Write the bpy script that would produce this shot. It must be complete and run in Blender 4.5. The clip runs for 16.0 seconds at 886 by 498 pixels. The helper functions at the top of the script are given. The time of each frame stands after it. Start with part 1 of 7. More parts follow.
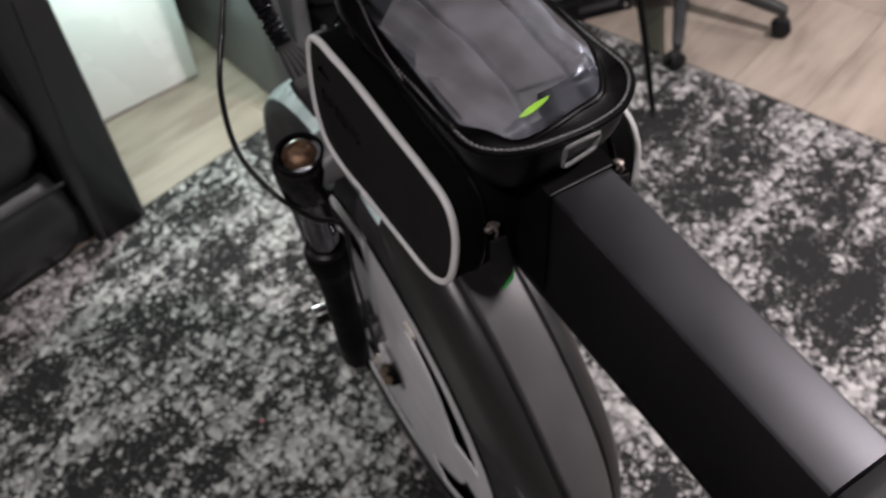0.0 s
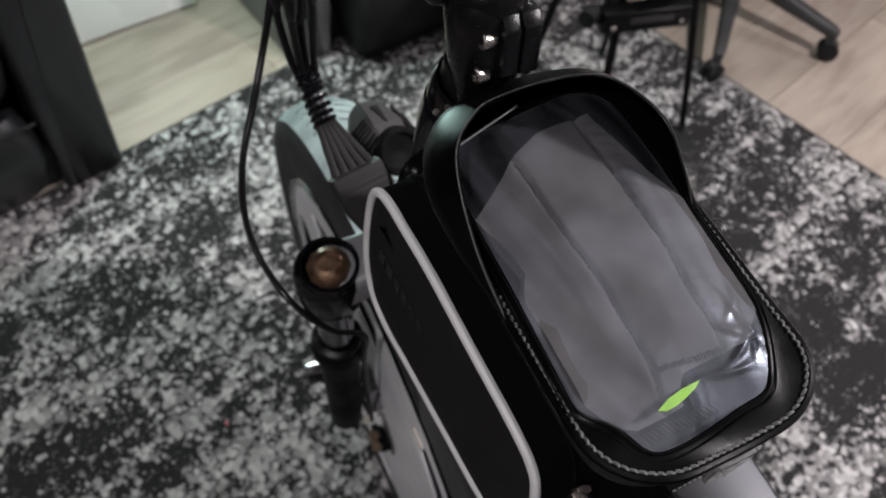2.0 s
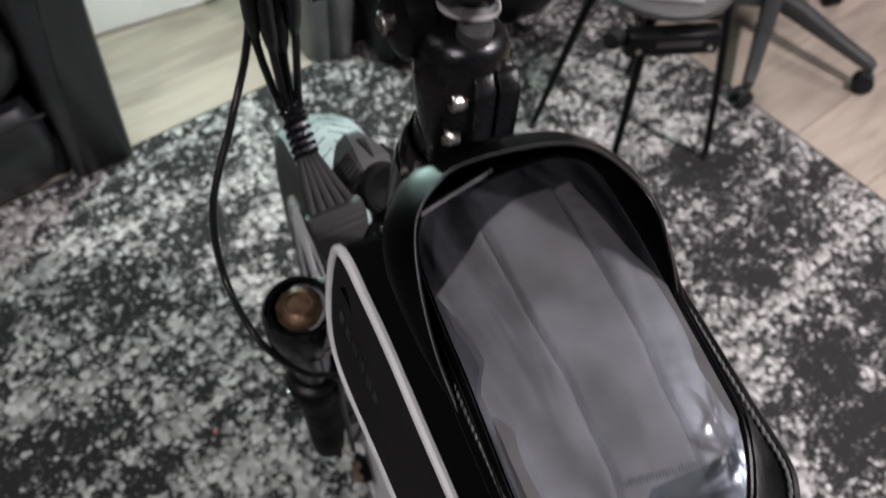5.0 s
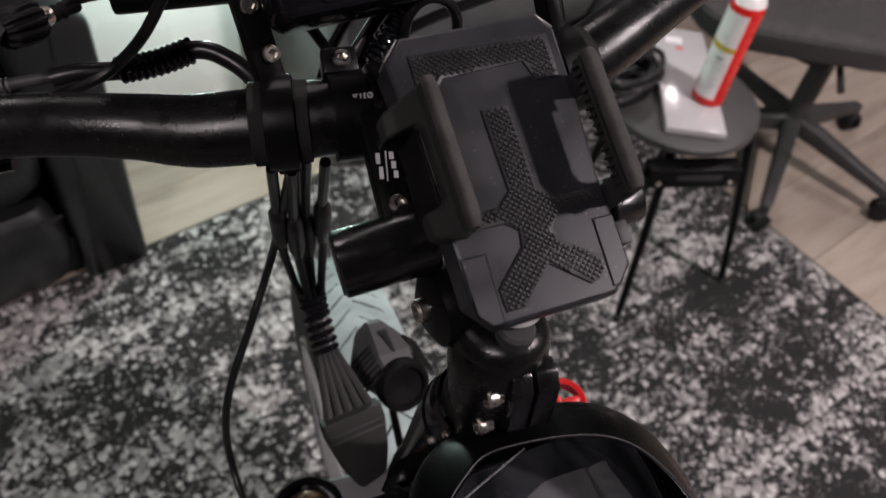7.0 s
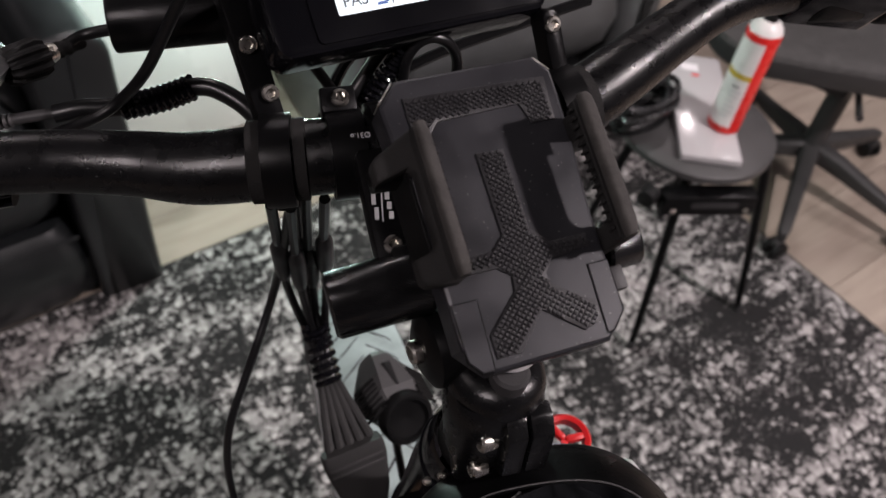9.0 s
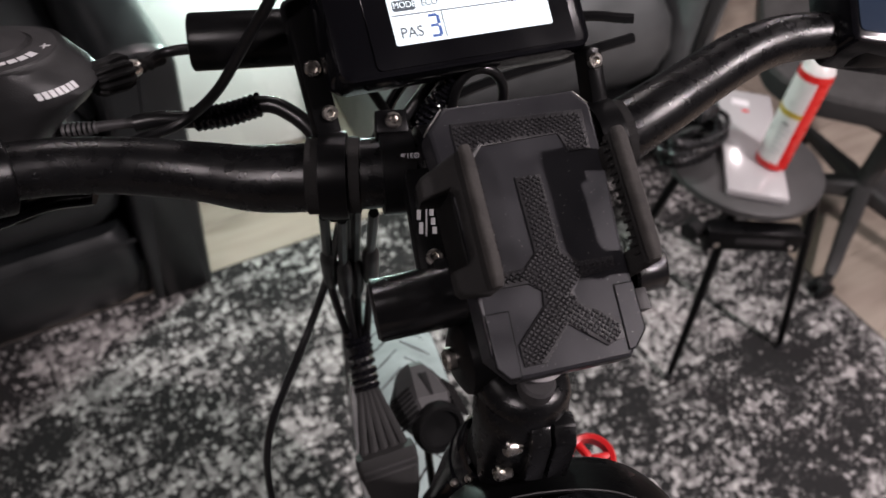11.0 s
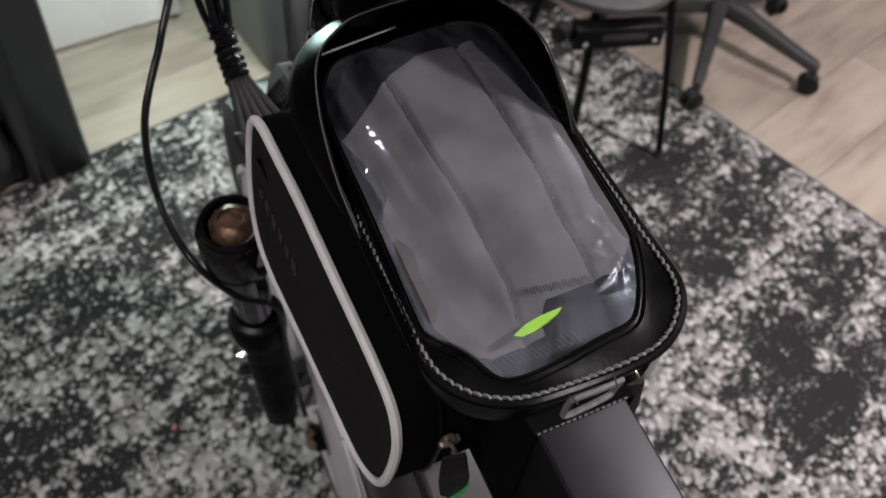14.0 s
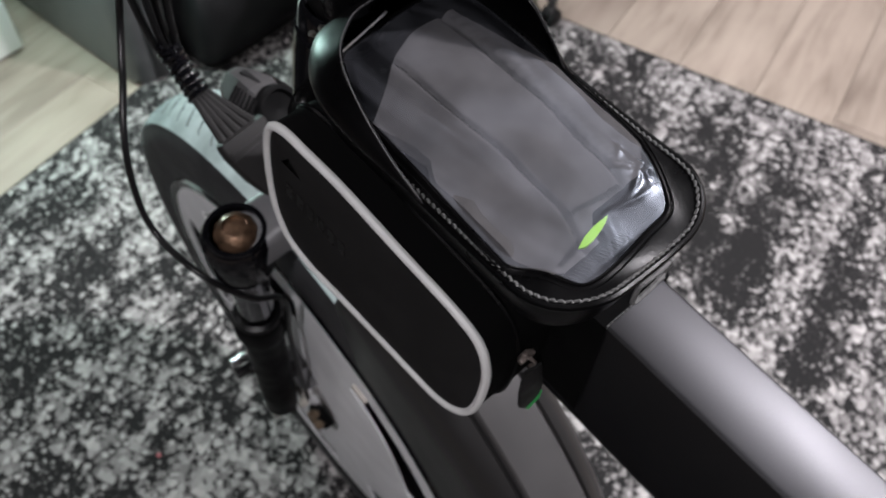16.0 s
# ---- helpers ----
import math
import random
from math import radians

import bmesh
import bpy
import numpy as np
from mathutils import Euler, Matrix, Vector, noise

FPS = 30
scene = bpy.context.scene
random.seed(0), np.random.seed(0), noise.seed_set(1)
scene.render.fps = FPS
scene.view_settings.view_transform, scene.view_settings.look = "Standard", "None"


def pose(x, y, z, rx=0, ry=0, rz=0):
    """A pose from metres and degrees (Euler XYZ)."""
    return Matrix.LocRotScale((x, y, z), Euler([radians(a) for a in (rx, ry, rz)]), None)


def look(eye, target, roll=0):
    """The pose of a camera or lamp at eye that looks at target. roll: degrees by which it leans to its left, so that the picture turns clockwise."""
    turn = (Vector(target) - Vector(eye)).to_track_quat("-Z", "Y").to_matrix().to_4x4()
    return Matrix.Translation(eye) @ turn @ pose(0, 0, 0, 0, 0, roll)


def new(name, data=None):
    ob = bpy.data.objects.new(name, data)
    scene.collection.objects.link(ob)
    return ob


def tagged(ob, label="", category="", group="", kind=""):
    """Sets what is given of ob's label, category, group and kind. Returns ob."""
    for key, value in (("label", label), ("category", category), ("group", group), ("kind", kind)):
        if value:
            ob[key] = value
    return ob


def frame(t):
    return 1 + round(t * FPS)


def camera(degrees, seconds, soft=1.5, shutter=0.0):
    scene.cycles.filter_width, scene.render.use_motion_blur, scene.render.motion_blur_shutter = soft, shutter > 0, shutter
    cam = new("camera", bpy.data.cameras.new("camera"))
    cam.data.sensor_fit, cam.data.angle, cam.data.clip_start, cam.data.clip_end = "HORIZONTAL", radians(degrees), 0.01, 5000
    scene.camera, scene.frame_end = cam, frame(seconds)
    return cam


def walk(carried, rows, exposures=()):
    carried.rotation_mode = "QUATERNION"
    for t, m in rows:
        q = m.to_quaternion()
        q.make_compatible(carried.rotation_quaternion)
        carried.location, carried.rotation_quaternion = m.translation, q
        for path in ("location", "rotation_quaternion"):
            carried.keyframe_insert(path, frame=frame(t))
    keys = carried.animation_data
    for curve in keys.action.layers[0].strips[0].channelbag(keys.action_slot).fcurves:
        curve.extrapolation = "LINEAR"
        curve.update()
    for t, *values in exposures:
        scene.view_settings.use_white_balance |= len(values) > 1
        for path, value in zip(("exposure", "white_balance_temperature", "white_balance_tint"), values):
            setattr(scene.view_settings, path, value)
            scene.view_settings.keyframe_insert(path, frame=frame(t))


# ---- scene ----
cam = camera(57.5, 16.0, shutter=0.5)
cam.data.dof.use_dof, cam.data.dof.focus_distance, cam.data.dof.aperture_fstop = True, 0.335, 12.5
PATH = [
    (0, (-0.216, -0.472, 1.28), (0.423, 0.707, -0.204), -4.6),
    (0.5, (-0.193, -0.453, 1.324), (0.44, 0.66, -0.213), -3.8),
    (1, (-0.216, -0.355, 1.348), (0.432, 0.722, -0.208), -1.3),
    (1.5, (-0.197, -0.283, 1.317), (0.448, 0.757, -0.265), 2.6),
    (2, (-0.167, -0.254, 1.298), (0.464, 0.743, -0.317), 6.7),
    (2.5, (-0.144, -0.253, 1.287), (0.475, 0.721, -0.346), 8.2),
    (3, (-0.119, -0.268, 1.282), (0.485, 0.695, -0.364), 8.4),
    (3.5, (-0.115, -0.278, 1.287), (0.47, 0.694, -0.36), 8.5),
    (4, (-0.112, -0.275, 1.282), (0.458, 0.702, -0.368), 8.0),
    (4.5, (-0.116, -0.26, 1.278), (0.45, 0.713, -0.375), 8.2),
    (5, (-0.12, -0.222, 1.291), (0.461, 0.795, -0.329), 8.3),
    (7.5, (-0.101, -0.139, 1.335), (0.508, 1.033, -0.167), 9.4),
    (8, (-0.1, -0.138, 1.336), (0.514, 1.048, -0.153), 9.2),
    (10.5, (-0.085, -0.143, 1.343), (0.4, 1.1, -0.146), 7.8),
    (11, (-0.099, -0.156, 1.353), (0.381, 1.122, -0.109), 7.9),
    (11.5, (-0.108, -0.167, 1.344), (0.373, 1.132, -0.099), 7.9),
    (12, (-0.115, -0.201, 1.325), (0.395, 1.089, -0.116), 8.6),
    (12.5, (-0.122, -0.259, 1.3), (0.428, 0.952, -0.193), 9.6),
    (13, (-0.12, -0.297, 1.272), (0.487, 0.851, -0.249), 10.3),
    (13.5, (-0.124, -0.318, 1.25), (0.522, 0.774, -0.295), 9.8),
    (14, (-0.12, -0.309, 1.251), (0.545, 0.763, -0.301), 8.4),
    (14.5, (-0.121, -0.28, 1.251), (0.569, 0.754, -0.315), 7.3),
    (15, (-0.12, -0.256, 1.248), (0.636, 0.685, -0.347), 7.5),
    (15.5, (-0.157, -0.287, 1.259), (0.65, 0.586, -0.35), 6.6),
    (16, (-0.207, -0.291, 1.282), (0.651, 0.552, -0.316), 4.2),
]
walk(cam, [(t, look(eye, target, roll)) for t, eye, target, roll in PATH], [
    (0.0, 0.23, 6450, 7), (0.5, 0.16, 6380, 7), (1.5, 0.12, 6250, 5), (3.5, 0.25, 6420, 4), (5.0, 0.41, 6300, 5), (7.5, -0.20, 6650, 11), (8.2, -0.20, 6650, 11), (10.5, 0.33, 6560, 10),
    (11.0, 0.0, 6600, 11), (12.0, -0.17, 6650, 10), (12.5, 0.16, 6650, 8), (13.0, 0.30, 6550, 7), (14.0, 0.21, 6400, 6), (15.0, 0.18, 6290, 4), (16.0, 0.36, 6170, 3)])

# ---- world, lamps, exposure ----
ROOM = pose(0, 0, 0, 0, 0, 16.5)          # u to the right along the rug, v ahead
world = bpy.data.worlds.new("world")
scene.world = world
world.use_nodes = True
wb = world.node_tree.nodes["Background"]
wb.inputs[0].default_value = (0.55, 0.6, 0.7, 1)
wb.inputs[1].default_value = 0.01
scene.view_settings.exposure = 0.0


def uvz(u, v, z):
    return ROOM @ Vector((u, v, z))


# u, v and watts: one strong lamp behind and to the right of the bicycle, weak fill lamps added unseen round the room
DOWNLIGHTS = [(1.22, -1.10, 82), (-1.2, -0.5, 23), (2.6, 0.4, 13), (-1.1, 1.3, 4), (0.7, 1.5, 8), (2.4, 1.7, 13)]
CEILING_Z = 2.5
for u, v, watts in DOWNLIGHTS:
    la = bpy.data.lights.new("downlight_lamp", "AREA")
    la.shape, la.size, la.energy, la.color = "DISK", 0.16, watts, (1.0, 0.89, 0.925)
    lo = new("downlight_lamp", la)
    lo.matrix_world = look(uvz(u, v, CEILING_Z - 0.03), uvz(u, v, 0))
la = bpy.data.lights.new("desk_lamp_bulb", "POINT")
la.shadow_soft_size, la.energy, la.color = 0.04, 13.5, (0.74, 1.0, 0.92)
lo = new("desk_lamp_bulb", la)
lo.location = uvz(0.42, 1.14, 0.72)

# ---- materials ----


def mat(name, base, rough=0.5, metal=0.0, var=0.12, scale=30, bump=0.05, bscale=250, rvar=0.1, coat=0.0, spec=0.5, speck=None):
    m = bpy.data.materials.new(name)
    m.use_nodes = True
    nt = m.node_tree
    b = nt.nodes["Principled BSDF"]
    tc = nt.nodes.new("ShaderNodeTexCoord")
    n1 = nt.nodes.new("ShaderNodeTexNoise")
    n1.inputs["Scale"].default_value, n1.inputs["Detail"].default_value = scale, 4
    n2 = nt.nodes.new("ShaderNodeTexNoise")
    n2.inputs["Scale"].default_value, n2.inputs["Detail"].default_value = bscale, 3
    for n in (n1, n2):
        nt.links.new(tc.outputs["Object"], n.inputs["Vector"])
    mr = nt.nodes.new("ShaderNodeMapRange")
    mr.inputs["From Min"].default_value, mr.inputs["From Max"].default_value = 0.3, 0.7
    mr.inputs["To Min"].default_value, mr.inputs["To Max"].default_value = 1 - var, 1 + var
    nt.links.new(n1.outputs["Fac"], mr.inputs["Value"])
    mx = nt.nodes.new("ShaderNodeVectorMath")
    mx.operation = "SCALE"
    mx.inputs[0].default_value = base
    nt.links.new(mr.outputs["Result"], mx.inputs["Scale"])
    if speck:
        n3 = nt.nodes.new("ShaderNodeTexNoise")
        n3.inputs["Scale"].default_value, n3.inputs["Detail"].default_value = speck[1], 1
        nt.links.new(tc.outputs["Object"], n3.inputs["Vector"])
        sr = nt.nodes.new("ShaderNodeMapRange")
        sr.inputs["From Min"].default_value, sr.inputs["From Max"].default_value = speck[2], speck[2] + 0.03
        nt.links.new(n3.outputs["Fac"], sr.inputs["Value"])
        sm_ = nt.nodes.new("ShaderNodeMix")
        sm_.data_type = "RGBA"
        sm_.inputs[7].default_value = (speck[0], speck[0], speck[0], 1)
        nt.links.new(sr.outputs["Result"], sm_.inputs[0])
        nt.links.new(mx.outputs["Vector"], sm_.inputs[6])
        nt.links.new(sm_.outputs[2], b.inputs["Base Color"])
    else:
        nt.links.new(mx.outputs["Vector"], b.inputs["Base Color"])
    rr = nt.nodes.new("ShaderNodeMapRange")
    rr.inputs["From Min"].default_value, rr.inputs["From Max"].default_value = 0.3, 0.7
    rr.inputs["To Min"].default_value, rr.inputs["To Max"].default_value = max(0.02, rough - rvar), min(1, rough + rvar)
    nt.links.new(n1.outputs["Fac"], rr.inputs["Value"])
    nt.links.new(rr.outputs["Result"], b.inputs["Roughness"])
    b.inputs["Metallic"].default_value = metal
    b.inputs["Coat Weight"].default_value = coat
    b.inputs["Coat Roughness"].default_value = 0.12
    b.inputs["Specular IOR Level"].default_value = spec
    if bump:
        bp = nt.nodes.new("ShaderNodeBump")
        bp.inputs["Strength"].default_value, bp.inputs["Distance"].default_value = bump, 0.001
        nt.links.new(n2.outputs["Fac"], bp.inputs["Height"])
        nt.links.new(bp.outputs["Normal"], b.inputs["Normal"])
    return m


def emit(name, col, strength):
    m = bpy.data.materials.new(name)
    m.use_nodes = True
    b = m.node_tree.nodes["Principled BSDF"]
    b.inputs["Base Color"].default_value = (0.02, 0.02, 0.02, 1)
    b.inputs["Emission Color"].default_value = (*col, 1)
    b.inputs["Emission Strength"].default_value = strength
    return m


def woven(name, base, scale=900, rough=0.8, amount=0.4, spec=0.15):
    m = mat(name, base, rough, var=0.2, scale=60, bump=0, spec=spec)
    nt = m.node_tree
    b = nt.nodes["Principled BSDF"]
    tc = nt.nodes.new("ShaderNodeTexCoord")
    w = nt.nodes.new("ShaderNodeTexWave")
    w.wave_type, w.bands_direction = "BANDS", "DIAGONAL"
    w.inputs["Scale"].default_value, w.inputs["Distortion"].default_value = scale, 0.6
    nt.links.new(tc.outputs["Object"], w.inputs["Vector"])
    bp = nt.nodes.new("ShaderNodeBump")
    bp.inputs["Strength"].default_value, bp.inputs["Distance"].default_value = amount, 0.0006
    nt.links.new(w.outputs["Fac"], bp.inputs["Height"])
    nt.links.new(bp.outputs["Normal"], b.inputs["Normal"])
    return m


def clear_film(name):
    """Soft clear plastic: lets light through, with a wrinkled gloss and a slight milky bloom whose streaks also imitate
    glare.
    """
    m = bpy.data.materials.new(name)
    m.use_nodes = True
    nt = m.node_tree
    nt.nodes.remove(nt.nodes["Principled BSDF"])
    out = nt.nodes["Material Output"]
    tr = nt.nodes.new("ShaderNodeBsdfTransparent")
    tr.inputs[0].default_value = (0.90, 0.90, 0.91, 1)
    gl = nt.nodes.new("ShaderNodeBsdfGlossy")
    gl.inputs["Roughness"].default_value = 0.05
    gl.inputs[0].default_value = (0.80, 0.87, 0.96, 1)
    g2 = nt.nodes.new("ShaderNodeBsdfGlossy")
    g2.inputs["Roughness"].default_value = 0.34
    g2.inputs[0].default_value = (0.74, 0.82, 0.94, 1)
    gm = nt.nodes.new("ShaderNodeMixShader")
    gm.inputs[0].default_value = 0.55
    nt.links.new(gl.outputs[0], gm.inputs[1])
    nt.links.new(g2.outputs[0], gm.inputs[2])
    df = nt.nodes.new("ShaderNodeBsdfDiffuse")
    df.inputs[0].default_value = (0.47, 0.49, 0.56, 1)
    fr = nt.nodes.new("ShaderNodeFresnel")
    fr.inputs["IOR"].default_value = 1.80
    tc = nt.nodes.new("ShaderNodeTexCoord")
    nz = nt.nodes.new("ShaderNodeTexNoise")
    nz.inputs["Scale"].default_value, nz.inputs["Detail"].default_value, nz.inputs["Distortion"].default_value = 24, 4, 0.5
    nt.links.new(tc.outputs["Object"], nz.inputs["Vector"])
    bp = nt.nodes.new("ShaderNodeBump")
    bp.inputs["Strength"].default_value, bp.inputs["Distance"].default_value = 0.34, 0.004
    nt.links.new(nz.outputs["Fac"], bp.inputs["Height"])
    nt.links.new(bp.outputs["Normal"], gl.inputs["Normal"])
    nt.links.new(bp.outputs["Normal"], fr.inputs["Normal"])
    nt.links.new(bp.outputs["Normal"], g2.inputs["Normal"])
    m1 = nt.nodes.new("ShaderNodeMixShader")
    mp = nt.nodes.new("ShaderNodeMapping")
    mp.inputs["Rotation"].default_value, mp.inputs["Scale"].default_value = (0, 0, -0.6), (1.0, 0.35, 1)
    nt.links.new(tc.outputs["Object"], mp.inputs["Vector"])
    # pale diffuse streaks: milky film, and glare put in as colour
    hz = nt.nodes.new("ShaderNodeTexNoise")
    hz.inputs["Scale"].default_value, hz.inputs["Detail"].default_value, hz.inputs["Distortion"].default_value = 30, 4, 1.0
    nt.links.new(mp.outputs["Vector"], hz.inputs["Vector"])
    hr = nt.nodes.new("ShaderNodeMapRange")
    hr.inputs["From Min"].default_value, hr.inputs["From Max"].default_value = 0.40, 0.74
    hr.inputs["To Min"].default_value, hr.inputs["To Max"].default_value = 0.008, 0.14
    nt.links.new(hz.outputs["Fac"], hr.inputs["Value"])
    nt.links.new(hr.outputs["Result"], m1.inputs[0])
    nt.links.new(tr.outputs[0], m1.inputs[1])
    nt.links.new(df.outputs[0], m1.inputs[2])
    m2 = nt.nodes.new("ShaderNodeMixShader")
    nt.links.new(fr.outputs[0], m2.inputs[0])
    nt.links.new(m1.outputs[0], m2.inputs[1])
    nt.links.new(gm.outputs[0], m2.inputs[2])
    nt.links.new(m2.outputs[0], out.inputs["Surface"])
    return m


PATCHES = [(1.05, 0.10, 0.16, 0.10, -0.34), (1.07, 0.28, 0.09, 0.06, -0.28), (0.86, -0.24, 0.12, 0.10, -0.22),
           (-0.14, 0.72, 0.14, 0.05, -0.22), (-0.32, 0.80, 0.08, 0.05, -0.22), (-0.25, 0.56, 0.10, 0.06, -0.19), (0.11, 0.02, 0.10, 0.08, -0.15),
           (1.25, -0.02, 0.06, 0.12, 0.22), (1.18, 0.36, 0.10, 0.03, 0.25), (0.66, -0.34, 0.14, 0.10, 0.15), (0.03, 0.23, 0.13, 0.10, 0.28),
           (-0.12, 0.86, 0.18, 0.03, 0.25), (0.06, 0.52, 0.09, 0.05, 0.15), (0.22, 0.62, 0.08, 0.05, 0.15), (0.83, 0.03, 0.08, 0.06, 0.12), (1.02, 0.47, 0.14, 0.07, 0.22),
           (0.08, 0.45, 0.12, 0.14, 0.14), (-0.04, 0.33, 0.10, 0.08, 0.10), (0.95, -0.10, 0.10, 0.12, -0.13), (0.75, -0.40, 0.10, 0.10, -0.10), (0.92, 0.62, 0.12, 0.08, 0.13), (1.23, 0.46, 0.10, 0.09, 0.18), (0.92, -0.22, 0.22, 0.16, -0.07), (1.08, 0.62, 0.16, 0.12, 0.18), (1.22, 0.28, 0.08, 0.09, 0.12)]


def rug_material():
    """Black and ivory distressed pile: small flecks, thicker and thinner in streaks."""
    m = bpy.data.materials.new("rug_pile")
    m.use_nodes = True
    nt = m.node_tree
    L = nt.links.new
    b = nt.nodes["Principled BSDF"]
    b.inputs["Roughness"].default_value = 0.95
    b.inputs["Specular IOR Level"].default_value = 0.15
    tc = nt.nodes.new("ShaderNodeTexCoord")

    def noise_node(scale, detail, stretch=(1, 1, 1), rough=0.55, dist=0.0):
        mp = nt.nodes.new("ShaderNodeMapping")
        mp.inputs["Scale"].default_value = stretch
        L(tc.outputs["Object"], mp.inputs["Vector"])
        n = nt.nodes.new("ShaderNodeTexNoise")
        n.inputs["Scale"].default_value, n.inputs["Detail"].default_value = scale, detail
        n.inputs["Roughness"].default_value, n.inputs["Distortion"].default_value = rough, dist
        L(mp.outputs["Vector"], n.inputs["Vector"])
        return n.outputs["Fac"]

    def math_node(op, a, c, clamp=False):
        n = nt.nodes.new("ShaderNodeMath")
        n.operation, n.use_clamp = op, clamp
        for i, x in enumerate((a, c)):
            if isinstance(x, (int, float)):
                n.inputs[i].default_value = x
            else:
                L(x, n.inputs[i])
        return n.outputs[0]
    patch = noise_node(4.2, 5.0, (1, 1, 1), 0.68, 0.6)
    clump = noise_node(21.0, 3.0, (1, 1, 1), 0.6, 1.2)
    streak_u = noise_node(3.2, 4.0, (0.22, 3.4, 1), 0.65)
    streak_v = noise_node(3.0, 3.0, (2.8, 0.3, 1), 0.6)
    line_u = noise_node(7.0, 3.0, (0.10, 5.0, 1), 0.5)
    d = math_node("ADD", math_node("MULTIPLY", math_node("SUBTRACT", patch, 0.5), 2.3), math_node("MULTIPLY", math_node("SUBTRACT", streak_u, 0.5), 1.9))
    d = math_node("ADD", d, math_node("MULTIPLY", math_node("SUBTRACT", streak_v, 0.5), 1.0))
    d = math_node("ADD", d, math_node("MULTIPLY", math_node("SUBTRACT", line_u, 0.5), 1.1))
    d = math_node("ADD", d, math_node("MULTIPLY", math_node("SUBTRACT", clump, 0.5), 2.3))
    d = math_node("ADD", d, 0.38)
    # worn and dense places of the pile: u, v, half-lengths, how much denser
    for pu, pv, hu, hv, gain in PATCHES:
        off = nt.nodes.new("ShaderNodeVectorMath")
        off.operation = "SUBTRACT"
        off.inputs[1].default_value = (pu, pv, 0)
        L(tc.outputs["Object"], off.inputs[0])
        sc = nt.nodes.new("ShaderNodeVectorMath")
        sc.operation = "MULTIPLY"
        sc.inputs[1].default_value = (1 / hu, 1 / hv, 0)
        L(off.outputs[0], sc.inputs[0])
        ln = nt.nodes.new("ShaderNodeVectorMath")
        ln.operation = "LENGTH"
        L(sc.outputs[0], ln.inputs[0])
        fall = nt.nodes.new("ShaderNodeMapRange")
        fall.interpolation_type = "SMOOTHSTEP"
        fall.inputs["From Min"].default_value, fall.inputs["From Max"].default_value = 0.3, 1.6
        fall.inputs["To Min"].default_value, fall.inputs["To Max"].default_value = gain, 0.0
        L(ln.outputs["Value"], fall.inputs["Value"])
        d = math_node("ADD", d, fall.outputs[0])
    wob = nt.nodes.new("ShaderNodeTexNoise")
    wob.inputs["Scale"].default_value, wob.inputs["Detail"].default_value = 90, 2
    L(tc.outputs["Object"], wob.inputs["Vector"])
    mixv = nt.nodes.new("ShaderNodeVectorMath")
    mixv.operation = "MULTIPLY_ADD"
    mixv.inputs[1].default_value = (0.006, 0.006, 0.0)
    L(wob.outputs["Color"], mixv.inputs[0])
    L(tc.outputs["Object"], mixv.inputs[2])

    def dots(scale, grow, chance):
        """Round tufts that swell and merge where the pile is dense and thin out where it is worn."""
        v = nt.nodes.new("ShaderNodeTexVoronoi")
        v.voronoi_dimensions = "2D"
        v.inputs["Scale"].default_value, v.inputs["Randomness"].default_value = scale, 1.0
        L(mixv.outputs[0], v.inputs["Vector"])
        sep = nt.nodes.new("ShaderNodeSeparateColor")
        L(v.outputs["Color"], sep.inputs[0])
        size = math_node("ADD", math_node("MULTIPLY", d, grow), math_node("MULTIPLY", math_node("SUBTRACT", sep.outputs[0], 0.5), chance))
        rd = nt.nodes.new("ShaderNodeMapRange")
        rd.interpolation_type = "SMOOTHSTEP"
        rd.inputs["From Min"].default_value, rd.inputs["From Max"].default_value = -0.06, 0.22
        L(math_node("SUBTRACT", size, v.outputs["Distance"]), rd.inputs["Value"])
        tone = math_node("MULTIPLY_ADD", sep.outputs[1], 0.5)
        tone.node.inputs[2].default_value = 0.42
        return math_node("MULTIPLY", rd.outputs[0], tone)
    s = math_node("MAXIMUM", dots(80, 0.90, 0.75), math_node("MULTIPLY", dots(150, 0.62, 0.9), 0.7))
    ramp = nt.nodes.new("ShaderNodeValToRGB")
    e = ramp.color_ramp.elements
    e[0].position, e[0].color = 0.0, (0.022, 0.0215, 0.0215, 1)
    e[1].position, e[1].color = 1.0, (0.60, 0.575, 0.56, 1)
    k = e.new(0.35)
    k.color = (0.11, 0.105, 0.104, 1)
    L(s, ramp.inputs[0])
    L(ramp.outputs[0], b.inputs["Base Color"])
    bp = nt.nodes.new("ShaderNodeBump")
    bp.inputs["Strength"].default_value, bp.inputs["Distance"].default_value = 0.6, 0.004
    L(math_node("ADD", s, noise_node(500, 2)), bp.inputs["Height"])
    L(bp.outputs["Normal"], b.inputs["Normal"])
    return m


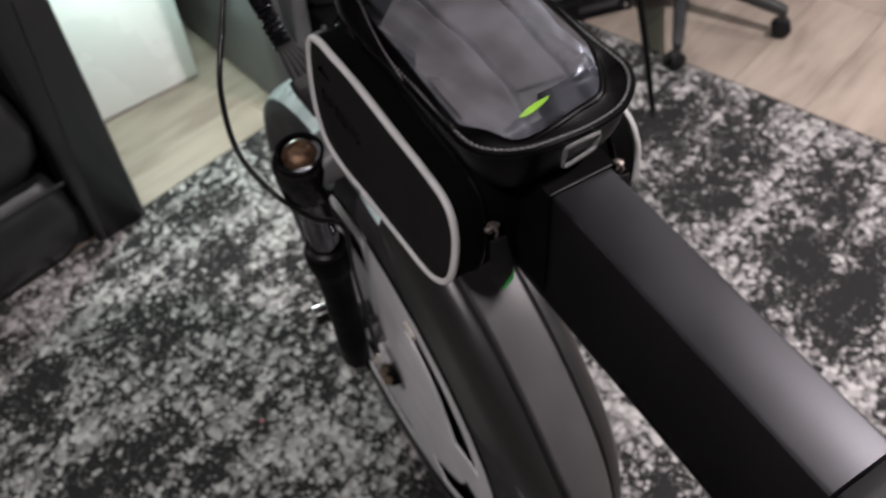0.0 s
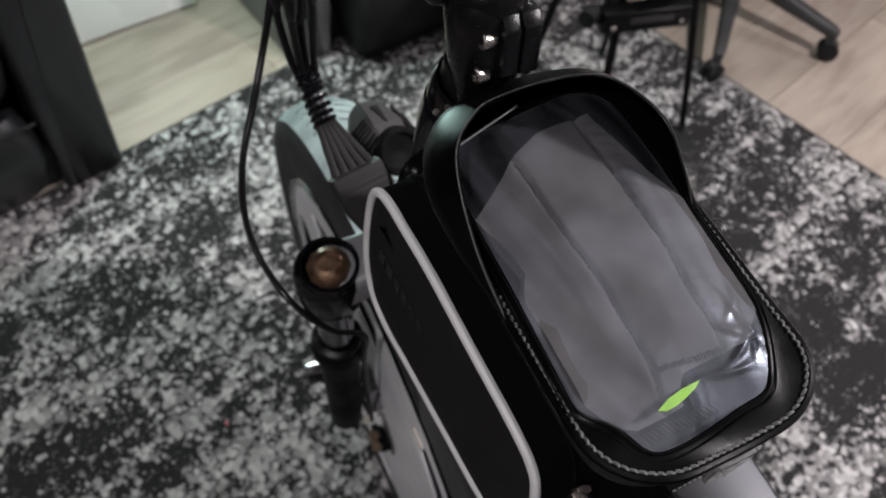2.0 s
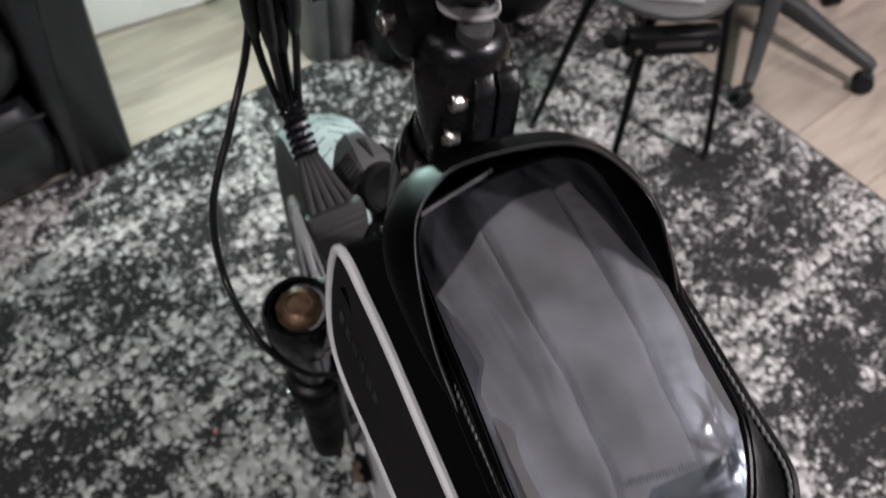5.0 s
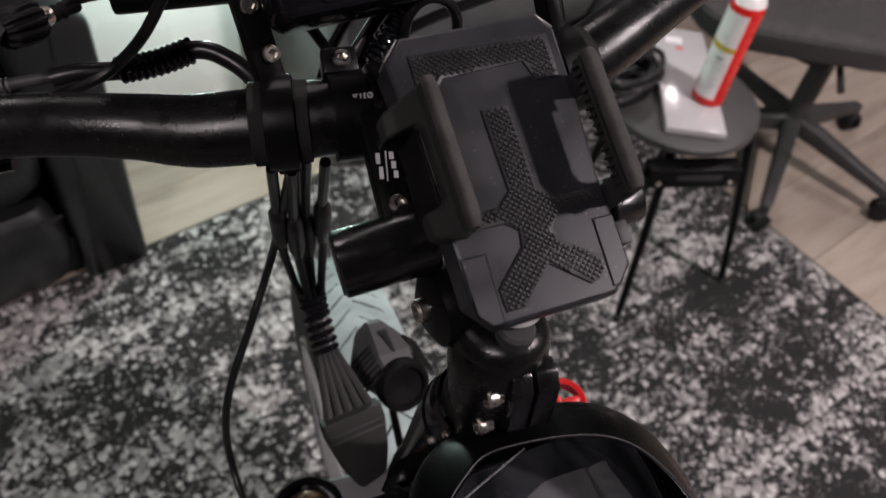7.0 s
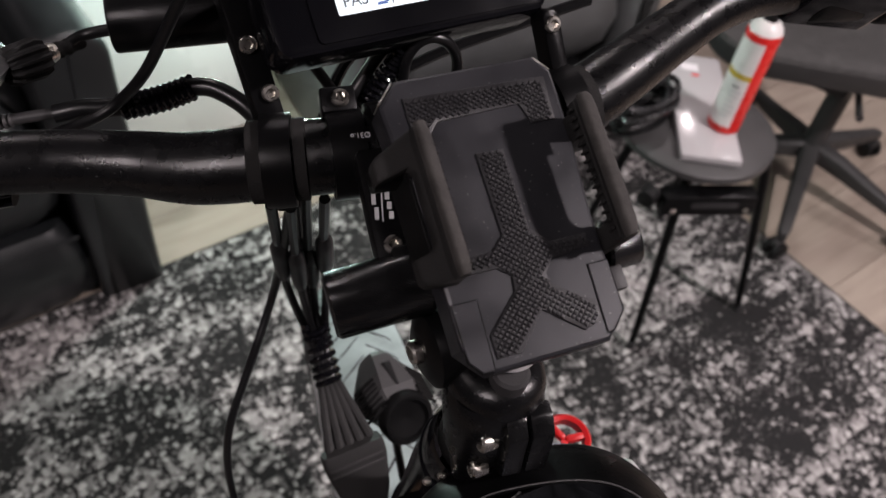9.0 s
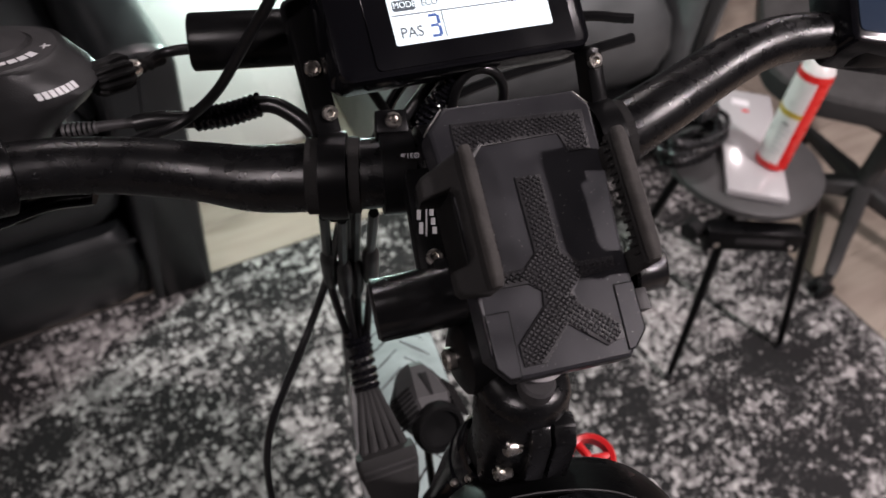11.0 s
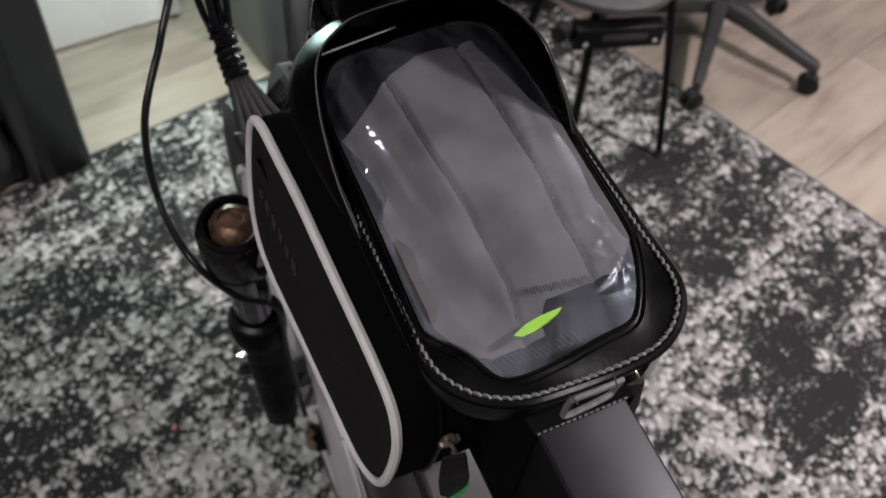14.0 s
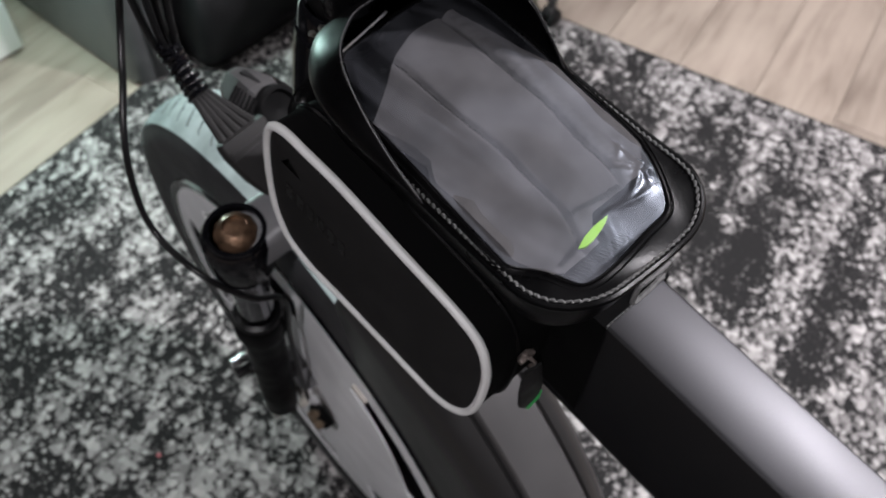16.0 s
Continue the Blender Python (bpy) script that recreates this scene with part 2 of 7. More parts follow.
def plank_material():
    """Greyish oak board with long grain, knots and a tone of its own for each board."""
    m = bpy.data.materials.new("oak_board")
    m.use_nodes = True
    nt = m.node_tree
    L = nt.links.new
    b = nt.nodes["Principled BSDF"]
    b.inputs["Roughness"].default_value = 0.42
    oi = nt.nodes.new("ShaderNodeObjectInfo")
    tc = nt.nodes.new("ShaderNodeTexCoord")
    off = nt.nodes.new("ShaderNodeVectorMath")
    off.operation = "MULTIPLY_ADD"
    off.inputs[1].default_value = (3.1, 7.3, 5.7)
    L(oi.outputs["Random"], off.inputs[0])
    L(tc.outputs["Object"], off.inputs[2])
    mp = nt.nodes.new("ShaderNodeMapping")
    mp.inputs["Scale"].default_value = (1.6, 14, 1)
    L(off.outputs[0], mp.inputs["Vector"])
    g = nt.nodes.new("ShaderNodeTexNoise")
    g.inputs["Scale"].default_value, g.inputs["Detail"].default_value, g.inputs["Distortion"].default_value = 2.2, 6, 0.8
    L(mp.outputs[0], g.inputs["Vector"])
    mp2 = nt.nodes.new("ShaderNodeMapping")
    mp2.inputs["Scale"].default_value = (1, 2.2, 1)
    L(off.outputs[0], mp2.inputs["Vector"])
    k = nt.nodes.new("ShaderNodeTexNoise")
    k.inputs["Scale"].default_value, k.inputs["Detail"].default_value = 3.5, 3
    L(mp2.outputs[0], k.inputs["Vector"])
    ramp = nt.nodes.new("ShaderNodeValToRGB")
    e = ramp.color_ramp.elements
    e[0].position, e[0].color = 0.25, (0.155, 0.120, 0.095, 1)
    e[1].position, e[1].color = 0.75, (0.365, 0.305, 0.250, 1)
    q = e.new(0.5)
    q.color = (0.285, 0.235, 0.190, 1)
    mx = nt.nodes.new("ShaderNodeMath")
    mx.operation = "MULTIPLY_ADD"
    mx.inputs[1].default_value = 0.6
    L(k.outputs["Fac"], mx.inputs[0])
    sb = nt.nodes.new("ShaderNodeMath")
    sb.operation = "MULTIPLY_ADD"
    sb.inputs[1].default_value, sb.inputs[2].default_value = 0.55, -0.08
    L(g.outputs["Fac"], sb.inputs[0])
    L(sb.outputs[0], mx.inputs[2])
    L(mx.outputs[0], ramp.inputs[0])
    hs = nt.nodes.new("ShaderNodeHueSaturation")
    hs.inputs["Saturation"].default_value = 0.95
    vr = nt.nodes.new("ShaderNodeMapRange")
    vr.inputs["To Min"].default_value, vr.inputs["To Max"].default_value = 0.92, 1.30
    L(oi.outputs["Random"], vr.inputs["Value"])
    L(vr.outputs[0], hs.inputs["Value"])
    L(ramp.outputs[0], hs.inputs["Color"])
    L(hs.outputs[0], b.inputs["Base Color"])
    bp = nt.nodes.new("ShaderNodeBump")
    bp.inputs["Strength"].default_value, bp.inputs["Distance"].default_value = 0.15, 0.002
    L(g.outputs["Fac"], bp.inputs["Height"])
    L(bp.outputs["Normal"], b.inputs["Normal"])
    return m


RUG, OAK = rug_material(), plank_material()
# walls and ceiling are out of view; dark tones hold back bounced light
WALLPAINT = mat("unseen_dark_wall", (0.085, 0.085, 0.09), 0.8, var=0.05, scale=6, bump=0.15, bscale=160)
PLASTER = mat("plaster", (0.12, 0.118, 0.117), 0.85, var=0.04, scale=6, bump=0.15, bscale=160)
GAPS = mat("dark_underlay", (0.06, 0.05, 0.04), 0.9)
LEATHER = mat("black_leather", (0.0088, 0.0102, 0.0112), 0.36, var=0.25, scale=14, bump=0.2, bscale=420, rvar=0.08, spec=0.9)
# one chair's black leather in two tones: shaded leg rest, lamp-lit upper parts
LEATHER_SHADED = mat("shaded_black_leather", (0.0045, 0.0048, 0.0052), 0.42, var=0.25, scale=14, bump=0.2, bscale=420, rvar=0.08, spec=0.3)
LEATHER_LIT = mat("lamp_lit_leather", (0.086, 0.090, 0.091), 0.40, var=0.2, scale=14, bump=0.2, bscale=420, rvar=0.08, spec=0.5)
WHITE_LAC = mat("white_lacquer", (0.80, 0.81, 0.79), 0.3, var=0.03, scale=5, bump=0.02)
PU = mat("black_pu", (0.0018, 0.0018, 0.002), 0.33, var=0.25, scale=35, bump=0.10, bscale=500, rvar=0.1, spec=0.105)
TWILL = woven("black_twill", (0.0115, 0.011, 0.011), 420, 0.85, 0.5)
LINING = woven("grey_lining", (0.070, 0.068, 0.070), 700, 0.85, 0.10)
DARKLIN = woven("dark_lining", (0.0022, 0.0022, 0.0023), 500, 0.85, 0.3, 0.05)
PIPING = mat("grey_reflective_piping", (0.60, 0.60, 0.59), 0.5, var=0.06, scale=60, bump=0.2, bscale=900)
THREAD = mat("grey_thread", (0.11, 0.11, 0.109), 0.75, var=0.3, scale=300)
THREAD_DARK = mat("charcoal_thread", (0.03, 0.03, 0.03), 0.75, var=0.3, scale=300)
FILM = clear_film("clear_window_film")
GREEN = mat("lime_tab", (0.24, 0.50, 0.01), 0.6, bump=0.1)
ZIPMETAL = mat("worn_zip_metal", (0.20, 0.17, 0.155), 0.4, metal=0.7, var=0.35, scale=120)
GREEN_D = mat("green_tab", (0.04, 0.35, 0.08), 0.6)
FRAME = mat("graphite_frame_paint", (0.047, 0.047, 0.050), 0.40, var=0.12, scale=9, bump=0.04, bscale=900, rvar=0.05, coat=0.0, metal=0.92, spec=0.3)
FRAME.node_tree.nodes["Principled BSDF"].inputs["Specular Tint"].default_value = (0.30, 0.30, 0.31, 1)
GLOSS = mat("gloss_black", (0.003, 0.003, 0.004), 0.14, var=0.1, rvar=0.04, bump=0.02, coat=0.10, spec=0.28)
LEGBLACK = mat("dull_black_leg", (0.0025, 0.0025, 0.0028), 0.5, var=0.3, scale=40, bump=0.1, bscale=900, spec=0.07)
SATIN = mat("satin_black_metal", (0.003, 0.003, 0.0033), 0.32, var=0.2, scale=50, bump=0.1, bscale=1600, rvar=0.06, spec=0.16)
BARPAINT = mat("sparkle_black_bar_paint", (0.0030, 0.0030, 0.0034), 0.29, var=0.05, scale=160, bump=0.12, bscale=1300, rvar=0.06, spec=0.36, speck=(0.05, 900, 0.74))
PAD = mat("black_rubber_pad", (0.014, 0.0135, 0.015), 0.45, var=0.15, scale=80, bump=0.1, bscale=1500, spec=0.3)
PODGREY = mat("shifter_black_plastic", (0.012, 0.012, 0.0125), 0.40, var=0.12, scale=80, bump=0.18, bscale=1500, spec=0.4)
CAPBLACK = mat("dull_black_cap", (0.004, 0.004, 0.0042), 0.55, var=0.1, spec=0.12)
MATTE = mat("matte_black_plastic", (0.006, 0.006, 0.0063), 0.55, var=0.15, scale=80, bump=0.22, bscale=1500, spec=0.25)
GREYPL = mat("charcoal_plastic", (0.030, 0.029, 0.030), 0.5, var=0.12, scale=60, bump=0.12, bscale=1200, spec=0.3)
JUNCTION = mat("grey_junction_rubber", (0.0175, 0.017, 0.017), 0.6, var=0.12, scale=80, bump=0.15, bscale=1200, spec=0.3)
LAMPGREY = mat("grey_lamp_plastic", (0.050, 0.049, 0.050), 0.5, var=0.1, scale=60, bump=0.12, bscale=1200, spec=0.3)
ALUBLACK = mat("anodised_black", (0.0185, 0.0185, 0.0215), 0.38, metal=0.2, var=0.15, scale=60, bump=0.03, bscale=2600, spec=0.3, speck=(0.11, 800, 0.735))
ALURAW = mat("bare_aluminium", (0.62, 0.60, 0.57), 0.3, metal=1.0, var=0.06, bump=0.05)
RUBBER = mat("tyre_rubber", (0.035, 0.035, 0.037), 0.62, var=0.3, scale=25, bump=0.2, bscale=500, spec=0.3)
DUSTRUB = mat("dusty_black_rubber", (0.085, 0.09, 0.09), 0.75, var=0.45, scale=22, bump=0.2, bscale=500, spec=0.25)
TREAD_LIT = mat("lamp_lit_tread_rubber", (0.35, 0.43, 0.42), 0.8, var=0.25, scale=30, bump=0.2, bscale=500, spec=0.2)
LIPRUB = mat("worn_charcoal_rubber", (0.044, 0.041, 0.039), 0.8, var=0.3, scale=140, bump=0.35, bscale=600, spec=0.2)
RUBBER_SOFT = mat("grey_black_rubber", (0.0125, 0.012, 0.0118), 0.8, var=0.3, scale=90, bump=0.3, bscale=700, spec=0.2)
CABLE = mat("cable_sheath", (0.005, 0.005, 0.0055), 0.33, var=0.15, bump=0.03, rvar=0.05, spec=0.35)
CHROME = mat("stanchion_chrome", (0.20, 0.20, 0.215), 0.14, metal=1.0, var=0.05, bump=0.0, rvar=0.03)
STEEL = mat("steel_bolt", (0.55, 0.52, 0.48), 0.28, metal=1.0, var=0.1, scale=200)
AMBER = mat("amber_brass_cap", (0.17, 0.105, 0.065), 0.38, metal=0.7, var=0.55, scale=110, bump=0.9, bscale=260, rvar=0.12)
BRASS = mat("dull_brass", (0.22, 0.165, 0.115), 0.5, metal=0.5, var=0.4, scale=90)
IVORY_PL = mat("cream_bolt_cap", (0.55, 0.52, 0.47), 0.5, var=0.15)
CASTGREY = mat("dark_cast_grey", (0.14, 0.14, 0.145), 0.45, var=0.15, scale=20, bump=0.05)
MAG = mat("grey_cast_wheel_paint", (0.76, 0.765, 0.78), 0.42, var=0.1, scale=16, bump=0.03)
BAND_LIT = mat("lit_mudguard_plastic", (0.068, 0.0665, 0.067), 0.36, var=0.25, scale=9, bump=0.04, bscale=500, rvar=0.08, spec=0.6)
FENDER = mat("mudguard_plastic", (0.017, 0.0165, 0.0165), 0.34, var=0.2, scale=8, bump=0.04, bscale=500, rvar=0.08, spec=0.5)
DISCST = mat("brake_disc_steel", (0.45, 0.45, 0.45), 0.3, metal=1.0)
REDPL = mat("red_plastic", (0.62, 0.012, 0.015), 0.35, var=0.08)
BLUEGREY = mat("blue_grey_plastic", (0.22, 0.24, 0.32), 0.45)
COLLAR = mat("silver_white_collar", (0.50, 0.49, 0.50), 0.3, metal=0.3, var=0.05)
WHITEPL = mat("white_nylon", (0.72, 0.70, 0.72), 0.4, var=0.03)
PRINT = mat("light_print", (0.55, 0.55, 0.56), 0.5, bump=0)
PRINT_DIM = mat("dim_print", (0.003, 0.003, 0.003), 0.30, bump=0, spec=0.3)
SCREEN = emit("lcd_backlight", (0.86, 0.93, 1.0), 1.35)
LCDINK = mat("lcd_ink", (0.05, 0.07, 0.09), 0.5, bump=0)
LCDBLUE = mat("lcd_blue", (0.02, 0.10, 0.38), 0.5, bump=0)
LAMPGLOW = emit("lamp_diffuser", (0.70, 1.0, 0.90), 6.0)
DOWNGLOW = emit("downlight_diffuser", (1.0, 0.94, 0.87), 14.0)
CANRED = mat("can_red", (0.62, 0.014, 0.012), 0.28, var=0.05, coat=0.3)
CANWHITE = mat("can_white", (0.74, 0.72, 0.70), 0.32, var=0.04, coat=0.2)
CANYEL = mat("can_yellow", (0.50, 0.36, 0.04), 0.35)
BOXWHITE = mat("glossy_white_card", (0.46, 0.45, 0.455), 0.16, var=0.03, scale=10, coat=0.6)
SEATGREY = mat("grey_stool_top", (0.052, 0.051, 0.051), 0.5, var=0.1, scale=20)
MESHGREY = woven("grey_seat_mesh", (0.066, 0.064, 0.063), 130, 0.8, 1.0)
CHAIRPL = mat("dark_grey_nylon", (0.038, 0.037, 0.037), 0.45, var=0.1, spec=0.3)

# ---- building tools ----
WORLD = {}


def thing(name, at, label, category, group="", kind=""):
    ob = new(name)
    ob.empty_display_size = 0.05
    ob.location = at
    WORLD[ob.name] = Matrix.Translation(at)
    return tagged(ob, label, category, group, kind)


def finish(bm, smooth=True, angle=40):
    bmesh.ops.remove_doubles(bm, verts=bm.verts, dist=1e-6)
    bmesh.ops.recalc_face_normals(bm, faces=bm.faces)
    lim = radians(angle)
    for f in bm.faces:
        f.smooth = smooth
    for e in bm.edges:
        if len(e.link_faces) == 2:
            e.smooth = e.calc_face_angle(0) < lim
    return bm


def part(name, bm, material, parent=None, label="", smooth=True, angle=40):
    """One bmesh in world metres becomes ONE mesh object under its thing or part."""
    finish(bm, smooth, angle)
    me = bpy.data.meshes.new(name)
    bm.to_mesh(me)
    bm.free()
    for m in (material if isinstance(material, (list, tuple)) else (material,)):
        me.materials.append(m)
    ob = new(name, me)
    if parent is not None:
        ob.parent = parent
        ob.matrix_parent_inverse = WORLD.get(parent.name, Matrix()).inverted()
    if label:
        tagged(ob, label)
    return ob


def B():
    return bmesh.new()


def block(bm, size, m, bevel=0.0, seg=2):
    v = bmesh.ops.create_cube(bm, size=1, matrix=m @ Matrix.Diagonal((*size, 1)))["verts"]
    if bevel:
        es = list({e for x in v for e in x.link_edges})
        bmesh.ops.bevel(bm, geom=es, offset=bevel, segments=seg, affect="EDGES", profile=0.5)
    return bm


def cyl(bm, r1, r2, p, q, seg=24, bevel=0.0):
    """A round bar or cone from p to q."""
    p, q = Vector(p), Vector(q)
    d = q - p
    m = Matrix.Translation((p + q) / 2) @ d.to_track_quat("Z", "Y").to_matrix().to_4x4()
    v = bmesh.ops.create_cone(bm, cap_ends=True, segments=seg, radius1=r1, radius2=r2, depth=d.length, matrix=m)["verts"]
    if bevel:
        es = list({e for x in v for e in x.link_edges if len(x.link_edges) and any(len(f.verts) > 4 for f in e.link_faces)})
        bmesh.ops.bevel(bm, geom=es, offset=bevel, segments=2, affect="EDGES", profile=0.5)
    return bm


def curve_points(pts, n=8, closed=False):
    P = [Vector(p) for p in pts]
    k = len(P)
    out = []
    for i in range(k if closed else k - 1):
        a = P[(i - 1) % k] if closed or i > 0 else 2 * P[0] - P[1]
        b, c = P[i], P[(i + 1) % k]
        d = P[(i + 2) % k] if closed or i + 2 < k else 2 * P[-1] - P[-2]
        for j in range(n):
            s = j / n
            out.append(0.5 * (2 * b + (c - a) * s + (2 * a - 5 * b + 4 * c - d) * s * s + (-a + 3 * b - 3 * c + d) * s ** 3))
    if not closed:
        out.append(P[-1])
    return out


def loft(bm, loops, closed=True, cap0=False, cap1=False, wrap=False):
    rows = [[bm.verts.new(p) for p in lp] for lp in loops]
    n = len(rows[0])
    rng = range(len(rows) if wrap else len(rows) - 1)
    for i in rng:
        a, b = rows[i], rows[(i + 1) % len(rows)]
        for j in range(n if closed else n - 1):
            k = (j + 1) % n
            bm.faces.new((a[j], a[k], b[k], b[j]))
    if cap0:
        bm.faces.new(rows[0])
    if cap1:
        bm.faces.new(rows[-1])
    return bm


def sweep(bm, pts, r, seg=8, closed=False, flat=None):
    """A tube of radius r (a number, or one for each point) along pts."""
    P = [Vector(p) for p in pts]
    n = len(P)
    loops = []
    t0 = (P[1] - P[0]).normalized()
    up = Vector((0, 0, 1)) if abs(t0.z) < 0.9 else Vector((1, 0, 0))
    nx = t0.cross(up).normalized()
    for i in range(n):
        t = (P[(i + 1) % n] - P[i - 1]) if closed else (P[min(i + 1, n - 1)] - P[max(i - 1, 0)])
        t.normalize()
        nx = (nx - t * nx.dot(t)).normalized()
        ny = t.cross(nx)
        ri = r[i] if isinstance(r, (list, tuple)) else r
        k = flat or 1.0
        loops.append([P[i] + nx * math.cos(2 * math.pi * j / seg) * ri + ny * math.sin(2 * math.pi * j / seg) * ri * k for j in range(seg)])
    return loft(bm, loops, True, not closed, not closed, closed)


def lathe(bm, profile, m, seg=32, a0=0.0, a1=360.0, wrap_profile=False):
    """Turns a profile of (radius, height) about the local z axis."""
    full = abs(a1 - a0) >= 359.9
    loops = []
    k = seg if full else seg + 1
    for i in range(k):
        a = radians(a0 + (a1 - a0) * i / seg)
        loops.append([m @ Vector((r * math.cos(a), r * math.sin(a), h)) for r, h in profile])
    return loft(bm, loops, wrap_profile, False, False, full)


def outline(x0, x1, y0, y1, r, n=6):
    """A rounded rectangle, counter-clockwise; r: one radius or four (rear-left, rear-right, front-right, front-left)."""
    rs = r if isinstance(r, (list, tuple)) else [r] * 4
    out = []
    for (cx, cy, a), q in zip(((x0, y0, 180), (x1, y0, 270), (x1, y1, 0), (x0, y1, 90)), rs):
        ox = cx + q if cx == x0 else cx - q
        oy = cy + q if cy == y0 else cy - q
        for j in range(n + 1):
            b = radians(a + 90 * j / n)
            out.append((ox + q * math.cos(b), oy + q * math.sin(b)))
    return out


def slab(bm, pts, h0, h1, m, bevel=0.0):
    """A flat plate of outline pts between two heights."""
    if sum(pts[i - 1][0] * p[1] - p[0] * pts[i - 1][1] for i, p in enumerate(pts)) < 0:
        pts = list(reversed(pts))
    if bevel:
        c = Vector((sum(p[0] for p in pts) / len(pts), sum(p[1] for p in pts) / len(pts)))

        def inset(q):
            res = []
            k = len(pts)
            for i in range(k):
                a, b, d = Vector(pts[i - 1]), Vector(pts[i]), Vector(pts[(i + 1) % k])
                e1, e2 = (b - a), (d - b)
                if e1.length < 1e-9 or e2.length < 1e-9:
                    e1 = e2 = (d - a)
                nn = (Vector((-e1.y, e1.x)).normalized() + Vector((-e2.y, e2.x)).normalized())
                nn = nn.normalized() if nn.length > 1e-9 else (c - b).normalized()
                res.append(b + nn * q)
            return res
        s = bevel if h1 > h0 else -bevel
        loops = [[m @ Vector((*p, h0)) for p in pts], [m @ Vector((*p, h1 - s)) for p in pts], [m @ Vector((*p, h1 - s * 0.3)) for p in inset(bevel * 0.3)], [m @ Vector((*p, h1)) for p in inset(bevel)]]
    else:
        loops = [[m @ Vector((*p, h0)) for p in pts], [m @ Vector((*p, h1)) for p in pts]]
    return loft(bm, loops, True, True, True)


def bolt(parent, at, axis, r=0.0035, h=0.003, material=None, name="bolt", label=""):
    """A socket-head bolt: a round head with a recessed hexagon."""
    at, axis = Vector(at), Vector(axis).normalized()
    m = Matrix.Translation(at) @ axis.to_track_quat("Z", "Y").to_matrix().to_4x4()
    bm = B()
    lathe(bm, [(r, 0), (r, h * 0.75), (r * 0.85, h), (r * 0.56, h)], m, 18)
    lathe(bm, [(r * 0.56, h), (r * 0.5, h * 0.35), (0.00001, h * 0.35)], m, 6)
    return part(name, bm, material or STEEL, parent, label, angle=30)


def words(text, size, m, material, parent, name="lettering", label="", depth=0.0002):
    cu = bpy.data.curves.new(name, "FONT")
    cu.body, cu.size, cu.extrude = text, size, depth
    cu.align_x, cu.align_y = "CENTER", "CENTER"
    tmp = bpy.data.objects.new("tmp_text", cu)
    me = bpy.data.meshes.new_from_object(tmp)
    bpy.data.objects.remove(tmp)
    me.transform(m)
    me.materials.clear()
    me.materials.append(material)
    ob = new(name, me)
    ob.parent = parent
    ob.matrix_parent_inverse = WORLD.get(parent.name, Matrix()).inverted()
    return tagged(ob, label)


def coil(bm, pts, big, small, turns, seg=6):
    P = curve_points(pts, 10)
    n = turns * 12
    out = []
    for i in range(n + 1):
        s = i / n * (len(P) - 1)
        k = min(int(s), len(P) - 2)
        p = P[k].lerp(P[k + 1], s - k)
        t = (P[k + 1] - P[k]).normalized()
        a = t.orthogonal().normalized()
        b = t.cross(a)
        w = 2 * math.pi * turns * i / n
        out.append(p + a * math.cos(w) * big + b * math.sin(w) * big)
    return sweep(bm, out, small, seg)


def frame_at(origin, x, y):
    """A pose from an origin and two directions of its x and y axes."""
    x = Vector(x).normalized()
    z = x.cross(Vector(y)).normalized()
    y = z.cross(x)
    m = Matrix((x, y, z)).transposed().to_4x4()
    m.translation = origin
    return m

# ---- the room ----
U0, U1, V0, V1 = -2.4, 3.4, -2.6, 2.8


def structure(name, bm, material, label, smooth=False):
    ob = part(name, bm, material, None, "", smooth)
    return tagged(ob, label, name.split("_")[0], "", "structure")


floor = structure("floor", block(B(), (U1 - U0, V1 - V0, 0.06), ROOM @ pose((U0 + U1) / 2, (V0 + V1) / 2, -0.036)), GAPS, "greyish oak board floor with dark joints")
structure("ceiling", block(B(), (U1 - U0, V1 - V0, 0.08), ROOM @ pose((U0 + U1) / 2, (V0 + V1) / 2, CEILING_Z + 0.04)), PLASTER, "unseen ceiling over the room, dark grey to limit bounced light")
for nm, s, c in (("wall_north", (U1 - U0 + 0.2, 0.1, CEILING_Z), ((U0 + U1) / 2, V1 + 0.05)), ("wall_south", (U1 - U0 + 0.2, 0.1, CEILING_Z), ((U0 + U1) / 2, V0 - 0.05)),
                 ("wall_east", (0.1, V1 - V0, CEILING_Z), (U1 + 0.05, (V0 + V1) / 2)), ("wall_west", (0.1, V1 - V0, CEILING_Z), (U0 - 0.05, (V0 + V1) / 2))):
    structure(nm, block(B(), s, ROOM @ pose(*c, CEILING_Z / 2)), WALLPAINT, "unseen wall of the room, dark grey to limit bounced light")

# the added fill lamps get the same fitting as the strong one
for u, v, watts in DOWNLIGHTS:
    dl = thing("ceiling_downlight", uvz(u, v, CEILING_Z), "round recessed white ceiling downlight, lit, out of view", "light", "ceiling downlights")
    m = Matrix.Translation(uvz(u, v, CEILING_Z))
    part("trim_ring", lathe(B(), [(0.11, 0.0), (0.108, -0.006), (0.09, -0.008), (0.085, 0.0)], m, 32), WHITEPL, dl)
    part("diffuser", lathe(B(), [(0.085, -0.003), (0.0001, -0.003)], m, 32), DOWNGLOW, dl, "glowing round diffuser")

# rug, lying on the boards
RUG_U0, RUG_U1, RUG_V0, RUG_V1 = -1.35, 1.352, -1.35, 1.040
rug = thing("area_rug", uvz(0, 0, 0), "black and ivory distressed flat-pile rug on the boards", "rug")
part("woven_field", block(B(), (RUG_U1 - RUG_U0, RUG_V1 - RUG_V0, 0.011), ROOM @ pose((RUG_U0 + RUG_U1) / 2, (RUG_V0 + RUG_V1) / 2, 0.0055), 0.003, 1), RUG, rug)
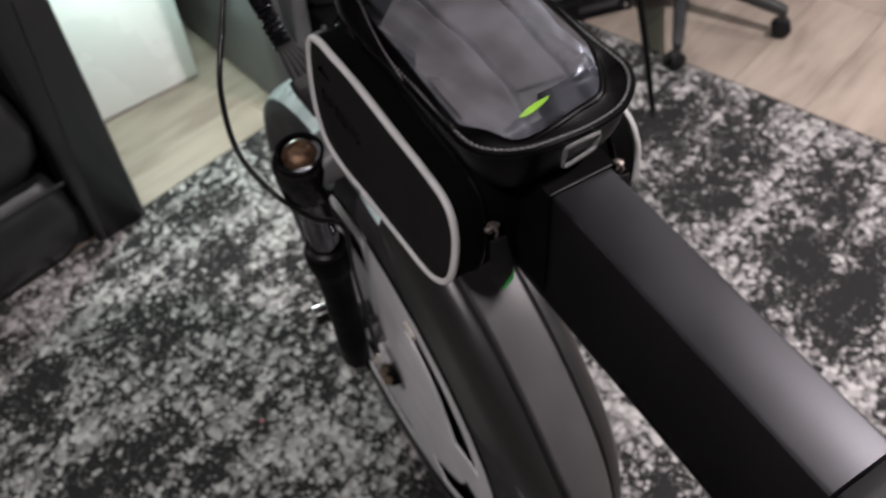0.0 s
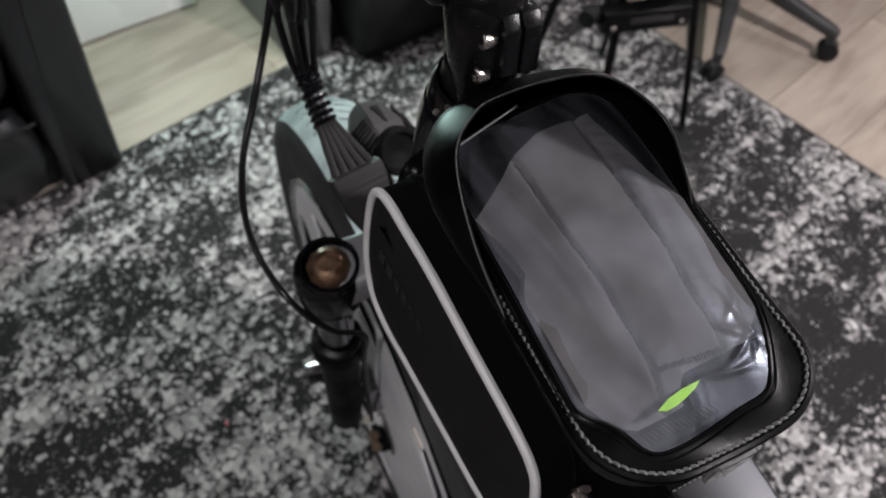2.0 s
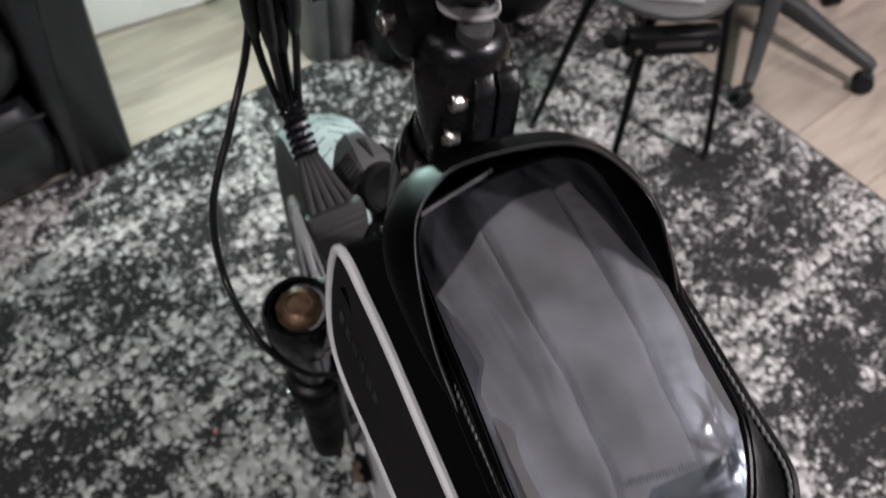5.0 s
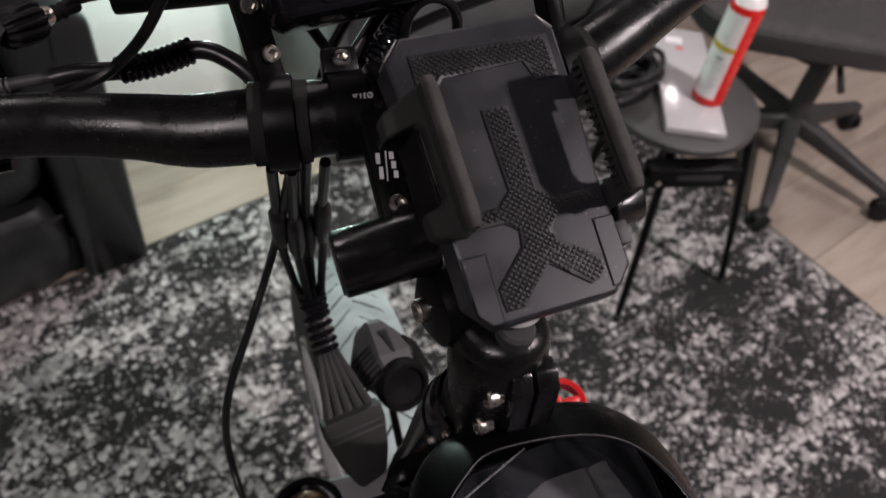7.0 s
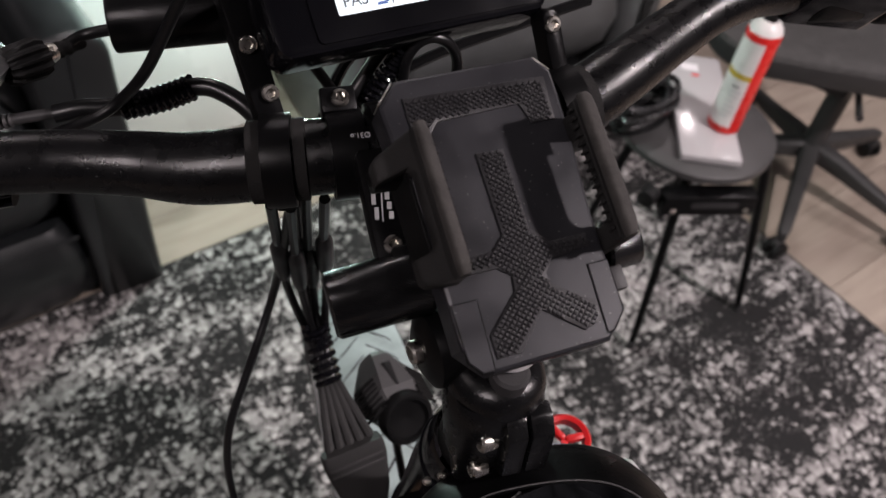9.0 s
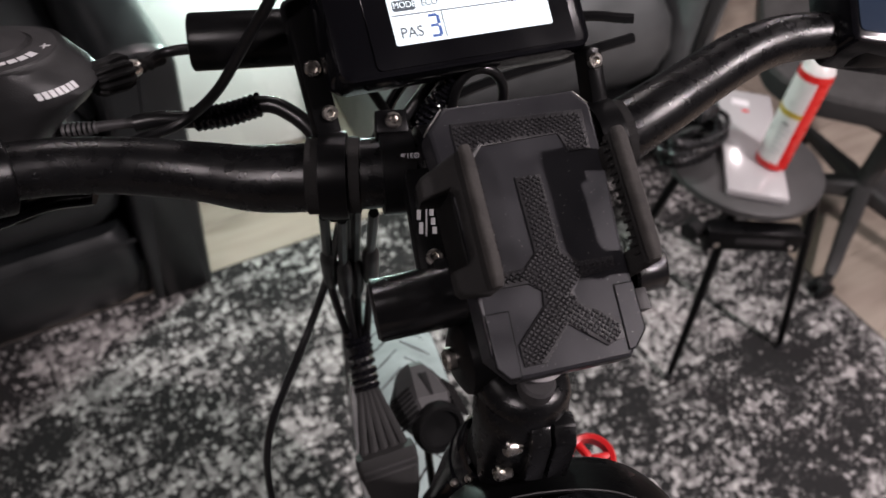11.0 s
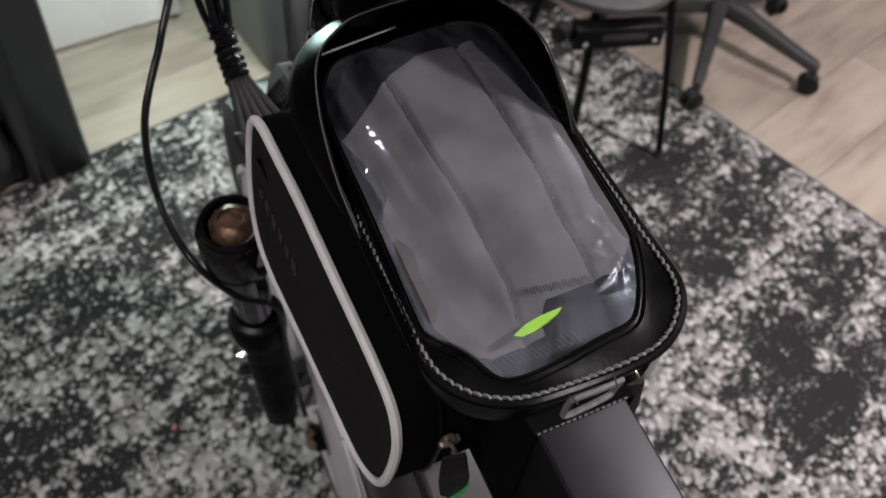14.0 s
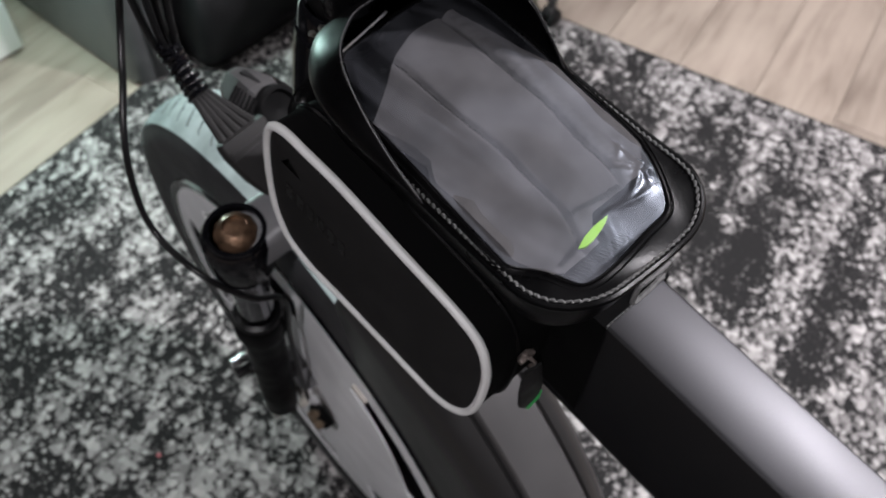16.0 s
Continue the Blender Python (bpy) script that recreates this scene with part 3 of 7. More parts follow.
# the rug's texture follows its weave
rug.rotation_euler = (0, 0, radians(16.5))
WORLD[rug.name] = ROOM.copy()
pile = rug.children[0]
pile.data.transform(ROOM.inverted())
pile.matrix_parent_inverse = Matrix()
bm = B()
for a, b in (((RUG_U0, RUG_V1), (RUG_U1, RUG_V1)), ((RUG_U1, RUG_V1), (RUG_U1, RUG_V0)), ((RUG_U0, RUG_V0), (RUG_U1, RUG_V0)), ((RUG_U0, RUG_V0), (RUG_U0, RUG_V1))):
    sweep(bm, [uvz(*a, 0.006), uvz(*b, 0.006)], 0.0055, 6)
part("edge_binding", bm, mat("black_binding", (0.02, 0.02, 0.02), 0.85), rug, "black overlocked edge")
bm = B()
lathe(bm, [(0.004, 0), (0.003, 0.0012), (0.0001, 0.0016)], pose(-0.159, 0.368, 0.0108), 8)
part("pink_fleck", bm, mat("pink_fleck", (0.55, 0.16, 0.18), 0.9), rug, "small pink fleck in the pile")


def recliner(name, m, w, label, hide, low, nose, kick=0.0):
    """A reclining armchair that faces -y in its own frame, front centre at the origin."""
    r = thing(name, m.translation, label, "armchair", "leather recliners")
    WORLD[r.name] = Matrix.Translation(m.translation)
    aw = 0.12

    def puffy(x0, x1, y0, y1, z0, z1, bulge, rad):
        """A stuffed block: rounded loops with a crown."""
        bm = B()
        loops = []
        for s in (0, 0.08, 0.25, 0.5, 0.75, 0.92, 1):
            k = math.sin(math.pi * min(max(s, 0.02), 0.98)) ** 0.5
            ins = (1 - k) * rad
            loops.append([m @ Vector((x, y - bulge * k * (1 if y < (y0 + y1) / 2 else 0), z0 + (z1 - z0) * s)) for x, y in outline(x0 + ins, x1 - ins, y0 + ins, y1 - ins, 0.04, 4)])
        return loft(bm, loops, True, True, True)
    hw = w / 2
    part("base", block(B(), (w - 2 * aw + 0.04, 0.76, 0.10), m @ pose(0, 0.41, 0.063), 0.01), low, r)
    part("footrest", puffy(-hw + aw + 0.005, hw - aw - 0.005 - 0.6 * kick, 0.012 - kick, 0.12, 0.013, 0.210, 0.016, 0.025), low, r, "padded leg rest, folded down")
    part("seat_front", puffy(-hw + aw + 0.002, hw - aw - 0.002, 0.022, 0.30, 0.196, 0.465, 0.016, 0.07), hide, r)
    part("seat_cushion", puffy(-hw + aw, hw - aw, 0.10, 0.62, 0.36, 0.475, 0.01, 0.05), hide, r)
    part("backrest", puffy(-hw + aw * 0.6, hw - aw * 0.6, 0.60, 0.86, 0.38, 1.0, 0.03, 0.06), hide, r)
    for s in (-1, 1):
        bm = B()
        x = s * (hw - aw / 2)
        loops = []
        for y, ins in [(nose * (1 - math.cos(q)), max(0.0, nose * 0.8 * (1 - math.sin(q)))) for q in np.linspace(0, math.pi / 2, 7)] + [(0.80, 0.0), (0.83, 0.02)]:
            lp = []
            for px, pz in outline(-aw / 2 + ins, aw / 2 - ins, 0.012, 0.60 - ins, (0.004, 0.004, 0.05, 0.05), 5):
                flare = 0.015 * max(0, pz - 0.35) / 0.25
                lp.append(m @ Vector((x + px * (1 + flare * 4), y, pz)))
            loops.append(lp)
        loft(bm, loops, True, True, True)
        part("arm", bm, hide, r, "flat-fronted leather arm", angle=50)
        part("glide", cyl(B(), 0.02, 0.017, m @ Vector((x, 0.06, 0.02)), m @ Vector((x, 0.06, -0.0)), 12), MATTE, r)
    bm = B()
    sweep(bm, [m @ Vector((px, -0.004, 0.203 + 0.004 * math.sin(px * 9))) for px in np.linspace(-hw + aw + 0.01, hw - aw - 0.01, 24)], 0.003, 6)
    part("seam_piping", bm, hide, r)
    return r


recliner("recliner", ROOM @ pose(0.13 - 0.41, 1.016, 0.0), 0.82, "black leather recliner with its leg rest folded, at the rug's edge", LEATHER, LEATHER, 0.015)
# lamp light and shade are put into this chair's two leather colours
recliner("recliner", ROOM @ pose(0.575, 1.03, 0.0, 0, 0, -8) @ pose(0.41, 0, 0), 0.82, "black leather recliner coloured paler where lamp-lit, beside a white cabinet, behind the stool", LEATHER_LIT, LEATHER_SHADED, 0.050, 0.095)

# white cabinet between the recliners, lamp on it
wc = thing("white_cabinet", uvz(0.37, 1.56, 0), "low glossy white cabinet standing between two recliners", "cabinet")
part("body", block(B(), (0.38, 0.36, 0.60), ROOM @ pose(0.366, 1.58, 0.305, 0, 0, -6.5), 0.004), WHITE_LAC, wc)
part("door", block(B(), (0.378, 0.018, 0.585), ROOM @ pose(0.366, 1.58, 0.302, 0, 0, -6.5) @ pose(0, -0.190, 0), 0.003), WHITE_LAC, wc, "flat white door without a handle")
part("plinth", block(B(), (0.36, 0.33, 0.008), ROOM @ pose(0.366, 1.59, 0.004, 0, 0, -6.5)), GAPS, wc)
dl = thing("desk_lamp", uvz(0.42, 1.52, 0.605), "small gooseneck lamp with a glowing green-white head, on the cabinet", "lamp")
part("foot", lathe(B(), [(0.0001, 0.018), (0.05, 0.016), (0.06, 0.008), (0.06, 0.0), (0.0001, 0.0)], Matrix.Translation(uvz(0.42, 1.52, 0.605)), 28), MATTE, dl)
part("neck", sweep(B(), curve_points([uvz(0.42, 1.52, 0.615), uvz(0.42, 1.54, 0.78), uvz(0.42, 1.44, 0.92), uvz(0.42, 1.26, 0.90), uvz(0.42, 1.16, 0.80)], 8), 0.006, 8), MATTE, dl)
part("shade", lathe(B(), [(0.0001, 0.05), (0.03, 0.048), (0.055, 0.03), (0.062, 0.018), (0.058, 0.018), (0.04, 0.035)], Matrix.Translation(uvz(0.42, 1.14, 0.76)), 24), MATTE, dl)
part("diffuser", lathe(B(), [(0.052, 0.022), (0.0001, 0.022)], Matrix.Translation(uvz(0.42, 1.14, 0.76)), 24), LAMPGLOW, dl, "glowing diffuser")

# ---- stool with a box and a can ----
FEET = [(0.705, 0.590), (0.982, 0.615), (0.655, 0.822), (0.955, 0.905)]
TOPS = [(0.725, 0.655), (0.900, 0.662), (0.715, 0.80), (0.892, 0.83)]
st = thing("side_stool", (0.80, 0.74, 0.012), "round grey-topped stool on thin splayed black legs, on the rug", "stool")
STZ = 0.452
BUN = (0.694, 0.786)
part("seat", lathe(B(), [(0.0001, 0.0), (0.138, 0.0), (0.143, -0.004), (0.143, -0.016), (0.137, -0.02), (0.0001, -0.02)], pose(0.795, 0.752, STZ), 48), SEATGREY, st, "round grey top")
part("under_plate", block(B(), (0.17, 0.15, 0.02), pose(0.80, 0.745, STZ - 0.03, 0, 0, -14), 0.003), MATTE, st)
for f, t in zip(FEET, TOPS):
    lg = part("leg", sweep(B(), [(*t, STZ - 0.03), ((t[0] + f[0]) / 2, (t[1] + f[1]) / 2, STZ / 2), (*f, 0.014)], [0.0095, 0.0085, 0.007], 10), SATIN, st)
    part("rubber_foot", cyl(B(), 0.009, 0.0085, (*f, 0.011), (f[0], f[1], 0.03), 10), RUBBER, lg)
dr = part("tool_tray", block(B(), (0.17, 0.035, 0.042), pose(0.752, 0.618, STZ - 0.055, 0, 0, -13), 0.003), SATIN, st, "black steel tray clipped under the top")
part("slot", block(B(), (0.085, 0.004, 0.014), pose(0.757, 0.6005, STZ - 0.052, 0, 0, -13), 0.001), GREYPL, dr)
for k in (-0.065, 0.068):
    bolt(dr, pose(0.752, 0.618, STZ - 0.062, 0, 0, -13) @ Vector((k, -0.018, 0)), (-0.22, -1, 0), 0.005, 0.003)
part("clamp_knob", lathe(B(), [(0.0001, 0.03), (0.016, 0.028), (0.018, 0.004), (0.014, 0), (0.0001, 0)], pose(0.665, 0.655, STZ - 0.05, 90, 0, -60), 14), MATTE, st)

bxm = frame_at((0.755, 0.648, STZ + 0.0015), (0.799 - 0.702, 0.624 - 0.668, 0), (0.853 - 0.702, 0.928 - 0.668, 0))
bx = thing("glossy_box", (0.755, 0.648, STZ), "shallow glossy white carton lying on the stool", "box")
part("carton", block(B(), (0.105, 0.30, 0.014), bxm @ pose(0, 0.15, 0.007), 0.002), BOXWHITE, bx)
part("printed_label", block(B(), (0.032, 0.02, 0.0006), bxm @ pose(-0.01, 0.26, 0.0145)), WHITEPL, bx, "small white sticker")
part("printed_mark", block(B(), (0.014, 0.006, 0.0006), bxm @ pose(-0.002, 0.235, 0.0146)), REDPL, bx, "small red mark")

canm = pose(0.822, 0.722, STZ + 0.0165)
ca = thing("spray_can", canm.translation, "red and white aerosol can with black cap on a carton", "spray can")
R = 0.0285
part("body", lathe(B(), [(0.0001, 0.003), (R - 0.004, 0.0), (R, 0.002), (R, 0.192), (R - 0.001, 0.195)], canm, 40), CANRED, ca, "red lacquered can")
part("label_wrap", lathe(B(), [(R + 0.0004, 0.016), (R + 0.0004, 0.182)], canm, 28, 118, 247), CANWHITE, ca, "white printed label with unreadable text")
part("yellow_band", lathe(B(), [(R + 0.0008, 0.112), (R + 0.0008, 0.122)], canm, 28, 118, 247), CANYEL, ca, "yellow stripe")
for k in range(7):
    part("text_bar", lathe(B(), [(R + 0.0008, 0.036 + 0.010 * k), (R + 0.0008, 0.039 + 0.010 * k)], canm, 10, 196, 196 + 26 + 8 * (k % 3)), GREYPL if k == 6 else PRINT, ca, "line of unreadable small print")
part("shoulder", lathe(B(), [(R - 0.001, 0.195), (R - 0.004, 0.203), (0.016, 0.212), (0.0125, 0.214), (0.0001, 0.214)], canm, 40), CANWHITE, ca, "domed white shoulder")
part("cap", lathe(B(), [(0.0125, 0.214), (0.0125, 0.232), (0.0095, 0.236), (0.0095, 0.247), (0.007, 0.249), (0.0001, 0.249)], canm, 24), MATTE, ca, "black nozzle cap")

# a bundle of leads lying on the stool beside the carton
gr = thing("cable_bundle", (BUN[0], BUN[1], STZ), "tied bundle of black leads on the stool", "cables")
SLEEVE = mat("smoky_sleeve", (0.016, 0.016, 0.017), 0.3, var=0.3, scale=120, bump=0.3, bscale=300, coat=0.1)
rng = random.Random(4)
for i in range(9):
    c = Vector((BUN[0] + rng.uniform(-0.010, 0.010), BUN[1] + rng.uniform(-0.010, 0.010), STZ + 0.0065 + 0.0062 * i))
    a, b = rng.uniform(0.058, 0.076), rng.uniform(0.024, 0.038)
    tilt = rng.uniform(0.35, 0.75)
    pts = []
    for q in np.linspace(0, 2 * math.pi, 24, endpoint=False):
        x, y = a * math.cos(q), b * math.sin(q) * (1 + 0.25 * math.cos(q))
        pts.append(c + Vector((x * math.cos(tilt) - y * math.sin(tilt), x * math.sin(tilt) + y * math.cos(tilt), 0.005 * math.sin(2 * q + i) if i else 0.0)))
    part("lead", sweep(B(), pts, 0.0055 if i % 3 else 0.0048, 8, True), SLEEVE if i in (4, 6, 7, 8) else CABLE, gr, "smoky sleeved lead" if i in (4, 6, 7, 8) else "")
part("plug", block(B(), (0.055, 0.030, 0.024), pose(BUN[0] + 0.018, BUN[1] + 0.020, STZ + 0.074, 0, 6, 28), 0.006), mat("dark_plug", (0.014, 0.014, 0.015), 0.4), gr, "dark moulded plug")

# ---- office chair ----
oc = thing("office_chair", (1.36, 0.94, 0.0), "dark grey office chair with a mesh seat and five castors", "office chair")
CH = Vector((1.36, 0.94, 0))
part("gas_post", cyl(B(), 0.026, 0.026, CH + Vector((0, 0, 0.10)), CH + Vector((0, 0, 0.30)), 20), CHAIRPL, oc)
part("gas_piston", cyl(B(), 0.015, 0.015, CH + Vector((0, 0, 0.29)), CH + Vector((0, 0, 0.36)), 16), GREYPL, oc)
part("tilt_box", block(B(), (0.24, 0.18, 0.06), Matrix.Translation(CH + Vector((-0.03, 0.05, 0.365))) @ pose(0, 0, 0, 0, 0, 30), 0.015), CHAIRPL, oc)
C0 = math.degrees(math.atan2(0.735 - 0.94, 1.158 - 1.36))
for k in range(5):
    a = radians(C0 + 72 * k)
    d = Vector((math.cos(a), math.sin(a), 0))
    side = Vector((-d.y, d.x, 0))
    bm = B()
    loops = []
    for s, h, w, z in ((0.0, 0.05, 0.036, 0.125), (0.08, 0.045, 0.032, 0.115), (0.19, 0.034, 0.026, 0.092), (0.275, 0.028, 0.022, 0.076), (0.290, 0.02, 0.016, 0.072)):
        c = CH + d * s + Vector((0, 0, z))
        loops.append([c + side * x * 1.0 + Vector((0, 0, y)) for x, y in outline(-w / 1.6, w / 1.6, -h / 2, h / 2, min(w, h) * 0.3, 3)])
    loft(bm, loops, True, True, True)
    lg = part("base_leg", bm, CHAIRPL, oc)
    tip = CH + d * 0.284
    part("stem", cyl(B(), 0.007, 0.007, tip + Vector((0, 0, 0.05)), tip + Vector((0, 0, 0.075)), 10), GREYPL, lg)
    ax = Vector((math.cos(a + 0.9 + k), math.sin(a + 0.9 + k), 0))
    cs = part("castor", block(B(), (0.018, 0.03, 0.02), Matrix.Translation(tip + Vector((0, 0, 0.045))) @ ax.to_track_quat("X", "Z").to_matrix().to_4x4(), 0.004), CHAIRPL, oc)
    for s in (-1, 1):
        part("castor_wheel", lathe(B(), [(0.0001, 0.009), (0.018, 0.008), (0.025, 0.005), (0.0255, -0.004), (0.02, -0.008), (0.0001, -0.008)], Matrix.Translation(tip + Vector((0, 0, 0.0258)) + ax * s * 0.013) @ (ax * s).to_track_quat("Z", "Y").to_matrix().to_4x4(), 22), MATTE, cs)
bm = B()
sm = Matrix.Translation((1.29, 1.05, 0.450)) @ pose(0, 0, 0, 0, 0, -28)
loops = []
for z, k in ((-0.050, 0.90), (-0.045, 0.97), (-0.02, 1.0), (0.0, 1.0)):
    loops.append([sm @ Vector((x * k, y * k, z)) for x, y in outline(-0.25, 0.25, -0.25, 0.25, 0.12, 6)])
loft(bm, loops, True, True, False)
part("seat_frame", bm, CHAIRPL, oc)
bm = B()
loops = []
for k, z in ((1.0, 0.0), (0.985, 0.010), (0.94, 0.012), (0.7, 0.004), (0.4, -0.004), (0.02, -0.006)):
    loops.append([sm @ Vector((x * k, y * k, z)) for x, y in outline(-0.25, 0.25, -0.25, 0.25, 0.12, 6)])
loft(bm, loops, True, False, True)
part("seat_mesh", bm, MESHGREY, oc, "grey woven mesh seat")
part("lever", cyl(B(), 0.006, 0.008, CH + Vector((0.0, 0.0, 0.365)), CH + Vector((-0.12, -0.16, 0.36)), 10), CHAIRPL, oc)
bkm = sm @ pose(0, 0.27, 0.32, -8)
part("back_frame", sweep(B(), curve_points([bkm @ Vector((x, 0, z)) for x, z in ((-0.2, -0.2), (-0.22, 0.1), (-0.17, 0.3), (0, 0.34), (0.17, 0.3), (0.22, 0.1), (0.2, -0.2), (0, -0.25))], 6, True), 0.014, 8, True), CHAIRPL, oc)
part("back_mesh", loft(B(), [[bkm @ Vector((0.19 * math.cos(q) * s, -0.03 * (1 - s * s), 0.04 + 0.27 * math.sin(q) * s)) for q in np.linspace(0, 2 * math.pi, 24, endpoint=False)] for s in (1.05, 0.7, 0.35, 0.05)], True, False, True), MESHGREY, oc)
part("back_post", sweep(B(), [CH + Vector((0, 0, 0.37)), sm @ Vector((0, 0.24, -0.04)), bkm @ Vector((0, 0.02, -0.24))], 0.018, 8), CHAIRPL, oc)

# ---- the electric bicycle ----
bike = thing("electric_bicycle", (0.03, 0.131, 0.012), "graphite fat-tyre electric bicycle standing on the rug, bars nearly straight", "bicycle")
STEER_YAW, RAKE = -4.0, 11.0
STEER = pose(0.010, 0.001, 1.077, RAKE, 0, 0)
STEER = Matrix.Translation((0.010, 0.001, 1.077)) @ pose(0, 0, 0, 0, 0, STEER_YAW) @ pose(0, 0, 0, RAKE, 0, 0)

# main beam: a tall box tube with crisp edges, running back from the head
BX0, BX1 = 0.0105, 0.0580


def beam_z(y):
    return 0.9228 + 0.1015 * (y + 0.3)


bm = B()
loops = []
for y, dz in ((0.020, 0.0), (-0.10, 0.0), (-0.25, 0.0), (-0.415, 0.0)):
    zt = beam_z(y)
    loops.append([Vector((x, y, z)) for x, z in outline(BX0, BX1, zt - 0.104, zt, 0.0035, 3)])
loft(bm, loops, True, True, True)
part("main_beam", bm, FRAME, bike, "graphite box-section main tube", angle=25)
bm = B()
loops = []
for y, gr in ((-0.417, -0.001), (-0.424, 0.002), (-0.432, 0.002), (-0.436, -0.001)):
    zt = beam_z(y)
    loops.append([Vector((x, y, z)) for x, z in outline(BX0 - gr, BX1 + gr, zt - 0.104 - gr, zt + gr, 0.006, 3)])
loft(bm, loops, True, True, True)
part("beam_collar", bm, MATTE, bike, "raised dark collar round the tube")
bm = B()
loops = []
for y, gr in ((-0.437, 0.002), (-0.445, 0.004), (-0.60, 0.004), (-0.61, 0.0)):
    zt = beam_z(y) - 0.002
    loops.append([Vector((x, y, z)) for x, z in outline(BX0 - gr, BX1 + gr, zt - 0.11, zt, 0.012, 4)])
loft(bm, loops, True, True, True)
part("rear_section", bm, FRAME, bike, "graphite rear frame section")
part("rear_cover_line", block(B(), (0.05, 0.0015, 0.0008), pose(0.034, -0.455, beam_z(-0.455) - 0.0016, 5.8)), SATIN, bike)

# head tube and gusset in line with the steering axis
def sp(x, y, z):
    return STEER @ Vector((x, y, z))


part("head_tube", lathe(B(), [(0.0225, -0.085), (0.0255, -0.088), (0.0265, -0.10), (0.0265, -0.205), (0.0285, -0.21), (0.0285, -0.228), (0.025, -0.23)], STEER, 36), GLOSS, bike, "gloss black head tube")
part("headset_cup", lathe(B(), [(0.0215, -0.066), (0.0235, -0.070), (0.0245, -0.084), (0.022, -0.086)], STEER, 36), GLOSS, bike, "gloss black headset cup")
part("headset_spacer", lathe(B(), [(0.0185, -0.052), (0.0195, -0.053), (0.0195, -0.066), (0.0185, -0.067)], STEER, 32), SATIN, bike)
bm = B()
loops = []
for y, w, zt, zb in ((0.018, 0.024, 0.955, 0.84), (0.04, 0.020, 0.95, 0.845)):
    loops.append([Vector((0.024 + x, y, z)) for x, z in outline(-w, w, zb, zt, 0.012, 4)])
loft(bm, loops, True, True, True)
part("head_gusset", bm, FRAME, bike)
# the rest of the frame, behind the camera
part("seat_tube", sweep(B(), [(0.034, -0.56, 0.40), (0.034, -0.64, 0.86)], 0.02, 16), FRAME, bike)
RX = 0.034
part("chainstay", sweep(B(), [(RX - 0.05, -0.60, 0.42), (RX - 0.085, -0.80, 0.40), (RX - 0.085, -1.02, 0.384)], 0.013, 10), FRAME, bike)
part("chainstay", sweep(B(), [(RX + 0.05, -0.60, 0.42), (RX + 0.085, -0.80, 0.40), (RX + 0.085, -1.02, 0.384)], 0.013, 10), FRAME, bike)

# stem: adjustable, with a split clamp, two pinch bolts at its back and a domed top leaning forward
ST = STEER @ pose(-0.0045, 0.006, -0.005, -20, 0, 0)
bm = B()
loops = []
for z, rx, yb, yf in ((-0.060, 0.0135, 0.009, 0.016), (-0.046, 0.0150, 0.0110, 0.018), (-0.036, 0.0180, 0.0155, 0.020), (-0.012, 0.0200, 0.0185, 0.020), (-0.006, 0.0195, 0.0180, 0.0195), (-0.002, 0.0180, 0.0165, 0.0175)):
    lp = []
    for q in range(40):
        a = 2 * math.pi * q / 40
        c, t = math.cos(a), math.sin(a)
        k = (abs(c) ** 2.6 + abs(t) ** 2.6) ** (-1 / 2.6) if t < 0 else 1.0
        lp.append(ST @ Vector((rx * c * k, (yb if t < 0 else yf) * t * k, z)))
    loops.append(lp)
loft(bm, loops, True, True, True)
stem = part("stem", bm, BARPAINT, bike, "satin black adjustable stem", angle=50)
part("stem_lower", lathe(B(), [(0.0001, -0.072), (0.0165, -0.072), (0.0172, -0.068), (0.0172, -0.050), (0.0001, -0.048)], STEER, 36), SATIN, stem)
# split clamp lug: two jaws with a chamfered shoulder and a dark slit between them
for x0, x1, lab in ((-0.0010, 0.0074, "clamp jaw"), (0.0088, 0.0182, "clamp jaw")):
    prof = [(-0.012, -0.004), (-0.0185, -0.0055), (-0.0232, -0.0120), (-0.0215, -0.0360), (-0.0150, -0.0400), (-0.010, -0.0400)]
    bm = B()
    loft(bm, [[ST @ Vector((x, y, z)) for y, z in prof] for x in (x0, x1)], True, True, True)
    es = [e for e in bm.edges if e.calc_length() > 0]
    bmesh.ops.bevel(bm, geom=es, offset=0.0010, segments=2, affect="EDGES", profile=0.5)
    part("clamp_jaw", bm, BARPAINT, stem, "chamfered black " + lab, angle=30)
part("stem_cap", lathe(B(), [(0.0188, -0.012), (0.0195, -0.006), (0.0196, -0.001), (0.0186, 0.0030), (0.0160, 0.0062), (0.0120, 0.0080), (0.0001, 0.0086)], ST @ pose(0.001, 0.001, 0), 44), BARPAINT, stem, "domed satin top of the stem")
part("cap_bolt", lathe(B(), [(0.0074, 0.0), (0.0074, 0.0072), (0.0062, 0.0086), (0.0001, 0.0088)], ST @ pose(0.0015, -0.0085, 0.0062, 14, 0, 0), 24), GREYPL, stem, "grey top-cap bolt")
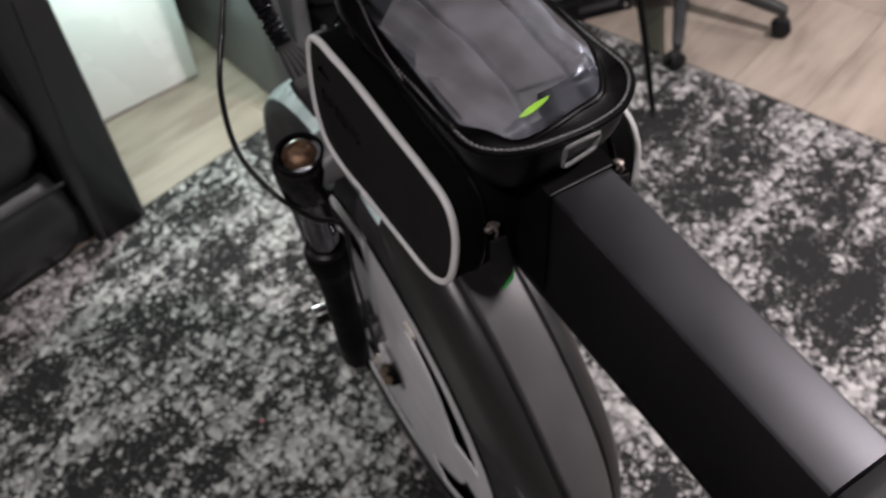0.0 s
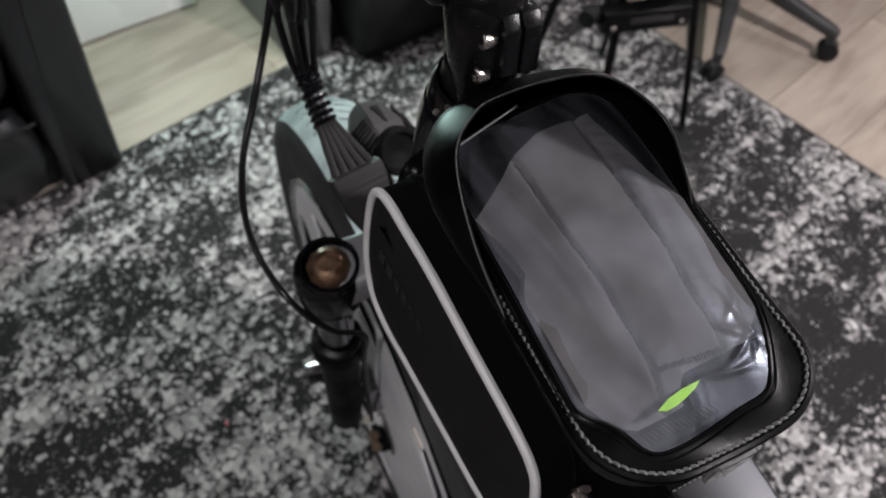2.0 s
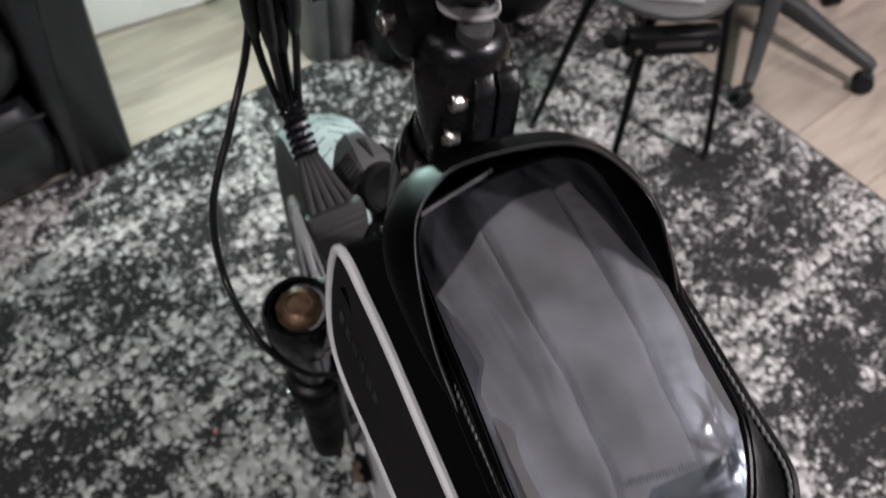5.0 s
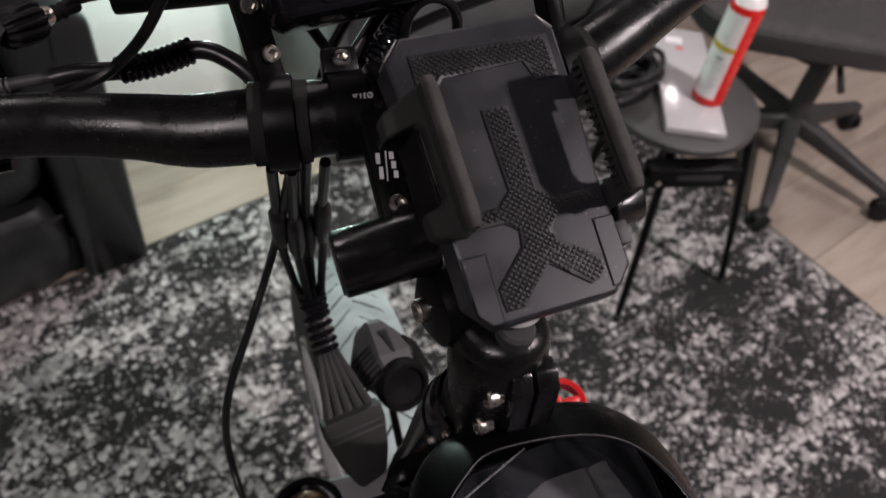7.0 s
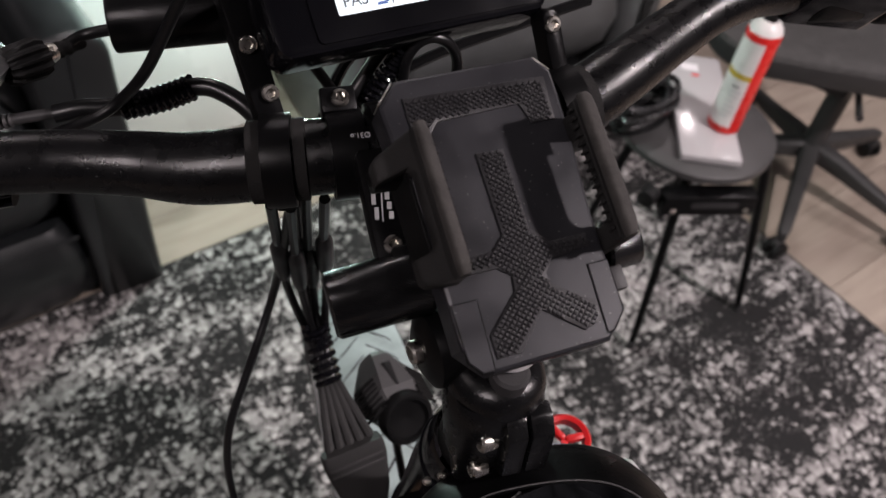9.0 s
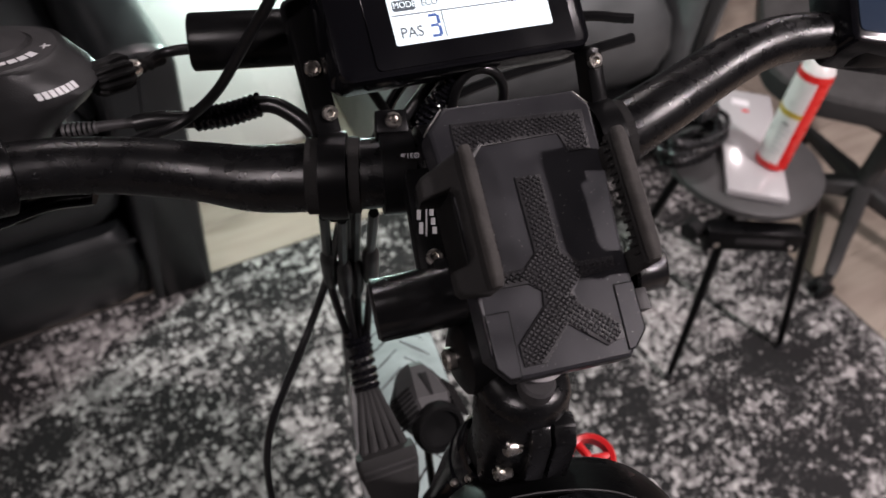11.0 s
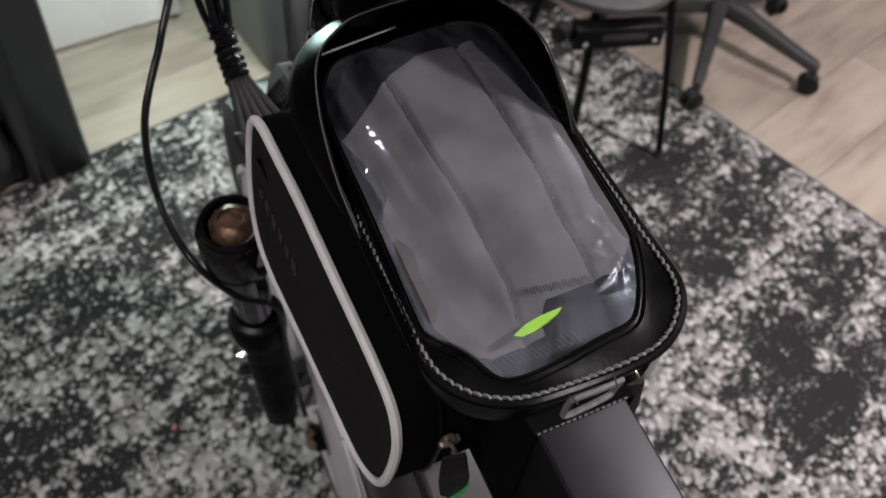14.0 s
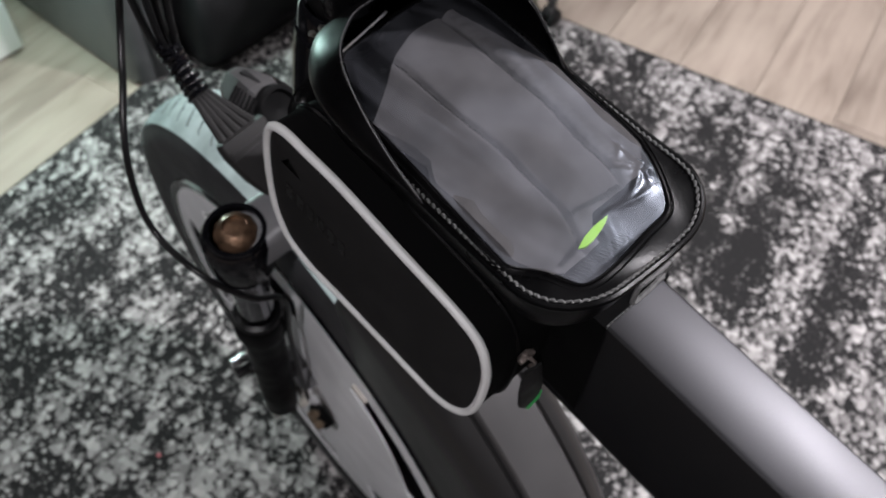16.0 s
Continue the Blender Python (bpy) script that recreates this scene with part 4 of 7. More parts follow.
for x, y, z in ((-0.0075, -0.0170, -0.0170), (-0.0090, -0.0150, -0.0360)):
    bmx_ = Matrix.Translation(ST @ Vector((x, y, z))) @ Vector((-0.93, 0.06, 0.12)).to_track_quat("Z", "Y").to_matrix().to_4x4()
    pb = part("pinch_bolt", lathe(B(), [(0.0030, -0.004), (0.0040, 0.0006), (0.0040, 0.0022), (0.0033, 0.0030), (0.0024, 0.0030), (0.0022, 0.0012), (0.0001, 0.0012)], bmx_, 20), STEEL, stem, "bright steel pinch bolt")
    part("socket", lathe(B(), [(0.0024, 0.0014), (0.0001, 0.0014)], bmx_, 6), mat("socket_dark", (0.01, 0.01, 0.01), 0.5), pb)
# stem arm rising to the bar
part("stem_arm", sweep(B(), [sp(-0.004, 0.026, -0.004), sp(-0.003, 0.040, 0.018), sp(-0.004, 0.066, 0.042), (0.003, 0.100, 1.108)], [0.017, 0.018, 0.017, 0.018], 18), SATIN, stem)
part("pivot_boss", lathe(B(), [(0.0001, 0.006), (0.010, 0.006), (0.0155, 0.003), (0.017, -0.002), (0.017, -0.008)], Matrix.Translation(sp(-0.025, 0.022, -0.006)) @ Vector((-1, -0.1, 0)).to_track_quat("Z", "Y").to_matrix().to_4x4(), 28), SATIN, stem, "round toothed pivot of the stem")
bolt(stem, sp(-0.031, 0.022, -0.006), (-1, -0.1, 0), 0.005, 0.004)
part("white_collar", lathe(B(), [(0.0105, 0.0025), (0.0125, 0.0030), (0.0130, 0.0045), (0.0125, 0.0066), (0.0105, 0.0072)], ST @ pose(0.0015, -0.0010, 0.0125, -4, 5, 0), 36, 140, 425, True), COLLAR, stem, "white nylon collar under the phone holder")

# handlebar
BAR = [(-0.40, 0.060, 1.128), (-0.30, 0.088, 1.124), (-0.23, 0.110, 1.119), (-0.185, 0.127, 1.113), (-0.149, 0.134, 1.1050), (-0.113, 0.1285, 1.1015), (-0.085, 0.118, 1.1025), (-0.040, 0.108, 1.1085), (0.003, 0.104, 1.1105), (0.05, 0.104, 1.113), (0.075, 0.106, 1.117), (0.100, 0.1135, 1.1245), (0.133, 0.128, 1.131), (0.165, 0.139, 1.138), (0.20, 0.144, 1.139), (0.26, 0.138, 1.137), (0.42, 0.10, 1.132)]
BAR_R = [0.0111, 0.0111, 0.0118, 0.0122, 0.0126, 0.0134, 0.0152, 0.0159, 0.0159, 0.0159, 0.0157, 0.0146, 0.0134, 0.0126, 0.0120, 0.0113, 0.0111]
pp = curve_points(BAR, 5)
rr = [BAR_R[min(i // 5, len(BAR_R) - 2)] * (1 - (i % 5) / 5) + BAR_R[min(i // 5 + 1, len(BAR_R) - 1)] * ((i % 5) / 5) for i in range(len(pp))]
hb = part("handlebar", sweep(B(), pp, rr, 28), BARPAINT, bike, "sparkling satin black riser handlebar")
for a, b in (((-0.42, 0.054, 1.129), (-0.29, 0.091, 1.1235)), ((0.30, 0.13, 1.136), (0.43, 0.098, 1.131))):
    part("grip", cyl(B(), 0.0165, 0.0165, a, b, 24, 0.003), RUBBER_SOFT, hb, "ribbed rubber grip")
bmid = Vector((0.003, 0.104, 1.1105))
part("bar_clamp", lathe(B(), [(0.0163, -0.021), (0.0205, -0.020), (0.021, 0), (0.0205, 0.020), (0.0163, 0.021)], Matrix.Translation(bmid) @ Vector((1, -0.02, 0.04)).to_track_quat("Z", "Y").to_matrix().to_4x4(), 30), SATIN, hb)

# shifter pod, shapes only where maker's names stand
SH = frame_at((-0.1955, 0.1865, 1.1305), (0.963, -0.252, 0.095), (0.265, 0.947, -0.179))


def pod(a, h):
    """A point of the pod's skin: a rounded outline that leans in towards the clamp below."""
    levels = ((0.0015, 0.0290), (0.0, 0.0305), (-0.003, 0.0345), (-0.007, 0.0400), (-0.0125, 0.0440), (-0.020, 0.0385), (-0.029, 0.0270), (-0.040, 0.0165), (-0.070, 0.0140))
    for (h1, r1), (h0, r0) in zip(levels, levels[1:]):
        if h0 <= h <= h1:
            xr = r0 + (r1 - r0) * (h - h0) / (h1 - h0)
            break
    c, t = math.cos(a), math.sin(a)
    k = (abs(c) ** 2.4 + abs(t) ** 2.4) ** (-1 / 2.4)
    return SH @ Vector(((xr if c > 0 else 0.045) * c * k, (0.0305 + 0.10 * min(0.0125, -min(0, h))) * t * k, h))


sh = part("shifter", loft(B(), [[pod(2 * math.pi * q / 48, h) for q in range(48)] for h in (0.0015, 0.0, -0.003, -0.007, -0.0125, -0.016, -0.020, -0.029, -0.040, -0.070)], True, True, True), PODGREY, bike, "black gear shifter pod with grey markings", angle=60)
part("indicator_dome", lathe(B(), [(0.0288, 0.0005), (0.0280, 0.0025), (0.0185, 0.0042), (0.0180, 0.0036), (0.0165, 0.0036), (0.0160, 0.0056), (0.0080, 0.0070), (0.0001, 0.0074)], SH, 56), GREYPL, sh, "round ridged gear indicator")
for k in range(8):
    a0 = 256 + k * 11.5
    part("index_mark", lathe(B(), [(0.0215, 0.0039), (0.0222 + 0.00045 * k, 0.0038 - 0.00008 * k)], SH, 3, a0, a0 + 9.5), PRINT, sh, "grey wedge of the gear scale")
part("pointer", slab(B(), [(0.0035, -0.0302), (0.0080, -0.0302), (0.0058, -0.0272)], 0.0020, 0.0024, SH), PRINT, sh, "small white pointer")
for k in range(7):
    a0 = radians(-50 + 4.3 * k)
    quad = [pod(a0, -0.0070), pod(a0 + radians(3.3), -0.0070), pod(a0 + radians(3.3), -0.0100), pod(a0, -0.0100)]
    nrm = (quad[1] - quad[0]).cross(quad[2] - quad[0]).normalized()
    if nrm.dot(SH.to_3x3() @ Vector((0.3, -1, 0.2))) < 0:
        nrm = -nrm
    part("maker_mark", loft(B(), [[p - nrm * 0.0004 for p in quad], [p + nrm * 0.0006 for p in quad]], True, True, True), PRINT, sh, "plain light bar in place of a maker's name", smooth=False)
for ang in (20, 105):
    part("index_cross", block(B(), (0.0050, 0.0007, 0.0004), SH @ pose(0.0240, 0.0020, 0.0033, 0, 0, ang)), PRINT, sh, "small grey cross of the gear scale")
bx0, bx1 = Vector((-0.1555, 0.1790, 1.1180)), Vector((-0.1340, 0.1935, 1.1150))
bd = (bx1 - bx0).normalized()
bm = B()
bmx = Matrix.Translation(bx0) @ bd.to_track_quat("Z", "Y").to_matrix().to_4x4()
loops = []
for h, r0 in ((0.0, 0.0062), (0.003, 0.0078), (0.015, 0.0084), (0.0185, 0.0072)):
    loops.append([bmx @ Vector(((r0 + 0.0006 * (1 if (q % 4) < 2 else -1)) * math.cos(2 * math.pi * q / 48), (r0 + 0.0006 * (1 if (q % 4) < 2 else -1)) * math.sin(2 * math.pi * q / 48), h)) for q in range(48)])
loft(bm, loops, True, True, True)
brl = part("barrel_adjuster", bm, MATTE, sh, "ribbed black barrel adjuster", angle=20)
part("ferrule", lathe(B(), [(0.0001, 0.024), (0.0036, 0.024), (0.0044, 0.022), (0.0044, 0.018), (0.0001, 0.018)], bmx, 18), STEEL, brl, "bright ferrule")
part("cable_boot", lathe(B(), [(0.003, 0.024), (0.0038, 0.026), (0.0031, 0.028), (0.0038, 0.030), (0.0030, 0.032), (0.0030, 0.037), (0.0025, 0.038)], bmx, 16), RUBBER_SOFT, brl)
part("brake_lever", sweep(B(), curve_points([(-0.20, 0.155, 1.106), (-0.24, 0.175, 1.098), (-0.30, 0.165, 1.095), (-0.40, 0.125, 1.10)], 6), [0.009] * 7 + [0.007] * 12, 10), SATIN, bike, "black brake lever")
part("brake_clamp", cyl(B(), 0.017, 0.017, (-0.188, 0.126, 1.1125), (-0.212, 0.117, 1.117), 24, 0.002), SATIN, bike)
part("shift_paddle", sweep(B(), curve_points([(-0.207, 0.143, 1.069), (-0.181, 0.140, 1.081), (-0.160, 0.136, 1.086)], 6), 0.005, 10, False, 0.5), GLOSS, sh)

# throttle and key pad at the other side
KP = Matrix.Translation((0.238, 0.143, 1.156)) @ pose(0, 0, 0, 30, 6, -10)
kp = part("key_pad", slab(B(), outline(-0.027, 0.027, -0.026, 0.026, 0.006, 4), -0.026, 0.004, KP, 0.003), GLOSS, bike, "gloss black key pad with a blue-grey glass face")
part("glass", slab(B(), outline(-0.022, 0.022, -0.020, 0.020, 0.003, 3), 0.004, 0.0046, KP), mat("blue_grey_glass", (0.02, 0.03, 0.05), 0.15, var=0.05, spec=0.3), kp)
part("clamp", cyl(B(), 0.0165, 0.0165, (0.222, 0.1425, 1.1385), (0.25, 0.1395, 1.1375), 24, 0.002), MATTE, kp)
part("throttle", cyl(B(), 0.0175, 0.0175, (0.262, 0.138, 1.137), (0.292, 0.132, 1.136), 24, 0.003), MATTE, bike)
part("brake_lever", sweep(B(), curve_points([(0.255, 0.165, 1.128), (0.28, 0.185, 1.115), (0.34, 0.175, 1.11), (0.43, 0.14, 1.112)], 6), 0.008, 10), SATIN, bike, "black brake lever")
for a, b, c in (((0.118, 0.178, 1.122), (0.085, 0.176, 1.115), (0.02, 0.17, 1.10)), ((0.118, 0.184, 1.13), (0.08, 0.19, 1.128), (0.0, 0.18, 1.11))):
    part("brake_hose", sweep(B(), curve_points([a, b, c, (-0.03, 0.16, 1.07)], 8), 0.0028, 8), CABLE, bike)

# display with its brackets
DY = Vector((0, 0.78, 0.625)).normalized()
DX = Vector((0.074, 0.013, -0.002)).normalized()
DM = frame_at((0.009, 0.1255, 1.1655), DX, DY)         # middle of the screen's lower edge
dp = part("display_unit", slab(B(), outline(-0.0640, 0.0570, -0.0125, 0.078, 0.007, 5), -0.020, -0.0012, DM, 0.004), GLOSS, bike, "gloss black bicycle computer with a lit screen")
part("bezel_glass", slab(B(), outline(-0.0475, 0.0475, -0.0090, 0.074, 0.002, 2), -0.0012, -0.0004, DM), GLOSS, dp)
part("screen", slab(B(), outline(-0.0370, 0.0375, 0.0, 0.058, 0.0006, 1), -0.0004, 0.0, DM), SCREEN, dp, "white backlit screen")
words("PAS", 0.0064, DM @ pose(-0.0292, 0.0046, 0.0003), LCDINK, dp, "lettering", "dark letters PAS", 0.0001)
words("MODE", 0.0036, DM @ pose(-0.0300, 0.0162, 0.0008), SCREEN, dp, "lettering", "light letters MODE", 0.0001)
part("mode_badge", slab(B(), outline(-0.0352, -0.0250, 0.0140, 0.0184, 0.001, 3), 0.0, 0.0004, DM), LCDINK, dp, "dark rounded badge")
words("ECO", 0.0038, DM @ pose(-0.0185, 0.0162, 0.0003), LCDINK, dp, "lettering", "dark letters ECO", 0.0001)
part("rule_line", slab(B(), [(-0.0362, 0.0121), (0.0372, 0.0121), (0.0372, 0.0125), (-0.0362, 0.0125)], 0.0, 0.0002, DM), LCDINK, dp)
part("rule_line", slab(B(), [(-0.0362, 0.0198), (0.0372, 0.0198), (0.0372, 0.0202), (-0.0362, 0.0202)], 0.0, 0.0002, DM), LCDINK, dp)
part("rule_line", slab(B(), [(-0.0143, 0.0012), (-0.0139, 0.0012), (-0.0139, 0.0119), (-0.0143, 0.0119)], 0.0, 0.0002, DM), LCDINK, dp)
for x0, y0, x1, y1 in ((-0.0207, 0.0102, -0.0163, 0.0113), (-0.0205, 0.0059, -0.0165, 0.0070), (-0.0207, 0.0015, -0.0163, 0.0026)):
    part("digit_bar", slab(B(), [(x0, y0), (x1, y0), (x1 - 0.0005, y1), (x0 + 0.0005, y1)], 0.0, 0.0002, DM), LCDBLUE, dp, "blue segment of the digit three")
for y0, y1 in ((0.0070, 0.0106), (0.0022, 0.0059)):
    part("digit_bar", slab(B(), [(-0.0170, y0), (-0.0156, y0), (-0.0156, y1), (-0.0170, y1)], 0.0, 0.0002, DM), LCDBLUE, dp, "blue segment of the digit three")
for s, bolts, top, low in ((-1, ((-0.061, 0.135, 1.148), (-0.057, 0.140, 1.123)), (-0.0655, 0.150, 1.172), (-0.052, 0.113, 1.100)), (1, ((0.064, 0.126, 1.148),), (0.0633, 0.1285, 1.1535), (0.072, 0.107, 1.113))):
    a, b = Vector(top), Vector(low)
    d = (b - a).normalized()
    nrm = Vector((0.05, -0.62, 0.78)).normalized()
    fm = frame_at((a + b) / 2, d.cross(nrm) * -1, d * -1)
    L2 = (b - a).length / 2
    br = part("display_bracket", slab(B(), outline(-0.0056 if s < 0 else -0.0043, 0.0056 if s < 0 else 0.0043, -L2, L2, 0.004, 3), -0.005, 0.005, fm, 0.0012), SATIN, bike, "flat black display bracket arm")
    for p in bolts:
        bolt(br, fm @ Vector((*(fm.inverted() @ Vector(p)).xy, 0.0045)), fm.to_3x3() @ Vector((0, 0, 1)), 0.0036, 0.0026)
    bc = Vector((-0.055, 0.1105, 1.1072)) if s < 0 else Vector((0.070, 0.1055, 1.1160))
    bdv = (Vector((1, -0.2, 0.07)) if s < 0 else Vector((1, 0.08, 0.13))).normalized()
    bq = Matrix.Translation(bc) @ bdv.to_track_quat("Z", "Y").to_matrix().to_4x4()
    part("bracket_ring", lathe(B(), [(0.0162, -0.0065), (0.0196, -0.006), (0.0198, 0.0), (0.0196, 0.006), (0.0162, 0.0065)], bq, 32), SATIN, br)
    part("rubber_shim", lathe(B(), [(0.0158, -0.012), (0.0172, -0.0115), (0.0172, 0.0115), (0.0158, 0.012)], bq, 32), RUBBER_SOFT, br)
    part("clamp_tail", block(B(), (0.011, 0.012, 0.014), Matrix.Translation(bc + Vector((0.003, 0.006, -0.024))), 0.002), SATIN, br)
part("display_crossbar", cyl(B(), 0.0126, 0.0126, (-0.1095, 0.165, 1.1445), (-0.040, 0.160, 1.147), 30, 0.0015), SATIN, bike, "short black accessory tube behind the display")

# cables at the bar: spiral-wrapped loom, single hoses, loop behind the display
def cable(pts, r=0.0026, n=8, name="cable", label="", material=None, parent=None):
    return part(name, sweep(B(), curve_points(pts, n), r, 10), material or CABLE, parent or bike, label)


cable([(-0.1330, 0.1940, 1.1150), (-0.120, 0.200, 1.1175), (-0.09, 0.187, 1.125), (-0.04, 0.175, 1.12), (-0.015, 0.165, 1.09)], 0.0027, 8, "gear_cable")
cable([(-0.145, 0.162, 1.094), (-0.1242, 0.1563, 1.1048), (-0.1119, 0.1562, 1.1128), (-0.0994, 0.1473, 1.1324), (-0.0855, 0.1422, 1.1598), (-0.0759, 0.1357, 1.1806), (-0.0693, 0.1364, 1.1943)], 0.0024, 6, "cable")
LOOM = [(-0.1400, 0.1660, 1.1020), (-0.1288, 0.1655, 1.1035), (-0.1130, 0.1640, 1.1030), (-0.0970, 0.1640, 1.1045), (-0.0820, 0.1650, 1.1080), (-0.0700, 0.1600, 1.1070), (-0.0570, 0.1480, 1.0980), (-0.047, 0.132, 1.07)]
cable(LOOM, 0.0042, 8, "loom")
part("spiral_wrap", coil(B(), LOOM[2:5], 0.0046, 0.0016, 11), GLOSS, bike, "black spiral cable wrap")
cable([(-0.1770, 0.1720, 1.0960), (-0.1640, 0.1700, 1.0985), (-0.1433, 0.1680, 1.1010), (-0.1250, 0.1660, 1.1030), (-0.1130, 0.1650, 1.1030)], 0.0026, 8, "grey_cable", "grey cable sleeve", GREYPL)
part("ribbed_boot", lathe(B(), [(0.0026, 0.0)] + [(0.0042 - 0.00008 * k - (0.0008 if k % 2 else 0), 0.0012 * k) for k in range(14)] + [(0.0026, 0.018)], Matrix.Translation((-0.1720, 0.1710, 1.0970)) @ Vector((0.98, -0.12, 0.15)).to_track_quat("Z", "Y").to_matrix().to_4x4(), 14), GREYPL, bike, "grey ribbed cable boot")
cable([(0.001, 0.122, 1.118), (0.0011, 0.124, 1.1289), (0.0020, 0.124, 1.1397), (0.0064, 0.124, 1.1469), (0.0132, 0.124, 1.1487), (0.0204, 0.124, 1.1444), (0.0249, 0.124, 1.1344), (0.0240, 0.122, 1.118)], 0.0024, 8, "cable_loop")
part("spiral_wrap", coil(B(), [(-0.0142, 0.128, 1.116), (-0.0082, 0.128, 1.1252), (-0.0012, 0.128, 1.1356), (0.002, 0.128, 1.1429)], 0.0036, 0.0014, 12), GLOSS, bike, "black spiral cable wrap")
cable([(-0.022, 0.128, 1.118), (-0.008, 0.135, 1.133), (0.003, 0.14, 1.142), (0.008, 0.15, 1.150)], 0.0028, 8, "cable")

# loom going down in front of the head, into the four-way plug
DOWN = [(-0.047, 0.118, 1.075), (-0.038, 0.160, 0.985), (-0.030, 0.178, 0.905), (-0.0275, 0.158, 0.877), (-0.0265, 0.135, 0.862)]
DP = curve_points(DOWN, 8)
for k, (dx, dy) in enumerate(((-0.012, 0.0), (-0.004, -0.004), (0.004, 0.002), (0.012, -0.002), (0.0, 0.007))):
    pts = []
    for i, p in enumerate(DP):
        s = i / (len(DP) - 1)
        w = 1.0 if s < 0.35 else max(0.28, 1 - (s - 0.35) * 2.2)
        pts.append(p + Vector((dx * w, dy * w, 0)))
    cable_ob = part("loom_wire", sweep(B(), pts, 0.0027, 8), CABLE, bike)
    a, b = pts[5 + (k % 3)], pts[10 + (k % 3)]
    part("plug_sleeve", sweep(B(), curve_points([a, (a + b) / 2 + Vector((0, 0, 0.001)), b], 4), [0.003, 0.0048, 0.005, 0.005, 0.005, 0.005, 0.0048, 0.0042, 0.003], 10), CABLE, cable_ob, "thicker in-line plug")
part("spiral_wrap", coil(B(), [DP[17], DP[20], DP[24], DP[28]], 0.0078, 0.0021, 8), GLOSS, bike, "black spiral cable wrap")
PLUGM = frame_at((-0.0203, 0.0841, 0.8430), Vector((0.98, 0.1, 0.1)), Vector((-0.04, 0.55, 0.84)))
for k in range(5):
    x = -0.0145 + 0.00725 * k
    rib = [DP[-6] + Vector((x * 0.35, 0, 0)), (DP[-6] + Vector((x * 0.35, 0, 0))).lerp(PLUGM @ Vector((x, 0.024, 0.0)), 0.55), PLUGM @ Vector((x, 0.024, 0.0))]
    part("ribbed_sleeve", sweep(B(), curve_points(rib, 5), [0.0026] * 4 + [0.0030] * 4 + [0.0034] * 3, 8), JUNCTION, bike, "moulded strain relief of the junction")
bm = B()
loops = []
for y, w, h in ((0.029, 0.0195, 0.0055), (0.026, 0.0205, 0.0062), (0.018, 0.0205, 0.0068), (-0.004, 0.0165, 0.0078), (-0.018, 0.0115, 0.0072), (-0.024, 0.0085, 0.006), (-0.034, 0.006, 0.0055)):
    loops.append([PLUGM @ Vector((x, y, z)) for x, z in outline(-w, w, -h, h, min(w, h) * 0.55, 4)])
loft(bm, loops, True, True, True)
pg = part("cable_junction", bm, JUNCTION, bike, "charcoal four-way cable junction", angle=30)
for y in (0.020, 0.015):
    part("rib", block(B(), (0.036, 0.0015, 0.0012), PLUGM @ pose(0, y, 0.0068), 0.0004, 1), GREYPL, pg)
part("outlet_sleeve", sweep(B(), [PLUGM @ Vector((0, -0.034, 0)), PLUGM @ Vector((0.004, -0.06, -0.004)), PLUGM @ Vector((0.02, -0.10, -0.02))], 0.0048, 10), CABLE, pg)
HOSE = [(-0.050, 0.105, 1.10), (-0.052, 0.172, 0.955), (-0.072, 0.158, 0.905), (-0.096, 0.132, 0.862), (-0.101, 0.121, 0.800), (-0.092, 0.072, 0.781), (-0.068, 0.050, 0.752), (-0.040, 0.050, 0.722), (-0.030, 0.075, 0.62), (-0.012, 0.10, 0.43)]
cable(HOSE, 0.0026, 10, "brake_hose", "black brake hose")

# headlight on the fork crown
HL = frame_at((0.0165, 0.142, 0.842), Vector((0.98, 0.13, -0.10)), Vector((-0.10, 0.90, -0.02)))
bm = B()
loops = []
for y, w, wt, h in ((-0.0150, 0.0165, 0.0090, 0.0125), (-0.0125, 0.0215, 0.0102, 0.0160), (-0.004, 0.0265, 0.0115, 0.0190), (0.010, 0.0245, 0.0090, 0.0185), (0.026, 0.0150, 0.0055, 0.0150), (0.031, 0.0120, 0.0050, 0.0120)):
    loops.append([HL @ Vector((x, y, z)) for x, z in ((-wt, h), (-w * 0.93, h * 0.22), (-w, -h * 0.2), (-w * 0.6, -h), (w * 0.6, -h), (w, -h * 0.2), (w * 0.93, h * 0.22), (wt, h))])
loft(bm, loops, True, True, True)
hl = part("headlight", bm, LAMPGREY, bike, "charcoal faceted headlight with cooling fins", angle=12)
part("rear_cap", lathe(B(), [(0.0165, 0.0), (0.0190, 0.001), (0.0190, 0.008), (0.0172, 0.0105), (0.0148, 0.0105), (0.0136, 0.0075), (0.0001, 0.0055)], HL @ pose(0, -0.0185, 0.002, 58, 0, 0), 34), CAPBLACK, hl, "round black rear cap")
part("lens", lathe(B(), [(0.0115, 0), (0.0001, 0.003)], HL @ pose(0, 0.0312, 0, -90, 0, 0), 26), mat("clear_lens", (0.6, 0.62, 0.64), 0.08), hl)
part("top_notch", slab(B(), [(-0.0030, 0.016), (0.0030, 0.016), (0.0010, -0.004), (-0.0010, -0.004)], 0.0182, 0.0196, HL, 0.0004), MATTE, hl, "small wedge-shaped notch")
for s_ in (-1, 1):
    for k in range(7):
        y = -0.016 + 0.0040 * k
        a_, b_ = HL @ Vector((s_ * 0.0130, y, 0.0160)), HL @ Vector((s_ * 0.0255, y - 0.0015, 0.0035))
        part("fin", sweep(B(), [a_, b_], 0.0013, 6), MATTE, hl)
